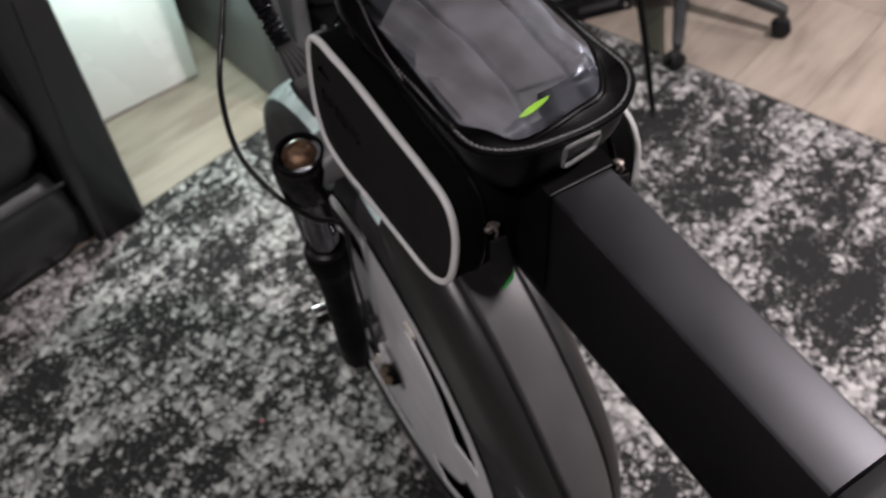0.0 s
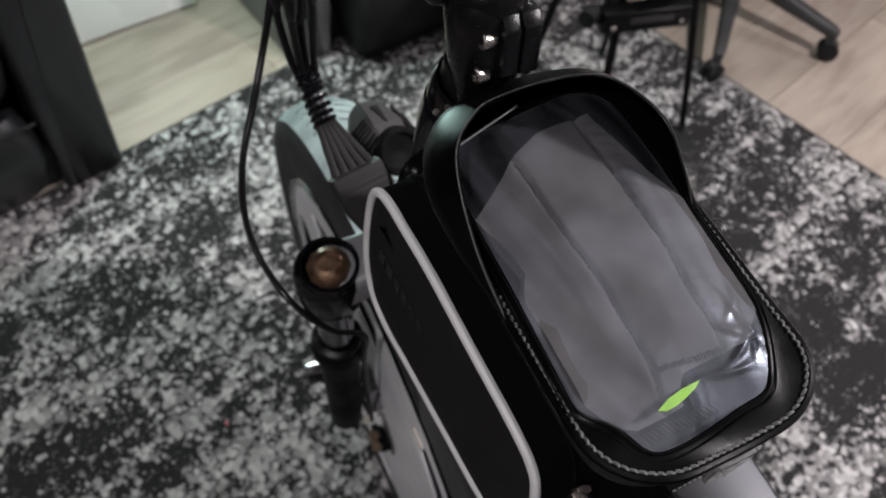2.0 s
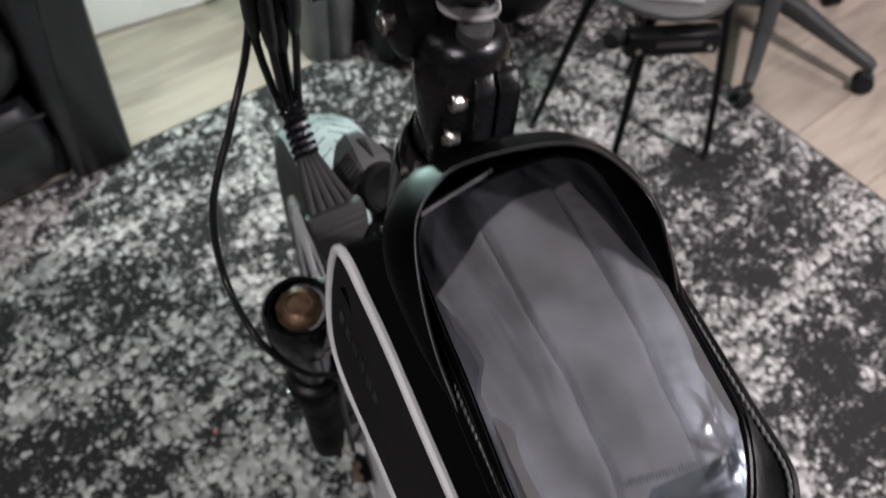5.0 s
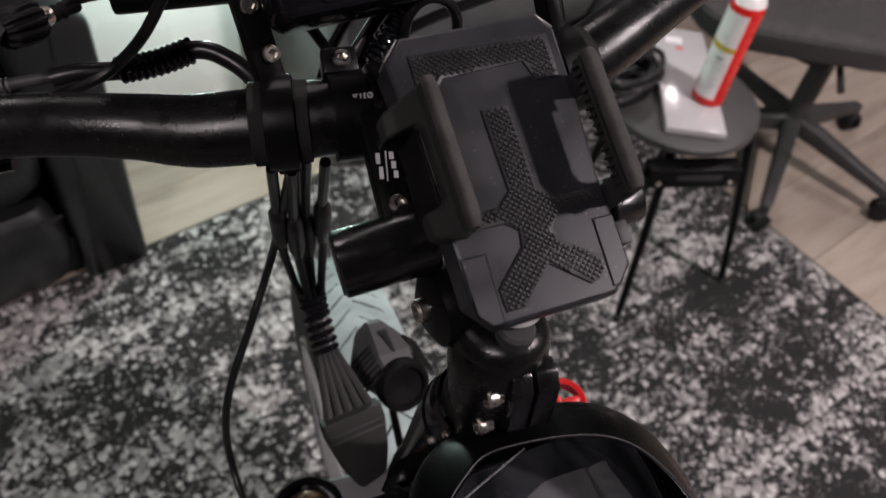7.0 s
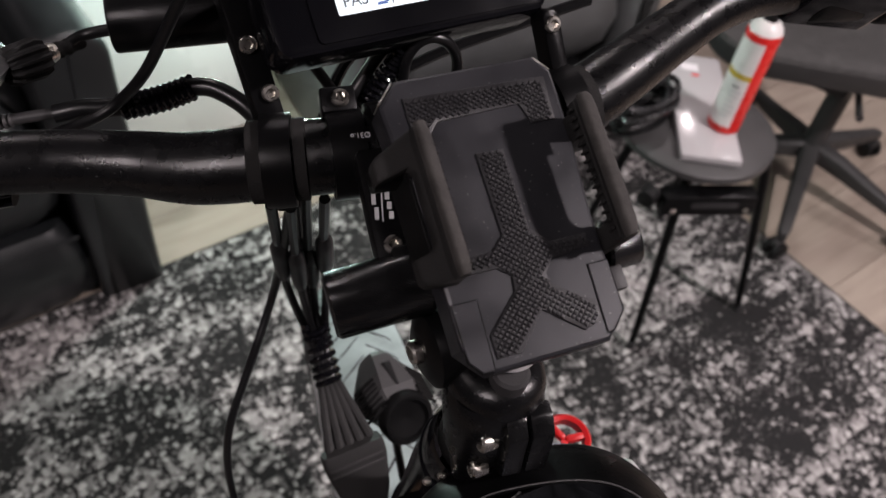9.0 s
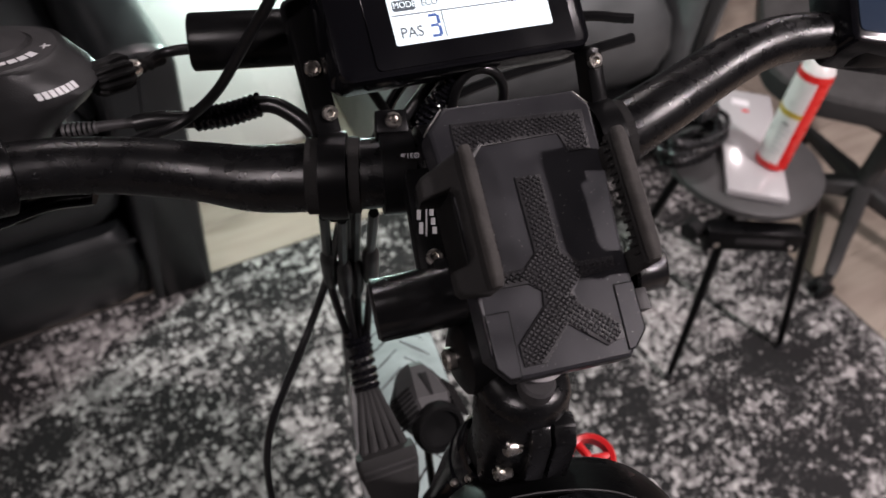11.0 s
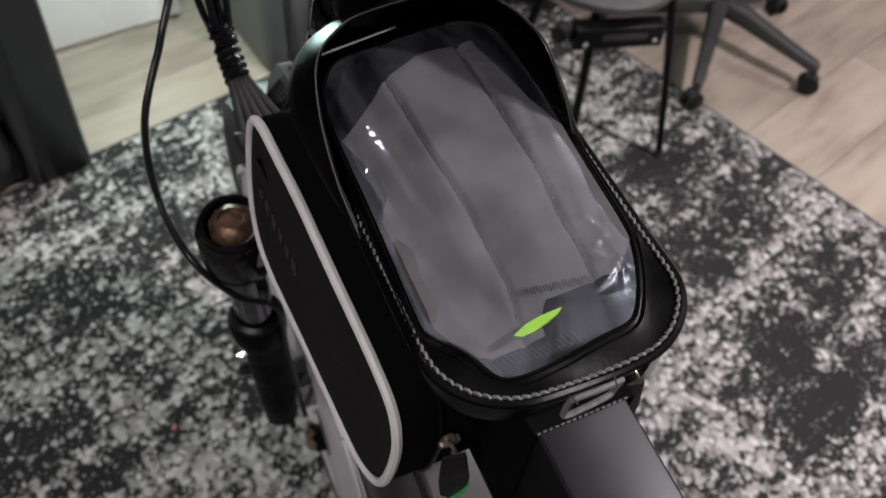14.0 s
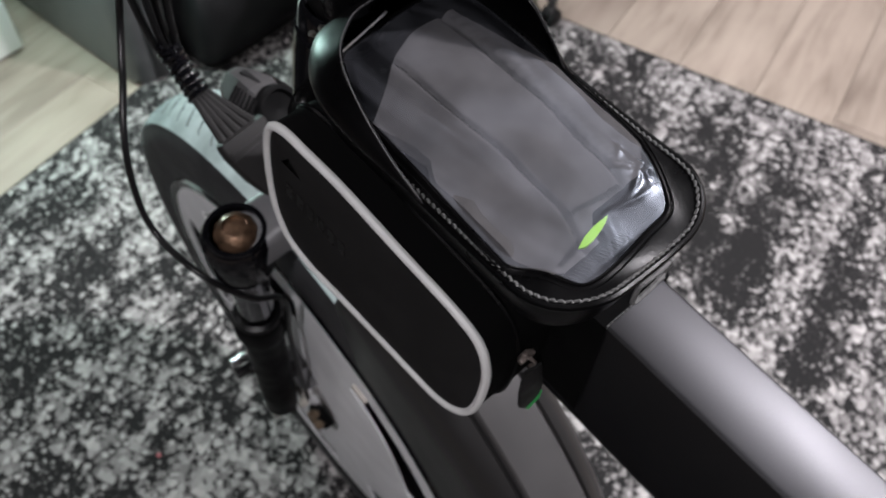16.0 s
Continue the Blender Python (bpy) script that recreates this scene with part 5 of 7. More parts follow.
part("lamp_bracket", sweep(B(), curve_points([HL @ Vector((0, -0.005, -0.018)), (0.018, 0.128, 0.80), (0.016, 0.10, 0.79)], 5), 0.006, 8, False, 0.5), SATIN, hl)

# fork: crown, two legs with amber caps, mudguard and wheel below
# the machine leans a little on its stand, so the wheel stands out to one side below
AXLE = Vector((0.0536, 0.137, 0.384))
WM = Matrix.Translation(AXLE) @ pose(0, 0, 0, 0, 0, -1.4) @ pose(0, 0, 0, 0, -4.2, 0)
DIAL = Vector((0.1009, 0.0552, 0.8850))
crown_l, crown_r = Vector((-0.060, 0.066, 0.800)), Vector((0.098, 0.055, 0.800))
leg_dir = Vector((0.0736, 0.163, -1)).normalized()
bm = B()
loops = []
for s, w, h in ((0.0, 0.024, 0.014), (0.12, 0.022, 0.016), (0.32, 0.020, 0.018), (0.5, 0.026, 0.020), (0.68, 0.020, 0.018), (0.88, 0.022, 0.016), (1.0, 0.024, 0.014)):
    c = crown_l.lerp(crown_r, s) + Vector((0, -0.008 * math.sin(math.pi * s), 0.020 * math.sin(math.pi * s) - 0.004))
    loops.append([c + Vector((0, y, z)) for y, z in outline(-w, w, -h, h, 0.008, 4)])
loft(bm, loops, True, True, True)
part("fork_crown", bm, CASTGREY, bike, "dark grey arched fork crown")
for s, top in ((-1, crown_l), (1, crown_r)):
    tm = Matrix.Translation(top) @ leg_dir.to_track_quat("-Z", "Y").to_matrix().to_4x4()

    def lp(h):
        return top + leg_dir * h
    leg = part("fork_leg", lathe(B(), [(0.0001, -0.135), (0.0225, -0.135), (0.0240, -0.139), (0.0242, -0.160), (0.0225, -0.172), (0.0195, -0.182), (0.0185, -0.21), (0.0188, -0.34), (0.0185, -0.405), (0.015, -0.416), (0.0001, -0.418)], tm, 32), LEGBLACK, bike, "black lower suspension leg")
    part("stanchion", cyl(B(), 0.0160, 0.0160, lp(-0.01), lp(0.145), 32), CHROME, leg, "dark chromed upper tube")
    part("seal_lip", lathe(B(), [(0.0165, -0.128), (0.021, -0.130), (0.0225, -0.136), (0.0165, -0.136)], tm, 32), SATIN, leg)
    part("crown_cup", lathe(B(), [(0.0185, 0.015), (0.0235, 0.017), (0.0262, 0.012), (0.0268, -0.006), (0.0268, -0.020), (0.0245, -0.031), (0.0165, -0.033)], tm, 36), GLOSS if s < 0 else SATIN, leg, "black cup of the fork crown")
    if s < 0:
        part("amber_cap", lathe(B(), [(0.0165, 0.012), (0.0160, 0.018), (0.0135, 0.0225), (0.0090, 0.0250), (0.0085, 0.0225), (0.0001, 0.0225)], tm, 10), AMBER, leg, "faceted amber-brown top cap")
        part("cap_shim", lathe(B(), [(0.0232, 0.016), (0.0225, 0.020), (0.0190, 0.0195), (0.0185, 0.014)], tm, 30), GLOSS, leg)
    else:
        km = Matrix.Translation(DIAL) @ tm.to_3x3().to_4x4()
        part("knob_post", cyl(B(), 0.014, 0.013, lp(-0.01), lp(-0.092), 24), BLUEGREY, leg, "grey-blue lockout post")
        kr = part("lockout_dial", lathe(B(), [(0.0150, -0.003), (0.0165, 0.0), (0.0165, 0.007), (0.0150, 0.009), (0.0122, 0.008), (0.0118, 0.0)], km, 36), REDPL, leg, "open red lockout dial")
        for q in range(3):
            a = radians(20 + q * 120)
            part("spoke", block(B(), (0.0135, 0.0050, 0.006), km @ pose(0.007 * math.cos(a), 0.007 * math.sin(a), 0.005, 0, 0, 20 + q * 120), 0.002), REDPL, kr)
        part("lever", block(B(), (0.012, 0.007, 0.007), km @ pose(-0.017, 0.004, 0.006, 0, 0, -20), 0.002), REDPL, kr)
    part("axle_nut", cyl(B(), 0.012, 0.012, WM @ Vector((s * 0.072, 0, 0)), WM @ Vector((s * 0.098, 0, 0)), 6), STEEL, leg)
    part("dropout", block(B(), (0.010, 0.036, 0.045), WM @ pose(s * 0.076, -0.004, 0.012), 0.006), SATIN, leg)
RSM = frame_at((-0.0554, 0.160, 0.488), Vector((0.997, -0.075, -0.011)), Vector((0.0, 1.0, 0.2)))
rb = part("reflector_bracket", block(B(), (0.024, 0.010, 0.012), RSM @ pose(0.002, -0.010, -0.010), 0.003), SATIN, bike, "small black bracket on the fork leg")
part("bracket_arm", sweep(B(), [RSM @ Vector((0.006, -0.010, -0.010)), (-0.036, 0.125, 0.482)], 0.006, 8), SATIN, rb)
part("polished_pin", sweep(B(), [RSM @ Vector((x, 0, 0)) for x in (-0.0085, -0.0080, 0.0080, 0.0085)], 0.0058, 18), mat("polished_steel", (0.92, 0.93, 0.93), 0.2, metal=1.0, bump=0.0, rvar=0.02), rb, "bright polished pin")

# brake caliper and disc
cal = part("brake_caliper", block(B(), (0.020, 0.034, 0.026), Matrix.Translation((0.001, 0.098, 0.372)) @ pose(0, 0, 0, -32, 0, -4), 0.006), SATIN, bike, "black brake caliper with brass bolts")
CALM = Matrix.Translation((0.001, 0.098, 0.372)) @ pose(0, 0, 0, -32, 0, -4)
part("piston_cover", cyl(B(), 0.010, 0.009, CALM @ Vector((-0.008, 0.004, 0)), CALM @ Vector((-0.014, 0.004, 0)), 20, 0.002), BRASS, cal, "dull brass piston cover")
for y, z in ((-0.014, 0.008), (0.018, 0.010), (-0.015, -0.008), (0.012, 0.014)):
    bolt(cal, CALM @ Vector((-0.010, y, z + 0.006)), CALM.to_3x3() @ Vector((-0.5, -0.3, 0.8)), 0.0055, 0.006, IVORY_PL if y > 0 else BRASS)
part("hose_banjo", cyl(B(), 0.006, 0.006, CALM @ Vector((-0.004, 0.02, 0.018)), CALM @ Vector((-0.006, 0.03, 0.045)), 12), STEEL, cal)
part("caliper_mount", block(B(), (0.034, 0.016, 0.030), Matrix.Translation((0.004, 0.112, 0.455)) @ pose(0, 0, 0, -32, 0, -4), 0.004), CASTGREY, cal, "grey bridge of the brake mount")
part("caliper_mount", block(B(), (0.034, 0.014, 0.028), Matrix.Translation((0.004, 0.128, 0.480)) @ pose(0, 0, 0, -32, 0, -4), 0.004), CASTGREY, cal, "grey bridge of the brake mount")
part("mount_arm", sweep(B(), [(-0.040, 0.125, 0.46), (-0.022, 0.115, 0.48), (0.004, 0.120, 0.475)], 0.008, 8), GREYPL, cal)
XR = Matrix(((0, 0, 1, 0), (1, 0, 0, 0), (0, 1, 0, 0), (0, 0, 0, 1)))     # local z along the axle
WX = WM @ XR @ Matrix.Diagonal((1, 1, 0.93, 1))
wheel = part("front_wheel", lathe(B(), [(0.020, -0.060), (0.030, -0.055), (0.030, 0.055), (0.020, 0.060)], WX, 32), MAG, bike, "fat front wheel with a grey cast rim")
part("brake_disc", lathe(B(), [(0.040, -0.0505), (0.066, -0.0500), (0.066, -0.0515), (0.040, -0.0520)], WX, 60, 0, 360, True), DISCST, wheel, "steel brake disc")
RI = 0.2865
crown = [(RI + 0.0715, -0.0385), (RI + 0.0795, -0.024), (RI + 0.083, -0.008), (RI + 0.083, 0.008), (RI + 0.0795, 0.024), (RI + 0.0715, 0.0385)]
tyre = part("tyre", lathe(B(), crown, WX, 96), DUSTRUB, wheel, "fat street tyre with a dusty black crown and thin grooves")
# thin band over the crown; its pale green stands in for lamp light
part("dusty_crown", lathe(B(), [(r + 0.0006, w * 1.04) for r, w in crown] + [(r - 0.0010, w * 1.02) for r, w in reversed(crown)], WX, 60, 28, 114, True), TREAD_LIT, wheel, "pale grey-green band on the tyre crown, coloured as lit by the lamp")
for s in (-1, 1):
    part("sidewall", lathe(B(), [(RI - 0.004, s * 0.040), (RI + 0.008, s * 0.0440), (RI + 0.030, s * 0.0462), (RI + 0.052, s * 0.0458), (RI + 0.0640, s * 0.0430), (RI + 0.0715, s * 0.0385)], WX, 96), RUBBER, tyre, "black rubber sidewall")
# thin chevron sipes
bm = B()
NT = 84
for k in range(NT):
    for s in (-1, 1):
        a = 2 * math.pi * (k + (0.5 if s > 0 else 0)) / NT
        rowsv = []
        for q, (w, rr0) in enumerate(((0.003, RI + 0.0835), (0.014, RI + 0.0825), (0.026, RI + 0.0792), (0.038, RI + 0.0715))):
            tw = a + 0.030 * q * (1 if q % 2 else 0.9)
            hw = 0.0032 if (k % 3) else 0.0050
            rowsv.append([WX @ Vector(((rr0 + dz) * math.cos(tw + da), (rr0 + dz) * math.sin(tw + da), s * w)) for da, dz in ((-hw, -0.002), (-hw * 0.8, 0.0007), (hw * 0.8, 0.0007), (hw, -0.002))])
        loft(bm, rowsv, False)
tr = part("tread", bm, RUBBER, wheel, "thin dark chevron grooves", angle=30)
tagged(tr, kind="stuff")
part("sidewall_ring", lathe(B(), [(RI + 0.020, -0.0445), (RI + 0.024, -0.0468), (RI + 0.028, -0.0462)], WX, 96), RUBBER, wheel)
for s in (-1, 1):
    part("rim", lathe(B(), [(RI - 0.008, s * 0.0440), (RI - 0.003, s * 0.0462), (RI + 0.003, s * 0.0462), (RI + 0.005, s * 0.042)], WX, 96), GLOSS, wheel, "black rim lip")
for s in (-1, 1):
    # dished cover with narrow slots near the rim
    bm = B()
    radii = [0.028, 0.07, 0.13, 0.202, 0.236, 0.252, 0.266, RI - 0.007]
    depth = [0.052, 0.049, 0.047, 0.0455, 0.0455, 0.0455, 0.0455, 0.0435]
    NS = 120

    def dv(i2, q, h):
        u = ((3 * q - 147.5 + 36) % 72 - 36) / 18
        r = radii[i2] - (0.008 * math.sin(math.pi * u / 2) if i2 in (3, 4) else 0)
        return bm.verts.new(WX @ Vector((r * math.cos(2 * math.pi * q / NS), r * math.sin(2 * math.pi * q / NS), s * h)))
    grid = [[(dv(i2, q, h), dv(i2, q, h - 0.003)) for q in range(NS)] for i2, h in enumerate(depth)]
    hole = {(i2, q) for i2 in (3, 4) for q in range(NS) if abs((3 * q + 1.5 - 147.5 + 36) % 72 - 36) < 25}
    for i2 in range(len(radii) - 1):
        for q in range(NS):
            if (i2, q) in hole:
                continue
            k2 = (q + 1) % NS
            a, b, c, d2 = grid[i2][q], grid[i2][k2], grid[i2 + 1][k2], grid[i2 + 1][q]
            bm.faces.new((a[0], b[0], c[0], d2[0]))
            bm.faces.new((a[1], d2[1], c[1], b[1]))
            for nb, e0, e1 in (((i2 + 1, q), d2, c), ((i2 - 1, q), b, a), ((i2, k2), c, b), ((i2, (q - 1) % NS), a, d2)):
                if nb in hole:
                    bm.faces.new((e0[0], e1[0], e1[1], e0[1]))
    part("wheel_disc", bm, MAG, wheel, "smooth grey cast wheel disc with narrow slots")
# added black drum: makes the shade seen through the disc's slots
part("hub_core", lathe(B(), [(0.03, -0.030), (0.262, -0.030), (0.272, -0.020), (0.272, 0.020), (0.262, 0.030), (0.03, 0.030)], WX, 60), GLOSS, wheel, "black drum added inside the wheel to keep its slots dark")
a = radians(124)
part("balance_weight", block(B(), (0.022, 0.011, 0.004), WX @ Matrix.Translation((0.247 * math.cos(a), 0.247 * math.sin(a), -0.0475)) @ pose(0, 0, 0, 0, 0, 124 + 70), 0.0015), IVORY_PL, wheel, "cream stick-on balance weight")

# mudguard over the rear half of the wheel, ridged
RF = 0.428
GM = WM @ pose(0.001, 0, 0)
HALF = [(-0.0520, -0.118), (-0.0535, -0.070), (-0.0545, -0.036), (-0.0535, -0.020), (-0.0490, -0.008), (-0.0410, 0.0010), (-0.0325, 0.0050), (-0.0285, 0.0055), (-0.0268, 0.0030), (-0.0110, 0.0034)]
PROF = [(x, RF + r) for x, r in HALF] + [(-x, RF + r) for x, r in reversed(HALF)]
bm = B()
loops = []
for i in range(49):
    a = radians(110 + (160 - 110) * i / 48)
    t = min(1, (48 - i) / 16)
    t = 1 - (1 - t) ** 2
    skirt = min(1.0, max(0.0, (math.degrees(a) - 108) / 10))
    lp2 = []
    for x, r in PROF:
        r = RF - 0.030 - (RF - 0.030 - r) * skirt if r < RF - 0.030 else r
        xx = 0.97 * x * (0.30 + 0.70 * math.sqrt(max(0.0, t)))
        lp2.append(GM @ Vector((0.006 + xx, r * math.cos(a), r * math.sin(a))))
    for x, r in reversed(PROF):
        r = RF - 0.030 - (RF - 0.030 - r) * skirt if r < RF - 0.030 else r
        xx = 0.97 * x * (0.30 + 0.70 * math.sqrt(max(0.0, t)))
        lp2.append(GM @ Vector((0.006 + xx * 0.97, (r - 0.0025) * math.cos(a), (r - 0.0025) * math.sin(a))))
    loops.append(lp2)
loft(bm, loops, True, True, True)
guard = part("mudguard", bm, FENDER, bike, "glossy black mudguard with a raised centre band", angle=24)
bm = B()
loops = []
for i in range(41):
    a = radians(110 + 48.5 * i / 40)
    t = 1 - (1 - min(1, (41 - i) / 14)) ** 2
    k = 0.97 * (0.30 + 0.70 * math.sqrt(t))
    lp2 = [(-0.0238, 0.0020), (-0.0232, 0.0085), (-0.0215, 0.0108), (-0.0120, 0.0128), (0.0, 0.0134), (0.0120, 0.0128), (0.0215, 0.0108), (0.0232, 0.0085), (0.0238, 0.0020)]
    loops.append([GM @ Vector((0.006 + k * x, (RF + r) * math.cos(a), (RF + r) * math.sin(a))) for x, r in lp2])
loft(bm, loops, True, True, True)
# light from above is put into the band's paler colour
part("centre_band", bm, BAND_LIT, guard, "smooth raised band, coloured lighter as light from above falls on it", angle=24)
# rear wheel and saddle, behind the camera
RWM = Matrix.Translation((RX, -1.02, 0.384)) @ XR
rw = part("rear_wheel", lathe(B(), [(0.020, -0.07), (0.08, -0.06), (0.08, 0.06), (0.020, 0.07)], RWM, 32), MAG, bike)
part("tyre", lathe(B(), [(RI - 0.004, -0.040), (RI + 0.030, -0.0505), (RI + 0.070, -0.0395), (RI + 0.084, -0.010), (RI + 0.084, 0.010), (RI + 0.070, 0.0395), (RI + 0.030, 0.0505), (RI - 0.004, 0.040)], RWM, 72), RUBBER, rw)
for k in range(6):
    part("spoke", block(B(), (0.23, 0.06, 0.04), RWM @ pose(0, 0, 0, 0, 0, 60 * k) @ pose(0.17, 0, 0), 0.01), MAG, rw)
part("seat_post", cyl(B(), 0.0155, 0.0155, (0.034, -0.625, 0.80), (0.034, -0.665, 1.0), 20), SATIN, bike)
sd = B()
loops = []
for y, w, z, h in ((-0.52, 0.012, 1.03, 0.018), (-0.56, 0.024, 1.035, 0.024), (-0.66, 0.035, 1.035, 0.026), (-0.74, 0.08, 1.04, 0.03), (-0.80, 0.09, 1.045, 0.03), (-0.83, 0.06, 1.045, 0.02)):
    loops.append([Vector((0.034 + x, y, z + q)) for x, q in outline(-w, w, -h, h, min(w, h) * 0.8, 4)])
part("saddle", loft(sd, loops, True, True, True), PU, bike)
part("kickstand", sweep(B(), [(RX - 0.06, -0.62, 0.38), (RX - 0.16, -0.66, 0.20), (RX - 0.24, -0.68, 0.014)], 0.009, 8), SATIN, bike)

# ---- top-tube bag, strapped over the beam ----
bag = thing("top_tube_bag", (0.034, -0.10, 0.94), "black phone bag with clear window strapped on the main tube", "bag")


def rim_z(x, y):
    return 0.9952 + 0.08 * y + 0.10 * x


RIM = outline(-0.0355, 0.0775, -0.2030, 0.004, (0.036, 0.030, 0.040, 0.040), 8)


def on_rim(x, y, h=0.0):
    return Vector((x, y, rim_z(x, y) + h))


def shrink(pts, d):
    k = len(pts)
    out = []
    for i in range(k):
        a, b, c = Vector(pts[i - 1]), Vector(pts[i]), Vector(pts[(i + 1) % k])
        e1, e2 = b - a, c - b
        if e1.length < 1e-7 or e2.length < 1e-7:
            e1 = e2 = c - a
        n = Vector((-e1.y, e1.x)).normalized() + Vector((-e2.y, e2.x)).normalized()
        n.normalize()
        out.append((b.x + n.x * d, b.y + n.y * d))
    return out


def sag(x, y):
    """The rear edge of the lid dips and swells a little."""
    return 0.004 * math.sin((x + 0.0355) / 0.113 * 2 * math.pi + 0.6) * max(0.0, (-0.15 - y) / 0.053)


bm = B()
loops = []
for d, h in ((-0.0005, -0.001), (0.0, -0.004), (0.0015, -0.010), (0.003, -0.016), (0.006, -0.024), (0.010, -0.032), (0.016, -0.040)):
    loops.append([on_rim(x, y, h + sag(x, y)) for x, y in shrink(RIM, d)])
loft(bm, loops, True, False, True)
part("case_wall", bm, PU, bag, "soft black side wall of the phone case")
# lid border between rim and window
WIN = [(-0.0300, -0.150), (-0.0290, -0.160), (-0.0190, -0.1722), (-0.0120, -0.1865), (-0.003, -0.1905), (0.0135, -0.1905), (0.033, -0.1885), (0.047, -0.1875), (0.0535, -0.1820), (0.0605, -0.1705), (0.0660, -0.158), (0.0685, -0.145), (0.0685, -0.100), (0.0680, -0.060), (0.066, -0.030), (0.055, -0.018), (0.039, -0.0147), (0.0005, -0.0172), (-0.0127, -0.0188), (-0.0218, -0.028), (-0.0275, -0.044), (-0.0288, -0.070), (-0.0288, -0.100)]
WINP = [(p.x, p.y) for p in curve_points([(x, y, 0) for x, y in WIN], 4, True)]


def resample(pts, n):
    P = [Vector((*p, 0)) for p in pts]
    L = [0.0]
    for i in range(len(P)):
        L.append(L[-1] + (P[(i + 1) % len(P)] - P[i]).length)
    out = []
    for j in range(n):
        s = L[-1] * j / n
        i = max(q for q in range(len(P)) if L[q] <= s)
        f = (s - L[i]) / max(1e-9, L[i + 1] - L[i])
        p = P[i].lerp(P[(i + 1) % len(P)], f)
        out.append((p.x, p.y))
    return out


def by_angle(pts, n, c):
    """n points of an outline, one for each direction from c."""
    fine = resample(pts, 720)
    ang = [math.atan2(y - c[1], x - c[0]) for x, y in fine]
    out = []
    for j in range(n):
        a = -math.pi + 2 * math.pi * j / n
        k = min(range(len(fine)), key=lambda q: abs(math.atan2(math.sin(ang[q] - a), math.cos(ang[q] - a))))
        out.append(fine[k])
    return out


def lift(x, y):
    """How far the window's edge stands above the rim: little at the back, more at the front."""
    f = min(1.0, max(0.0, (y + 0.19) / 0.165))
    return 0.0030 + 0.0095 * f * f * (3 - 2 * f)


NA, WC = 192, (0.0215, -0.10)
rimA, winA = by_angle(RIM, NA, WC), by_angle(WINP, NA, WC)
bm = B()
loops = []
for f, h in ((0.0, 0.0), (0.06, 0.0012), (0.14, 0.0009), (0.35, 0.0004), (0.6, 0.0), (0.85, 0.0), (0.95, 0.0004), (1.0, -0.0006)):
    loops.append([on_rim(r[0] + (w[0] - r[0]) * f, r[1] + (w[1] - r[1]) * f, h + sag(*r) * (1 - f) + lift(*w) * f ** 1.15) for r, w in zip(rimA, winA)])
loft(bm, loops, True)
part("lid_border", bm, PU, bag, "black lid border round the window")
part("rim_binding", sweep(B(), [on_rim(x, y, 0.0005 + sag(x, y)) for x, y in resample(RIM, 140)], 0.0021, 8, True), PU, bag)
# stitches along the rim, one by one in a single part of thread
bm = B()
SR = resample(shrink(RIM, 0.0020), 150)
for i in range(150):
    x, y = SR[i]
    x2, y2 = SR[(i + 1) % 150]
    if y > -0.085 and not (x > 0.06 and y < -0.03):
        continue
    a, b = on_rim(x, y, 0.0022 + sag(x, y)), on_rim(x + (x2 - x) * 0.78, y + (y2 - y) * 0.78, 0.0022 + sag(x2, y2))
    off = Vector((b.y - a.y, a.x - b.x, 0)) * 0.14
    sweep(bm, [a - off + Vector((0, 0, -0.0006)), (a + b) / 2 + Vector((0, 0, 0.0004)), b + off + Vector((0, 0, -0.0006))], 0.00075, 6)
part("stitching", bm, THREAD, bag, "coarse grey stitching along the rim")
bm = B()
for k, (x, y, ang) in enumerate(((0.0700, -0.1925, 20), (0.0715, -0.1905, -25), (0.010, -0.2045, 80), (0.030, -0.2050, 110), (0.0785, -0.105, 30))):
    p = on_rim(x, y, 0.0015)
    d = Vector((math.cos(radians(ang)), -abs(math.sin(radians(ang))), 0.15)) * 0.0055
    sweep(bm, [p, p + d * 0.5 + Vector((0, 0, 0.0006)), p + d], 0.0003, 4)
tagged(part("loose_threads", bm, THREAD_DARK, bag, "frayed black thread ends"), kind="stuff")

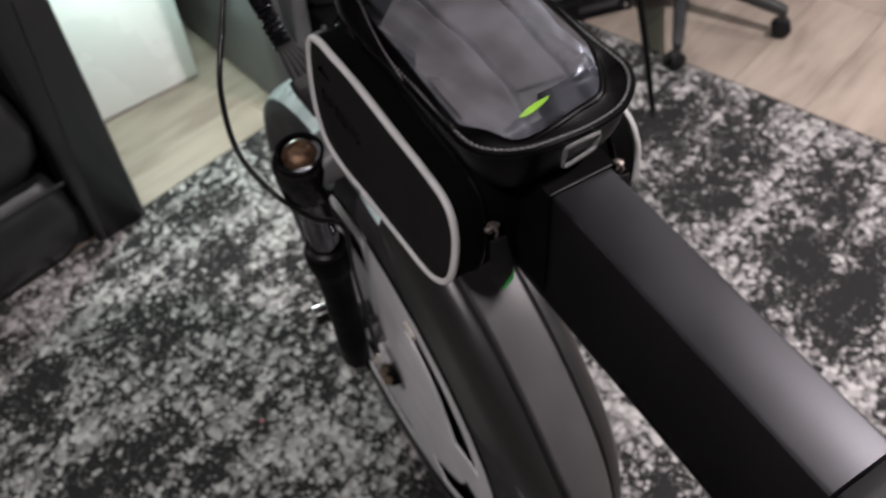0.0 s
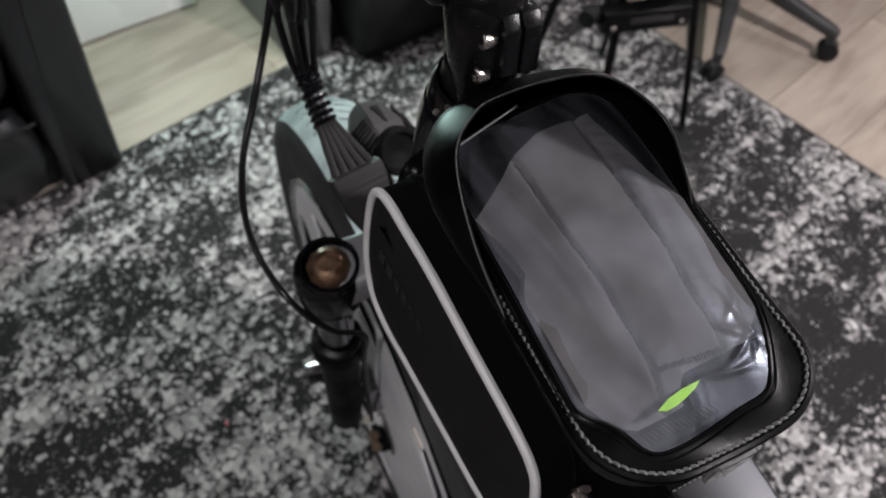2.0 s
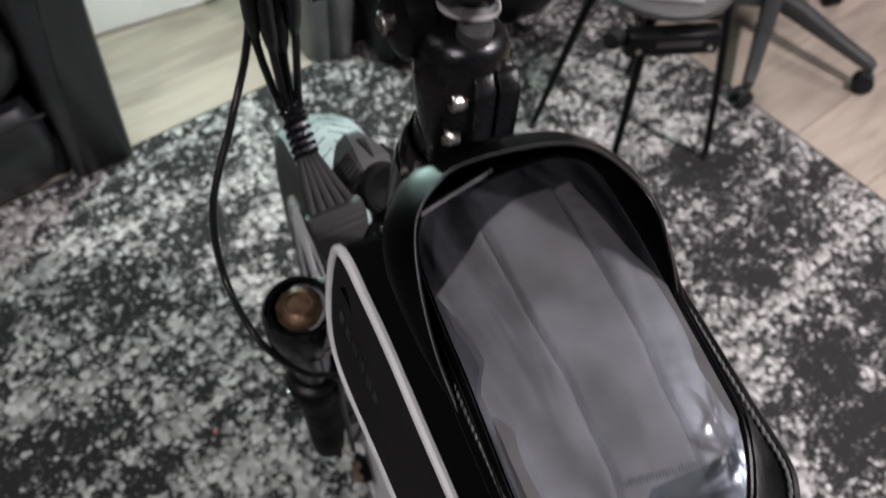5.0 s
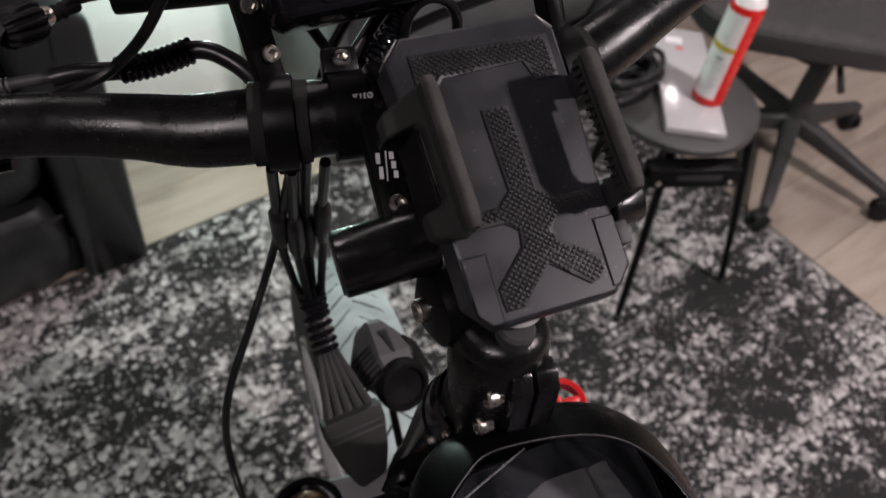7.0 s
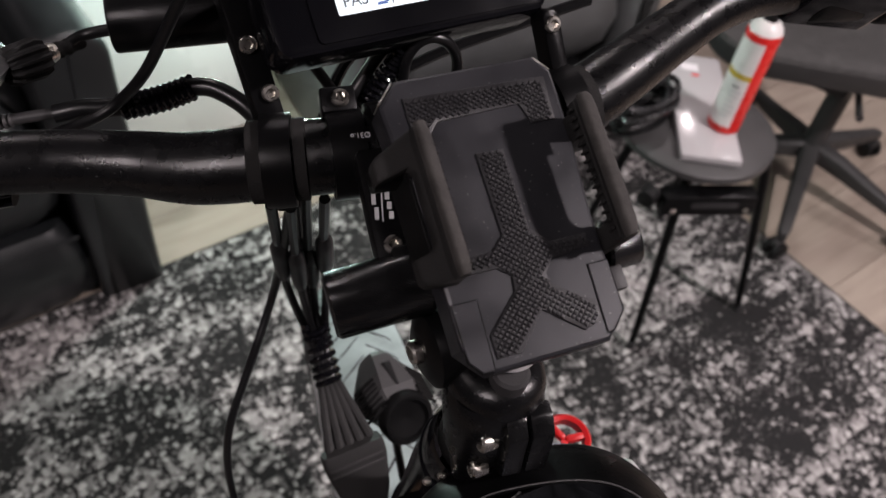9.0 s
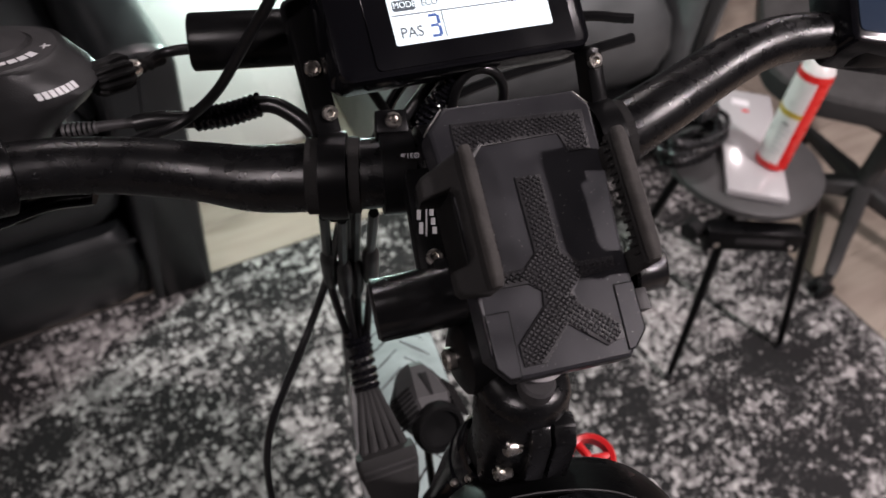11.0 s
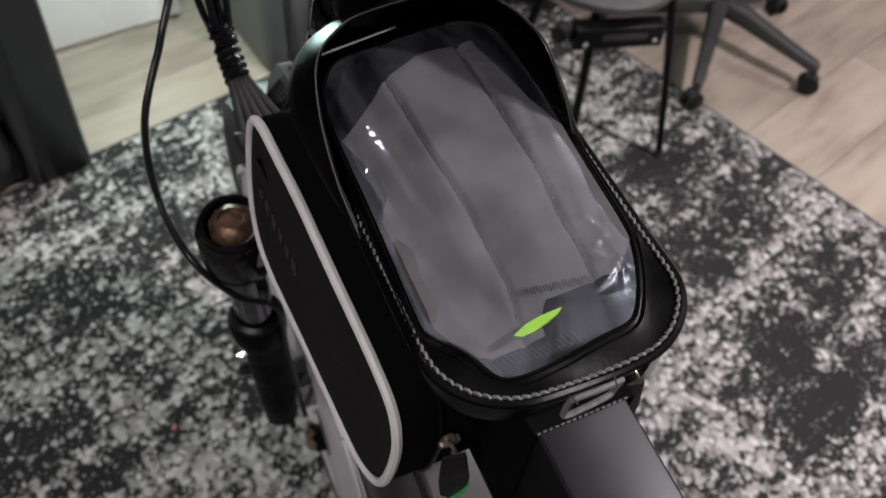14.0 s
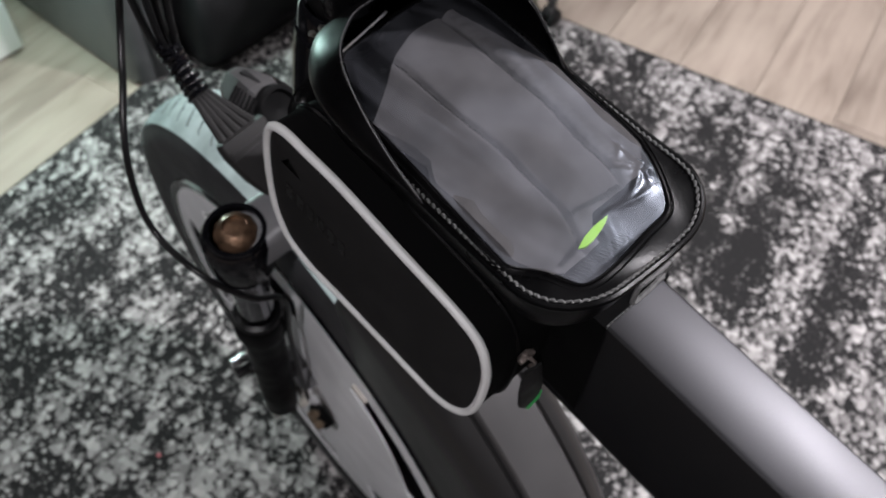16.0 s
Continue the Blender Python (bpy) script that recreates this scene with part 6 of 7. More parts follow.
# window film: domed and creased
def film_h(x, y):
    u, v = (x - 0.0215) / 0.046, (y + 0.10) / 0.088
    dome = 0.0062 * max(0.0, 1 - u ** 4) * max(0.0, 1 - v ** 4)
    crease = 0.0008 * math.sin(34 * u * 0.6 + 5 * v + 2) * max(0, 1 - ((u + 0.75) ** 2 + (v - 0.25) ** 2) * 3.0)
    # creases running out from the rear corner, and one that follows the rear edge
    corner = 0.0
    for cx, cy, deg, size, reach in ((0.0560, -0.1640, 95, 0.0017, 0.020), (0.0560, -0.1640, 150, 0.0015, 0.014), (0.0560, -0.1640, 205, 0.0013, 0.020), (0.0560, -0.1640, 250, 0.0015, 0.010), (0.0595, -0.1480, 75, 0.0012, 0.014), (0.0595, -0.1480, 215, 0.0010, 0.010), (0.0480, -0.1760, 175, 0.0013, 0.022)):
        ca, sa = math.cos(radians(deg)), math.sin(radians(deg))
        along, across = (x - cx) * ca + (y - cy) * sa, (y - cy) * ca - (x - cx) * sa
        across += 0.10 * along * math.sin(deg + 120 * along)
        corner += size * math.exp(-(across / 0.0014) ** 2) * math.exp(-((along - 0.35 * reach) / (0.6 * reach)) ** 2)
    fold = 0.0011 * math.exp(-((u + 0.62 + 0.5 * (v - 0.35)) / 0.045) ** 2) * math.exp(-((v - 0.30) / 0.33) ** 2) - 0.0008 * math.exp(-((u + 0.48 - 0.25 * (v - 0.5)) / 0.05) ** 2) * math.exp(-((v - 0.5) / 0.3) ** 2)
    ripple = 0.0004 * math.sin(7 * u + 3 * v)
    return lift(x, y) + dome + (crease + corner + fold + ripple) * min(1, 4 * max(0.0, 1 - max(abs(u), abs(v))))


fineA = by_angle(WINP, 384, WC)
bm = B()
loops = []
for f in np.linspace(1.0, 0.02, 100):
    loops.append([on_rim(WC[0] + (w[0] - WC[0]) * f, WC[1] + (w[1] - WC[1]) * f, -0.0004 + film_h(WC[0] + (w[0] - WC[0]) * f, WC[1] + (w[1] - WC[1]) * f)) for w in fineA])
loft(bm, loops, True, False, True)
film = part("window_film", bm, FILM, bag, "clear creased plastic window", angle=180)
film.visible_shadow = False
for out_, wr in ((0.0016, 0.00055), (0.0042, 0.00045)):
    part("window_welt", sweep(B(), [on_rim(*p, 0.0006 + lift(*p) * (0.93 if out_ < 0.002 else 0.72)) for p in resample(shrink(WINP, -out_), 140)], wr, 6, True), PU, bag, "fine pressed weld round the window")

# inside: dark lining and the grey padded flap with its seams
bm = B()
loft(bm, [[on_rim(*p, -0.012) for p in resample(shrink(RIM, 0.010), 80)], [on_rim(*p, -0.013) for p in resample(shrink(RIM, 0.045), 80)]], True, False, True)
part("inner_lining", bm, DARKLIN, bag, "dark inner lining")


def flap_h(x, y):
    v = (y + 0.10) / 0.088
    fall = 0.010 * max(0.0, (-0.150 - y) / 0.02) ** 2
    sink = 0.010 * min(1.0, max(0.0, (seam_left(y) - x - 0.002) / 0.024)) * min(1.0, max(0.0, (y + 0.125) / 0.045))
    return lift(x, y) + 0.0034 * max(0.0, 1 - v ** 4) - 0.0012 - sink - min(fall, 0.012) + 0.0010 * math.cos((x - 0.02) * 60) - 0.0022 * math.exp(-((x - seam_left(y)) / 0.0014) ** 2) - 0.0022 * math.exp(-((x - seam_right(y)) / 0.0016) ** 2) + 0.0007 * math.exp(-((x - seam_right(y) - 0.006) / 0.003) ** 2) + 0.0005 * math.sin(x * 180 + y * 120) + 0.00045 * math.sin(y * 850 + 200 * x) * math.exp(-((x - seam_right(y) - 0.0045) / 0.005) ** 2)


FLAP_EDGE = [(-0.178, -0.004), (-0.174, -0.010), (-0.168, -0.020), (-0.159, -0.028), (-0.106, -0.028), (-0.100, -0.0250), (-0.092, -0.0195), (-0.080, -0.0200), (-0.066, -0.0240), (-0.056, -0.0270), (-0.051, -0.0180), (-0.044, -0.0050), (-0.0384, 0.0022), (-0.033, 0.0150), (-0.030, 0.0240)]


def flap_left(y):
    """The flap's side edge: ragged and pulled in towards the front, clipped at the rear corner."""
    return float(np.interp(y, [p[0] for p in FLAP_EDGE], [p[1] for p in FLAP_EDGE]))


def flap_right(y):
    """The flap's other side edge, drawn in towards the front corner."""
    return float(np.interp(y, (-0.0935, -0.0745, -0.050, -0.034), (0.0675, 0.0602, 0.0552, 0.0512)))


def seam_left(y):
    return float(np.interp(y, (-0.168, -0.118, -0.086, -0.0395), (0.0088, 0.0090, 0.0058, 0.0028)))


def seam_right(y):
    return float(np.interp(y, (-0.160, -0.134, -0.111, -0.081, -0.0448), (0.0448, 0.0449, 0.0465, 0.0454, 0.0432)))


bm = B()
nx, ny = 96, 110
vs = {}
for i in range(nx + 1):
    for j in range(ny + 1):
        yr = -0.1645 - 0.0110 * min(1.0, max(0.0, 0.50 - i / nx) / 0.16)
        y = yr + (-0.0310 - yr) * j / ny
        x0 = flap_left(y)
        x = x0 + (flap_right(y) - x0) * i / nx
        vs[i, j] = bm.verts.new(on_rim(x, y, flap_h(x, y) - (0.004 * (1 - i / 2) if i < 2 else 0)))
for i in range(nx):
    for j in range(ny):
        bm.faces.new((vs[i, j], vs[i + 1, j], vs[i + 1, j + 1], vs[i, j + 1]))
flap = part("padded_flap", bm, LINING, bag, "grey padded inner flap")
for seam, y0, y1 in ((seam_left, -0.166, -0.041), (seam_right, -0.158, -0.038)):
    bm = B()
    n = 44
    for k in range(n):
        ya, yb = y0 + (y1 - y0) * k / n, y0 + (y1 - y0) * (k + 0.55) / n
        w = 0.0004 * math.sin(k * 1.7)
        xa, xb = seam(ya) + w, seam(yb) + w
        sweep(bm, [on_rim(xa, ya, flap_h(xa, ya) + 0.0005), on_rim((xa + xb) / 2, (ya + yb) / 2, flap_h(xa, ya) + 0.0011), on_rim(xb, yb, flap_h(xb, yb) + 0.0005)], 0.00055, 6)
    part("flap_stitching", bm, THREAD_DARK, flap, "dark seam stitches")
bm = B()
for k in range(26):
    xa = 0.0095 + 0.038 * k / 26
    ya = -0.1583 - 0.0046 * k / 26 + 0.0004 * math.sin(k * 2.1)
    sweep(bm, [on_rim(xa, ya, flap_h(xa, ya) + 0.0008), on_rim(xa + 0.0003, ya - 0.0022, flap_h(xa, ya - 0.0022) + 0.0008)], 0.0004, 5)
part("flap_stitching", bm, THREAD_DARK, flap)
tb = [(0.0020, -0.1741), (0.0090, -0.1716), (0.0165, -0.1706), (0.0261, -0.1707), (0.0231, -0.1726), (0.0178, -0.1743), (0.0110, -0.1758), (0.0052, -0.1760)]
bm = B()
loft(bm, [[on_rim(x, y, 0.0008) for x, y in tb], [on_rim(x, y, 0.0018) for x, y in tb]], True, True, True)
part("pull_tab", bm, GREEN, bag, "lime green fabric pull tab under the film")
bm = B()
for k in range(17):
    x = -0.008 + 0.0022 * k
    sweep(bm, [on_rim(x, -0.1850 + 0.0006 * math.sin(0.4 * k), -0.0016), on_rim(x - 0.0022, -0.1800 + 0.0006 * math.sin(0.4 * k), -0.0014)], 0.00045, 5)
part("ribbed_tape", bm, MATTE, bag, "ribbed dark tape under the film")

# sun hood standing along the front half of the rim
EDGE = [(-0.0365, -0.108, 0.9845), (-0.0390, -0.085, 1.0010), (-0.0370, -0.060, 1.0165), (-0.030, -0.039, 1.0265), (-0.016, -0.026, 1.0295), (0.0, -0.020, 1.031), (0.033, -0.028, 1.040), (0.052, -0.042, 1.043), (0.0650, -0.067, 1.036), (0.0695, -0.0855, 1.0180), (0.0720, -0.0965, 1.0020)]
BASE = [(-0.0358, -0.112), (-0.0362, -0.088), (-0.0368, -0.060), (-0.0350, -0.030), (-0.0230, -0.006), (0.0, 0.003), (0.035, 0.004), (0.060, -0.004), (0.0745, -0.030), (0.0778, -0.070), (0.0776, -0.106)]
ep = curve_points(EDGE, 6)
bp_ = [on_rim(p.x, p.y, 0.0005) for p in curve_points([(x, y, 0) for x, y in BASE], 6)]
bm = B()
loops = []
for f in (0, 0.12, 0.3, 0.5, 0.7, 0.86, 0.97, 1.0):
    row = []
    for k, (a, b) in enumerate(zip(bp_, ep)):
        p = a.lerp(b, f)
        env = min(1.0, k / 14, (len(ep) - 1 - k) / 14)
        out = Vector((p.x - 0.021, p.y + 0.075, 0))
        out = out.normalized() * 0.0100 * env * math.sin(math.pi * f) if out.length > 1e-6 else Vector()
        row.append(p + out)
    loops.append(row)
inner = [[p - Vector((p.x - 0.021, p.y + 0.075, 0)).normalized() * 0.0013 for p in row] for row in reversed(loops)]
loft(bm, loops + inner, False)
part("sun_hood", bm, PU, bag, "stiff black sun hood round the front of the window", angle=60)
part("hood_binding", sweep(B(), ep, 0.00045, 6), GREYPL, bag, "thin worn grey hood edge")
bm = B()
for k in range(18):
    f = k / 18
    a = Vector((-0.026 + 0.044 * f, -0.0362 + 0.0195 * f, 1.0262 - 0.0090 * f))
    d = Vector((0.0019, 0.0009, -0.0003))
    sweep(bm, [a - d * 0.5 + Vector((0, 0, -0.0004)), a + Vector((0, 0, 0.0003)), a + d * 0.5 + Vector((0, 0, -0.0004))], 0.0005, 5)
part("hood_stitching", bm, THREAD, bag, "short row of grey stitches on the hood")

# side pouches with grey piping
PO = [(0.003, 0.9600), (-0.008, 0.9665), (-0.030, 0.9625), (-0.055, 0.9570), (-0.096, 0.9440), (-0.137, 0.9315), (-0.157, 0.9215), (-0.1655, 0.9060), (-0.1675, 0.8880), (-0.1650, 0.8640), (-0.1570, 0.8510), (-0.1420, 0.8460), (-0.120, 0.8500), (-0.100, 0.8550), (-0.056, 0.8655), (-0.030, 0.8715), (-0.010, 0.8830), (0.001, 0.9050), (0.005, 0.935)]
POP = [(p.x, p.y) for p in curve_points([(y, z, 0) for y, z in PO], 4, True)]


def pouch_x(y, z):
    return -0.060 - 0.10 * y + 0.10 * (z - 0.88)


def pouch(side):
    def P(y, z, dx):
        x = pouch_x(y, z) + dx
        return Vector((x if side < 0 else 0.0686 - x - 0.15 * (y + 0.165), y, z))
    bm = B()
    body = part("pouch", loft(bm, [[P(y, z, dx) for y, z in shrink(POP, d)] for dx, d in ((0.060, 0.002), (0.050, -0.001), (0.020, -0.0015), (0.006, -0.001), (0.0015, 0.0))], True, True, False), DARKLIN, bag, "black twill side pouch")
    bm = B()
    loft(bm, [[P(y, z, dx) for y, z in shrink(POP, d)] for dx, d in ((0.001, 0.0), (-0.0008, 0.004), (-0.0018, 0.010), (-0.0024, 0.020))], True, False, True)
    part("side_panel", bm, TWILL, body, "dark twill panel")
    part("piping", sweep(B(), [P(y, z, 0.0004) for y, z in resample(POP, 120)], 0.0027, 8, True), PIPING, body, "light grey reflective piping")
    # maker's name as plain bars, dim on dark
    for k in range(6):
        y0 = -0.014 - 0.0085 * k
        z0 = 0.9330 - 0.0026 * k
        bm = B()
        q = [(y0, z0), (y0 - 0.0055, z0 - 0.0017), (y0 - 0.0055, z0 - 0.0110), (y0, z0 - 0.0093)]
        loft(bm, [[P(y, z, -0.0028) for y, z in q], [P(y, z, -0.0022) for y, z in q]], True, True, True)
        part("dim_mark", bm, PRINT_DIM, body, "plain dim bar in place of a maker's name")
    zz = [P(y, z, 0.022) for y, z in resample(shrink(POP, -0.002), 90)]
    zz = [p for p in zz if p.y < -0.10 or p.z > 0.93]
    bm = B()
    sweep(bm, sorted(zz, key=lambda p: math.atan2(p.z - 0.90, p.y + 0.10)), 0.0016, 6)
    part("zip_tape", bm, PU, body, "black zip")
    hp = P(-0.172, 0.900, 0.024)
    part("zip_slider", block(B(), (0.006, 0.005, 0.010), Matrix.Translation(hp) @ pose(0, 0, 0, 15, 0, 0), 0.0015), ZIPMETAL, body, "small worn metal zip slider")
    part("slider_wing", block(B(), (0.011, 0.004, 0.004), Matrix.Translation(hp) @ pose(0, -0.001, 0.001, 15, 0, 0), 0.0012), ZIPMETAL, body)
    part("slider_bridge", sweep(B(), curve_points([hp + Vector((-0.002, -0.002, 0.006)), hp + Vector((0, -0.007, 0.003)), hp + Vector((0.001, -0.004, -0.006))], 4), 0.0011, 6), ZIPMETAL, body)
    m = Matrix.Translation(hp + Vector((0.001, -0.006, -0.006))) @ pose(0, 0, 0, 0, -4, -12)
    pl = part("zip_pull", slab(B(), [(-0.0055, 0.0), (0.0060, 0.0), (0.0090, -0.028), (0.0075, -0.043), (0.0, -0.052), (-0.0060, -0.044), (-0.0070, -0.028)], -0.001, 0.001, m @ pose(0, 0, 0, 90, 0, 0), 0.0004), MATTE, body, "black rubber zip pull")
    part("pull_tip", slab(B(), [(0.0090, -0.036), (0.0078, -0.0455), (0.0005, -0.0535), (-0.001, -0.050), (0.0055, -0.0425)], -0.0013, 0.0013, m @ pose(0, 0, 0, 90, 0, 0)), GREEN_D, pl, "green edge of the pull")


pouch(-1)
pouch(1)
bm = B()
loft(bm, [[Vector((x, y, z)) for x, z in ((BX0 - 0.0022, beam_z(y) - 0.09), (BX0 - 0.0022, beam_z(y) + 0.002), (BX1 + 0.0022, beam_z(y) + 0.002), (BX1 + 0.0022, beam_z(y) - 0.09))] for y in (-0.199, -0.19, -0.10, -0.005)], False)
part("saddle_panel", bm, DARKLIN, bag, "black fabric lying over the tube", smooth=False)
# loop with a bright edge at the back, over the tube
bm = B()
lp = [(0.0120, -0.2045, 0.9640), (0.0140, -0.2052, 0.9624), (0.0230, -0.2056, 0.9642), (0.0325, -0.2052, 0.9657), (0.0352, -0.2045, 0.9672), (0.0368, -0.2045, 0.9738), (0.0350, -0.2050, 0.9758), (0.0240, -0.2056, 0.9768), (0.0155, -0.2050, 0.9760), (0.0130, -0.2045, 0.9735)]
part("rear_loop", sweep(B(), curve_points(lp, 6, True), 0.0014, 6, True), THREAD, bag, "light grey reflective loop")
bm = B()
for k in range(16):
    x = BX0 - 0.001 + 0.048 * k / 16
    sweep(bm, [(x, -0.1985, beam_z(-0.1985) + 0.0026), (x + 0.0017, -0.1985, beam_z(-0.1985) + 0.0030)], 0.0005, 5)
part("hem_stitching", bm, THREAD, bag, "grey stitched hem over the tube")
for y in (-0.045, -0.13):
    part("strap", loft(B(), [[Vector((x, yy, z)) for x, z in ((BX0 - 0.003, beam_z(y) - 0.02), (BX0 - 0.0035, beam_z(y) - 0.108), (BX1 + 0.0035, beam_z(y) - 0.108), (BX1 + 0.003, beam_z(y) - 0.02))] for yy in (y - 0.012, y + 0.012)], False), TWILL, bag, "black hook-and-loop strap", smooth=False)
part("front_strap", sweep(B(), curve_points([(-0.032, 0.006, 0.950), (-0.020, 0.014, 0.958), (0.008, 0.0, 0.985), (0.03, 0.012, 0.96)], 5), 0.006, 8, False, 0.3), PU, bag, "front strap round the head tube")
for x in (-0.018, -0.011, 0.012, 0.019):
    part("rivet", lathe(B(), [(0.0001, 0.0022), (0.0018, 0.0016), (0.0022, 0.0)], Matrix.Translation((x, 0.004 + 0.1 * x, 1.008)), 10), STEEL, bag, "tiny bright rivet")

# ---- phone holder on the bar ----
PHX, PHN = Vector((0.057, 0.006, 0.001)).normalized(), Vector((0.0305, -0.4392, 0.8979)).normalized()
PM0 = frame_at((0.0075, 0.078, 1.1645), PHX, PHN.cross(PHX))
PM = PM0 @ pose(0, 0, 0, 0, 0, -3.6)
ph = thing("phone_holder", PM @ Vector((0, -0.05, -0.03)), "empty black aluminium phone holder clamped on the handlebar", "phone holder")
PLATE = [(-0.0262, 0.002), (-0.0345, -0.0070), (-0.0330, -0.030), (-0.0310, -0.060), (-0.0310, -0.094), (-0.0225, -0.1040), (0.0215, -0.1040), (0.0300, -0.094), (0.0304, -0.060), (0.0330, -0.030), (0.0340, -0.0035), (0.0280, 0.0035)]
bp0 = part("back_plate", slab(B(), PLATE[::-1][::-1], -0.012, 0.0, PM, 0.0016), ALUBLACK, ph, "black anodised back plate with cut corners", angle=20)
for c in (((-0.0264, 0.0024), (-0.0347, -0.0066)), ((0.0282, 0.0038), (0.0342, -0.0031))):
    (x0, y0), (x1, y1) = c
    m = frame_at(PM @ Vector(((x0 + x1) / 2, (y0 + y1) / 2, -0.0045)), PM.to_3x3() @ Vector((x1 - x0, y1 - y0, 0)), PM.to_3x3() @ Vector((0, 0, 1)))
    part("bare_bevel", block(B(), (math.hypot(x1 - x0, y1 - y0) * 0.86, 0.0075, 0.0006), m, 0.0002, 1), ALURAW, bp0, "bare bright corner bevel")


def knurl(parent, outline_pts, h, name="grip_pad"):
    """A raised rubber pad with rows of small diamond studs."""
    pad = part(name, slab(B(), outline_pts, -0.0004, h, PM, 0.0003), PAD, parent, "dimpled black rubber pad", angle=30)
    bm = B()
    xs, ys = [p[0] for p in outline_pts], [p[1] for p in outline_pts]

    def inside(x, y):
        c = False
        k = len(outline_pts)
        for i in range(k):
            (xa, ya), (xb, yb) = outline_pts[i], outline_pts[(i + 1) % k]
            if (ya > y) != (yb > y) and x < (xb - xa) * (y - ya) / (yb - ya) + xa:
                c = not c
        return c
    st_ = 0.0025
    j = 0
    y = min(ys)
    while y < max(ys):
        x = min(xs) + (st_ / 2 if j % 2 else 0)
        while x < max(xs):
            if all(inside(x + dx, y + dy) for dx, dy in ((0.0012, 0), (-0.0012, 0), (0, 0.0010), (0, -0.0010))):
                vb = [bm.verts.new(PM @ Vector((x + dx, y + dy, h))) for dx, dy in ((0.00118, 0), (0, 0.00108), (-0.00118, 0), (0, -0.00108))]
                vt = [bm.verts.new(PM @ Vector((x + dx, y + dy, h + 0.0006))) for dx, dy in ((0.0006, 0), (0, 0.00055), (-0.0006, 0), (0, -0.00055))]
                bm.faces.new(vt)
                for q in range(4):
                    bm.faces.new((vb[q], vb[(q + 1) % 4], vt[(q + 1) % 4], vt[q]))
            x += st_
        y += 0.00115
        j += 1
    tagged(part("studs", bm, PAD, pad, smooth=False), kind="stuff")


knurl(bp0, [(-0.0255, -0.0055), (-0.0255, -0.0205), (-0.0215, -0.0225), (-0.0156, -0.0160), (0.0165, -0.0145), (0.0190, -0.0225), (0.0285, -0.0225), (0.0295, -0.0055)], 0.0008)
knurl(bp0, [(-0.0055, -0.030), (0.0050, -0.030), (0.0050, -0.060), (0.0110, -0.066), (0.0250, -0.066), (0.0250, -0.0705), (0.0095, -0.0720), (0.0055, -0.0765), (0.0070, -0.0810), (0.0205, -0.0900), (0.0203, -0.0965), (0.0130, -0.0985), (0.0, -0.0880), (-0.0115, -0.1000), (-0.0200, -0.1000), (-0.0203, -0.0920), (-0.0075, -0.0800), (-0.0065, -0.0745), (-0.0110, -0.0710), (-0.0250, -0.0710), (-0.0250, -0.0650), (-0.0110, -0.0650), (-0.0055, -0.0600)][::-1], 0.0008)
slit = mat("slit_black", (0.002, 0.002, 0.002), 0.9, spec=0.1)
for pts in ([(-0.0300, -0.0795), (-0.0300, -0.0985), (-0.0262, -0.1030), (-0.0222, -0.1030), (-0.0212, -0.0795)], [(0.0219, -0.0770), (0.0210, -0.1012), (0.0235, -0.1010), (0.0292, -0.0950), (0.0295, -0.0770)]):
    part("block_gap", slab(B(), shrink(pts, -0.0005), -0.0004, 0.0002, PM), slit, bp0, "dark gap round the corner block", smooth=False)
    part("corner_block", slab(B(), pts, -0.0010, 0.0006, PM, 0.0003), ALUBLACK, bp0, "flush lower corner block", smooth=False)
part("release_button", block(B(), (0.0055, 0.0085, 0.006), PM @ pose(0.0325, -0.0838, -0.004), 0.0006), GREYPL, bp0, "grey side button")


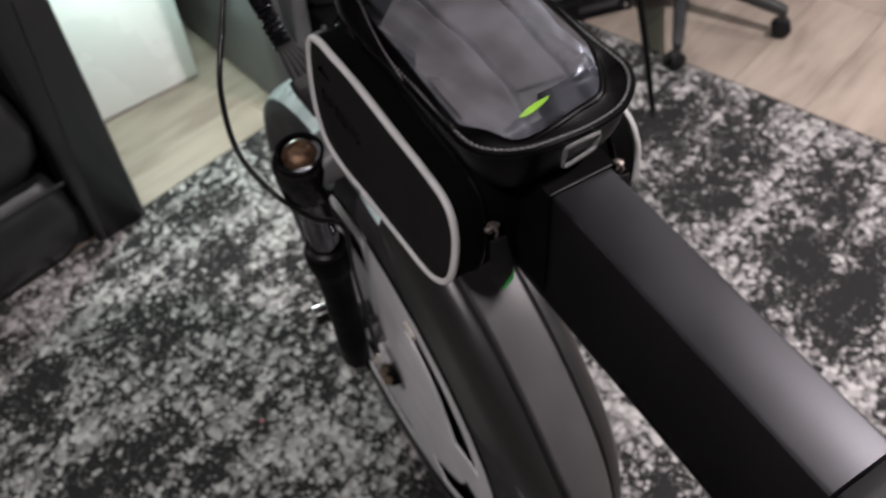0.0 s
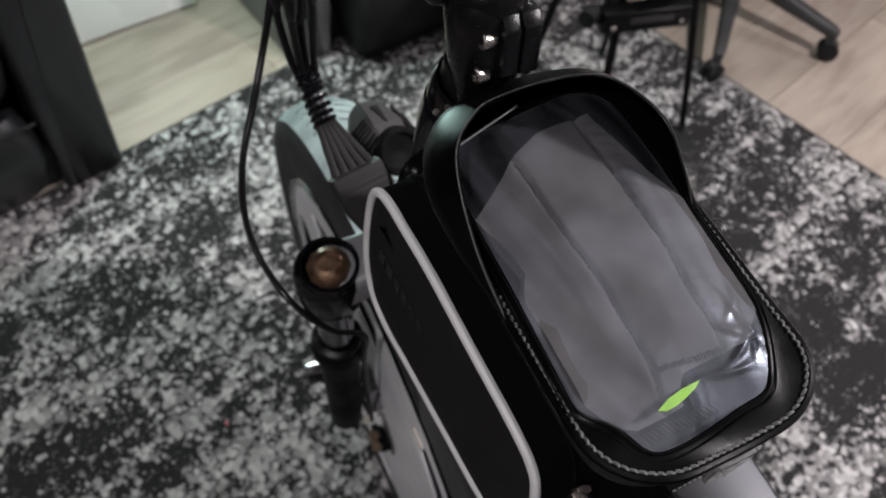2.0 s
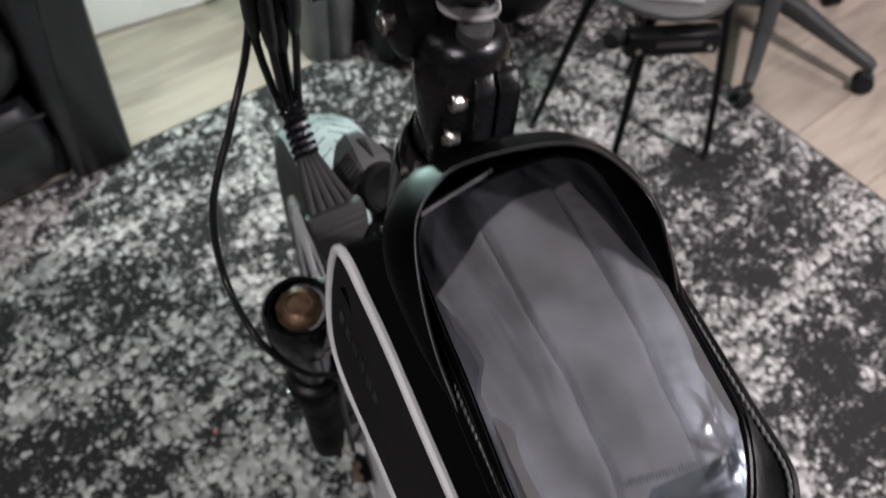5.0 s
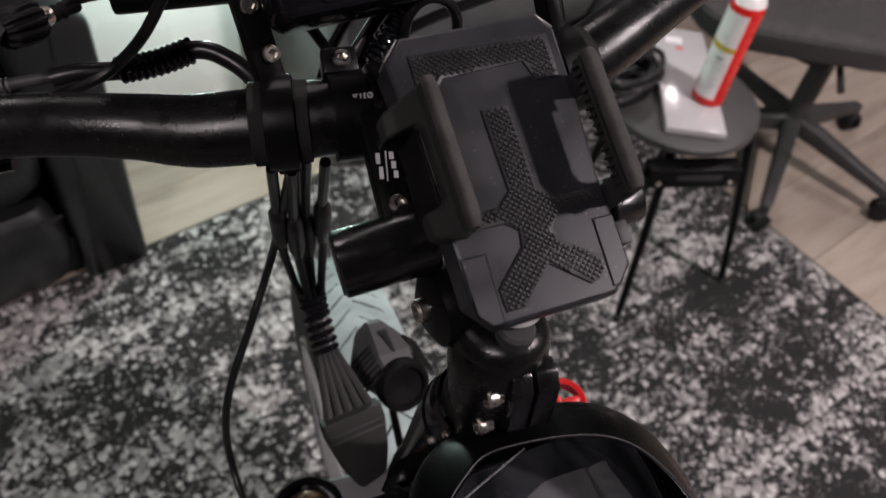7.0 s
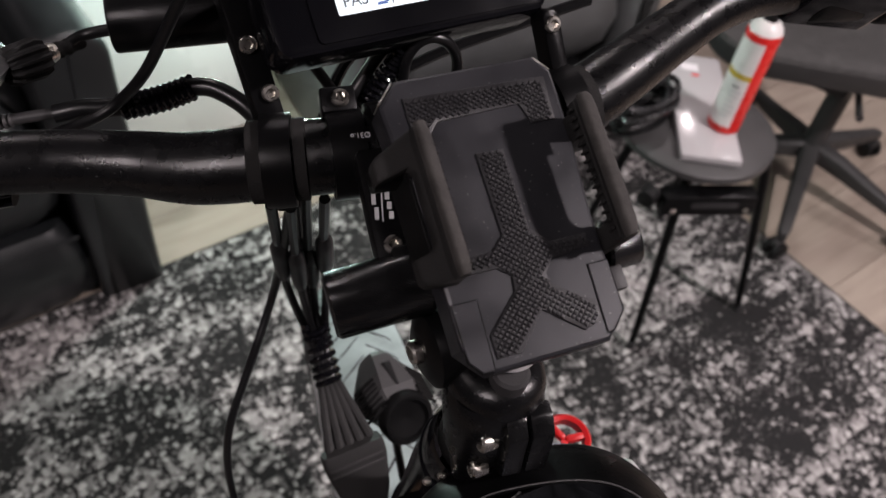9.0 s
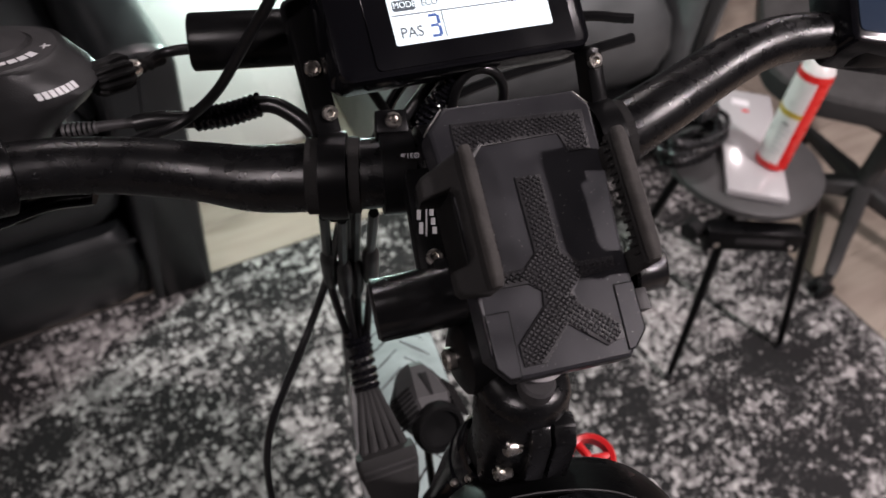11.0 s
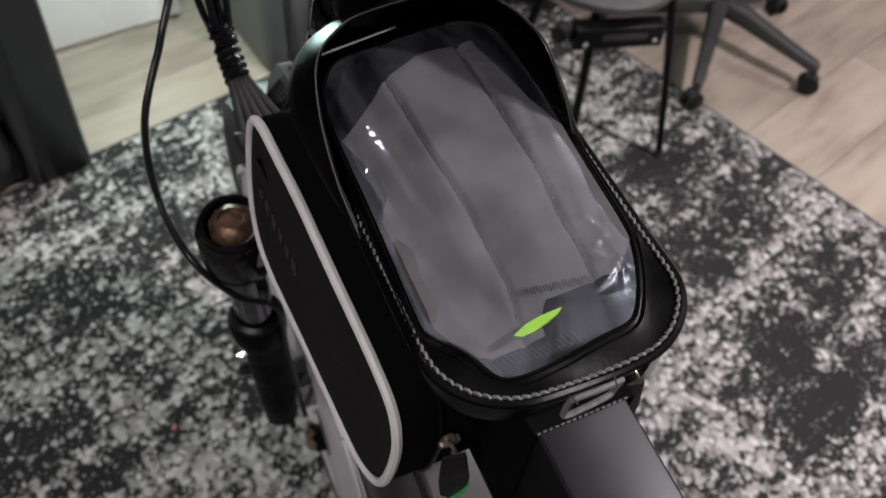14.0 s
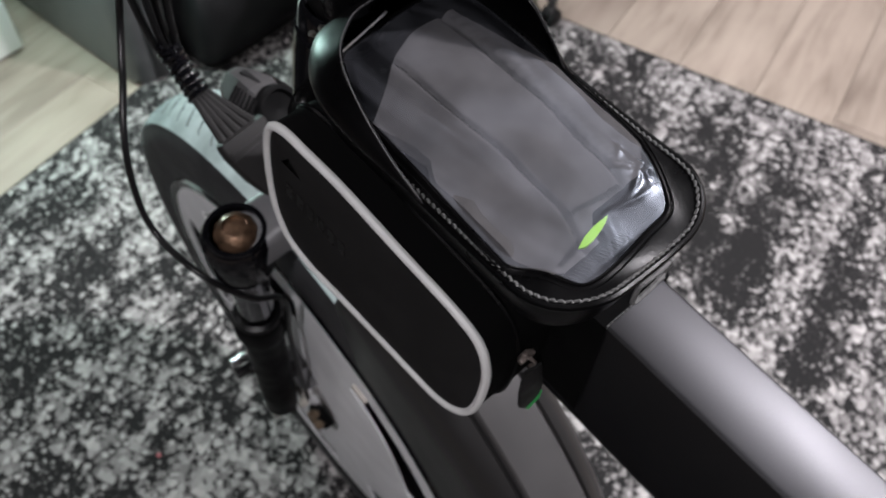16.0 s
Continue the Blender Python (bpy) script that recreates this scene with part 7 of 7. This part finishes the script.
def jaw(s):
    """A side jaw: two arms that rise from the carriage and carry a rubber-lined lip, open to the outside."""
    drop, base_z, thick = (0.40, 0.0110, 0.0058) if s < 0 else (0.0, 0.0128, 0.0045)
    e1, e2 = (0.0335, 0.0355) if s < 0 else (0.0322, 0.0335)
    o1, o2 = (0.0455, 0.0410) if s < 0 else (0.0350, 0.0350)
    plan = [(0.0275, -0.0235), (0.0275, -0.0735), (0.0300, -0.0750), (o2 - 0.0015, -0.0735), (o2, -0.0715), (o2, -0.0645), (e2, -0.0632), (e1, -0.0608), (e1, -0.0372), (e2, -0.0352), (o1, -0.0370), (o1, -0.0300), (o1 - 0.0017, -0.0285), (0.0300, -0.0220)]
    bm = slab(B(), [(s * x, y) for x, y in plan], 0.0, thick, Matrix(), 0.0012)
    for v in bm.verts:
        v.co.z += base_z - drop * max(0.0, abs(v.co.x) - 0.031)
    bm.transform(PM)
    j = part("jaw", bm, RUBBER_SOFT, ph, "black C-shaped side jaw", angle=50)
    lip_x, lip_w = (0.0285, 0.0022) if s < 0 else (0.0286, 0.0026)
    for name_, top, half, z0, lean, mt, lb in (("jaw_wall", 0.0200, 0.0022, base_z + 0.0005, 0.0012, RUBBER_SOFT, "dark rubber wall"), ("rubber_lip", 0.0238, lip_w, 0.0186, 0.0, LIPRUB, "worn charcoal rubber lip")):
        bm = B()
        loops = []
        for f, hh in ((0.0, 0.35), (0.03, 0.75), (0.10, 1.0), (0.5, 1.0), (0.90, 1.0), (0.97, 0.75), (1.0, 0.35)):
            y = -0.0742 + 0.0512 * f
            zt = z0 + (top - z0) * (0.55 + 0.45 * hh)
            loops.append([PM @ Vector((s * (lip_x + 0.0012 + x * (0.7 + 0.3 * hh) + lean * (zt - z) / 0.0085), y, z)) for x, z in outline(-half, half, z0, zt, half * 0.72, 4)])
        loft(bm, loops, True, True, True)
        part(name_, bm, mt, j, lb)
    if s < 0:
        part("slide_web", block(B(), (0.0014, 0.034, 0.022), PM @ pose(-0.0348, -0.0480, 0.0002), 0.0004, 1), CAPBLACK, j, "dark sliding web under the jaw")
    bm = B()
    for k in range(15):
        y = -0.0700 + 0.0430 * k / 14
        block(bm, (0.0015, 0.0011, 0.0036), PM @ pose(s * (lip_x - lip_w - 0.0004), y, 0.0165), 0.0003, 1)
    part("teeth", bm, RUBBER_SOFT, j, "row of small rubber teeth")
    if s < 0:
        part("slide_foot", block(B(), (0.0130, 0.0070, 0.012), PM @ pose(-0.0380, -0.0325, 0.002), 0.001), SATIN, j)
    else:
        # two upright arms with the open gap between them
        for y in (-0.0693, -0.0275):
            part("jaw_arm", block(B(), (0.0042, 0.0092, 0.026), PM @ pose(0.0335, y, 0.0025), 0.0012), RUBBER_SOFT, j, "upright rubber-coated arm")


jaw(-1)
jaw(1)
# side knobs, one long and one short, with a carbon-look weave
carbon = woven("carbon_weave", (0.006, 0.006, 0.0065), 420, 0.2, 0.22, 0.5)
ka, kb = Vector((-0.0510, 0.0405, 1.0960)), Vector((-0.012, 0.0390, 1.1025))
kd = (kb - ka).normalized()
kn = part("long_knob", lathe(B(), [(0.0001, 0.0), (0.0118, 0.0), (0.0130, 0.0010), (0.0130, 0.036), (0.0115, 0.038)], Matrix.Translation(ka) @ kd.to_track_quat("Z", "Y").to_matrix().to_4x4(), 32), carbon, ph, "carbon-patterned clamp knob")
part("end_disc", lathe(B(), [(0.0001, -0.0006), (0.0116, -0.0005), (0.0120, 0.0004)], Matrix.Translation(ka) @ kd.to_track_quat("Z", "Y").to_matrix().to_4x4(), 30), GREYPL, kn)
part("short_knob", lathe(B(), [(0.0001, 0.0), (0.009, 0.0), (0.0098, -0.001), (0.0098, -0.012), (0.008, -0.013)], Matrix.Translation((0.0655, 0.0285, 1.115)) @ kd.to_track_quat("Z", "Y").to_matrix().to_4x4(), 28), carbon, ph, "short knurled knob")
part("lower_carriage", block(B(), (0.052, 0.030, 0.022), PM @ pose(-0.002, -0.050, -0.025), 0.003), ALUBLACK, ph)
part("knob_block", block(B(), (0.014, 0.024, 0.026), Matrix.Translation((-0.020, 0.043, 1.0985)) @ pose(0, 0, 0, 26, 0, 0), 0.003), SATIN, ph)
# bar mount: ring on the bar, arm with two bolts and a printed size
bc = Vector((-0.0275, 0.1065, 1.1090))
bq = Matrix.Translation(bc) @ Vector((1, -0.09, 0.05)).to_track_quat("Z", "Y").to_matrix().to_4x4()
rg = part("mount_ring", lathe(B(), [(0.0161, -0.0075), (0.0188, -0.0072), (0.0190, 0.0), (0.0188, 0.0072), (0.0161, 0.0075)], bq, 36), SATIN, ph, "black ring of the bar mount")
part("ring_lug", block(B(), (0.0145, 0.011, 0.010), Matrix.Translation((-0.0285, 0.1190, 1.1260)) @ pose(0, 0, 0, 28, 0, -4), 0.0012), SATIN, rg)
bolt(rg, (-0.0280, 0.1165, 1.1300), (0.0, -0.47, 0.88), 0.0037, 0.0026)
am = frame_at((-0.0235, 0.066, 1.1135), Vector((1, -0.05, 0.03)), Vector((-0.06, 0.93, 0.36)))
arm_ = part("mount_arm", slab(B(), outline(-0.0068, 0.0068, -0.026, 0.026, 0.003, 3), -0.006, 0.004, am, 0.001), SATIN, ph, "flat black mount arm with white marks")
bolt(arm_, am @ Vector((-0.0003, -0.0150, 0.0040)), am.to_3x3() @ Vector((0, 0, 1)), 0.0035, 0.0022)
for x, y, w, h in ((-0.0036, 0.0045, 0.0016, 0.0045), (-0.0036, -0.0015, 0.0016, 0.0050), (-0.0010, 0.001, 0.0005, 0.0125), (0.0018, 0.0050, 0.0018, 0.0030), (0.0018, 0.0010, 0.0018, 0.0030), (0.0018, -0.0030, 0.0018, 0.0030)):
    part("maker_mark", block(B(), (w, h, 0.0003), am @ pose(x, y, 0.0042, 0, 0, -9)), PRINT, arm_, "plain white bar in place of a maker's name")
tm_ = frame_at(bc + Vector((0.003, -0.0089, 0.0170)), Vector((-1, 0.09, -0.05)), Vector((0, 0.84, 0.54)) * -1)
words("Ø31.8", 0.0032, tm_, PRINT, rg, "lettering", "tiny white size marking", 0.0001)
part("ball_joint", lathe(B(), [(0.0001, 0.012), (0.008, 0.009), (0.011, 0.0), (0.008, -0.009), (0.0001, -0.012)], Matrix.Translation(PM @ Vector((-0.002, -0.05, -0.034))), 20), SATIN, ph)
part("mount_stub", sweep(B(), [PM @ Vector((-0.002, -0.048, -0.030)), (0.0, 0.070, 1.105), bc + Vector((0.010, -0.018, 0))], 0.009, 10), SATIN, ph)

# ---- floor boards, one by one ----
PW, PL = 0.19, 1.24
meshes = {}


def plank_mesh(length, width):
    key = (round(length, 3), round(width, 3))
    if key not in meshes:
        bm = B()
        block(bm, (length - 0.0015, width - 0.0015, 0.006), pose(0, 0, -0.003), 0.0012, 1)
        me = bpy.data.meshes.new("floor_board")
        bm.to_mesh(me)
        bm.free()
        me.materials.append(OAK)
        meshes[key] = me
    return meshes[key]


board_rng = random.Random(11)
for i in range(-14, 15):
    v0, v1 = max(V0, 0.14 + (i - 0.5) * PW), min(V1, 0.14 + (i + 0.5) * PW)
    u = -2.7 + board_rng.random() * PL - PL
    while u < U1:
        u0, u1 = max(U0, u), min(U1, u + PL)
        if u1 - u0 > 0.01 and v1 - v0 > 0.01:
            ob = new("floor_board", plank_mesh(u1 - u0, v1 - v0))
            ob.matrix_basis = ROOM @ pose((u0 + u1) / 2, (v0 + v1) / 2, 0)
            ob.parent = floor
        u += PL
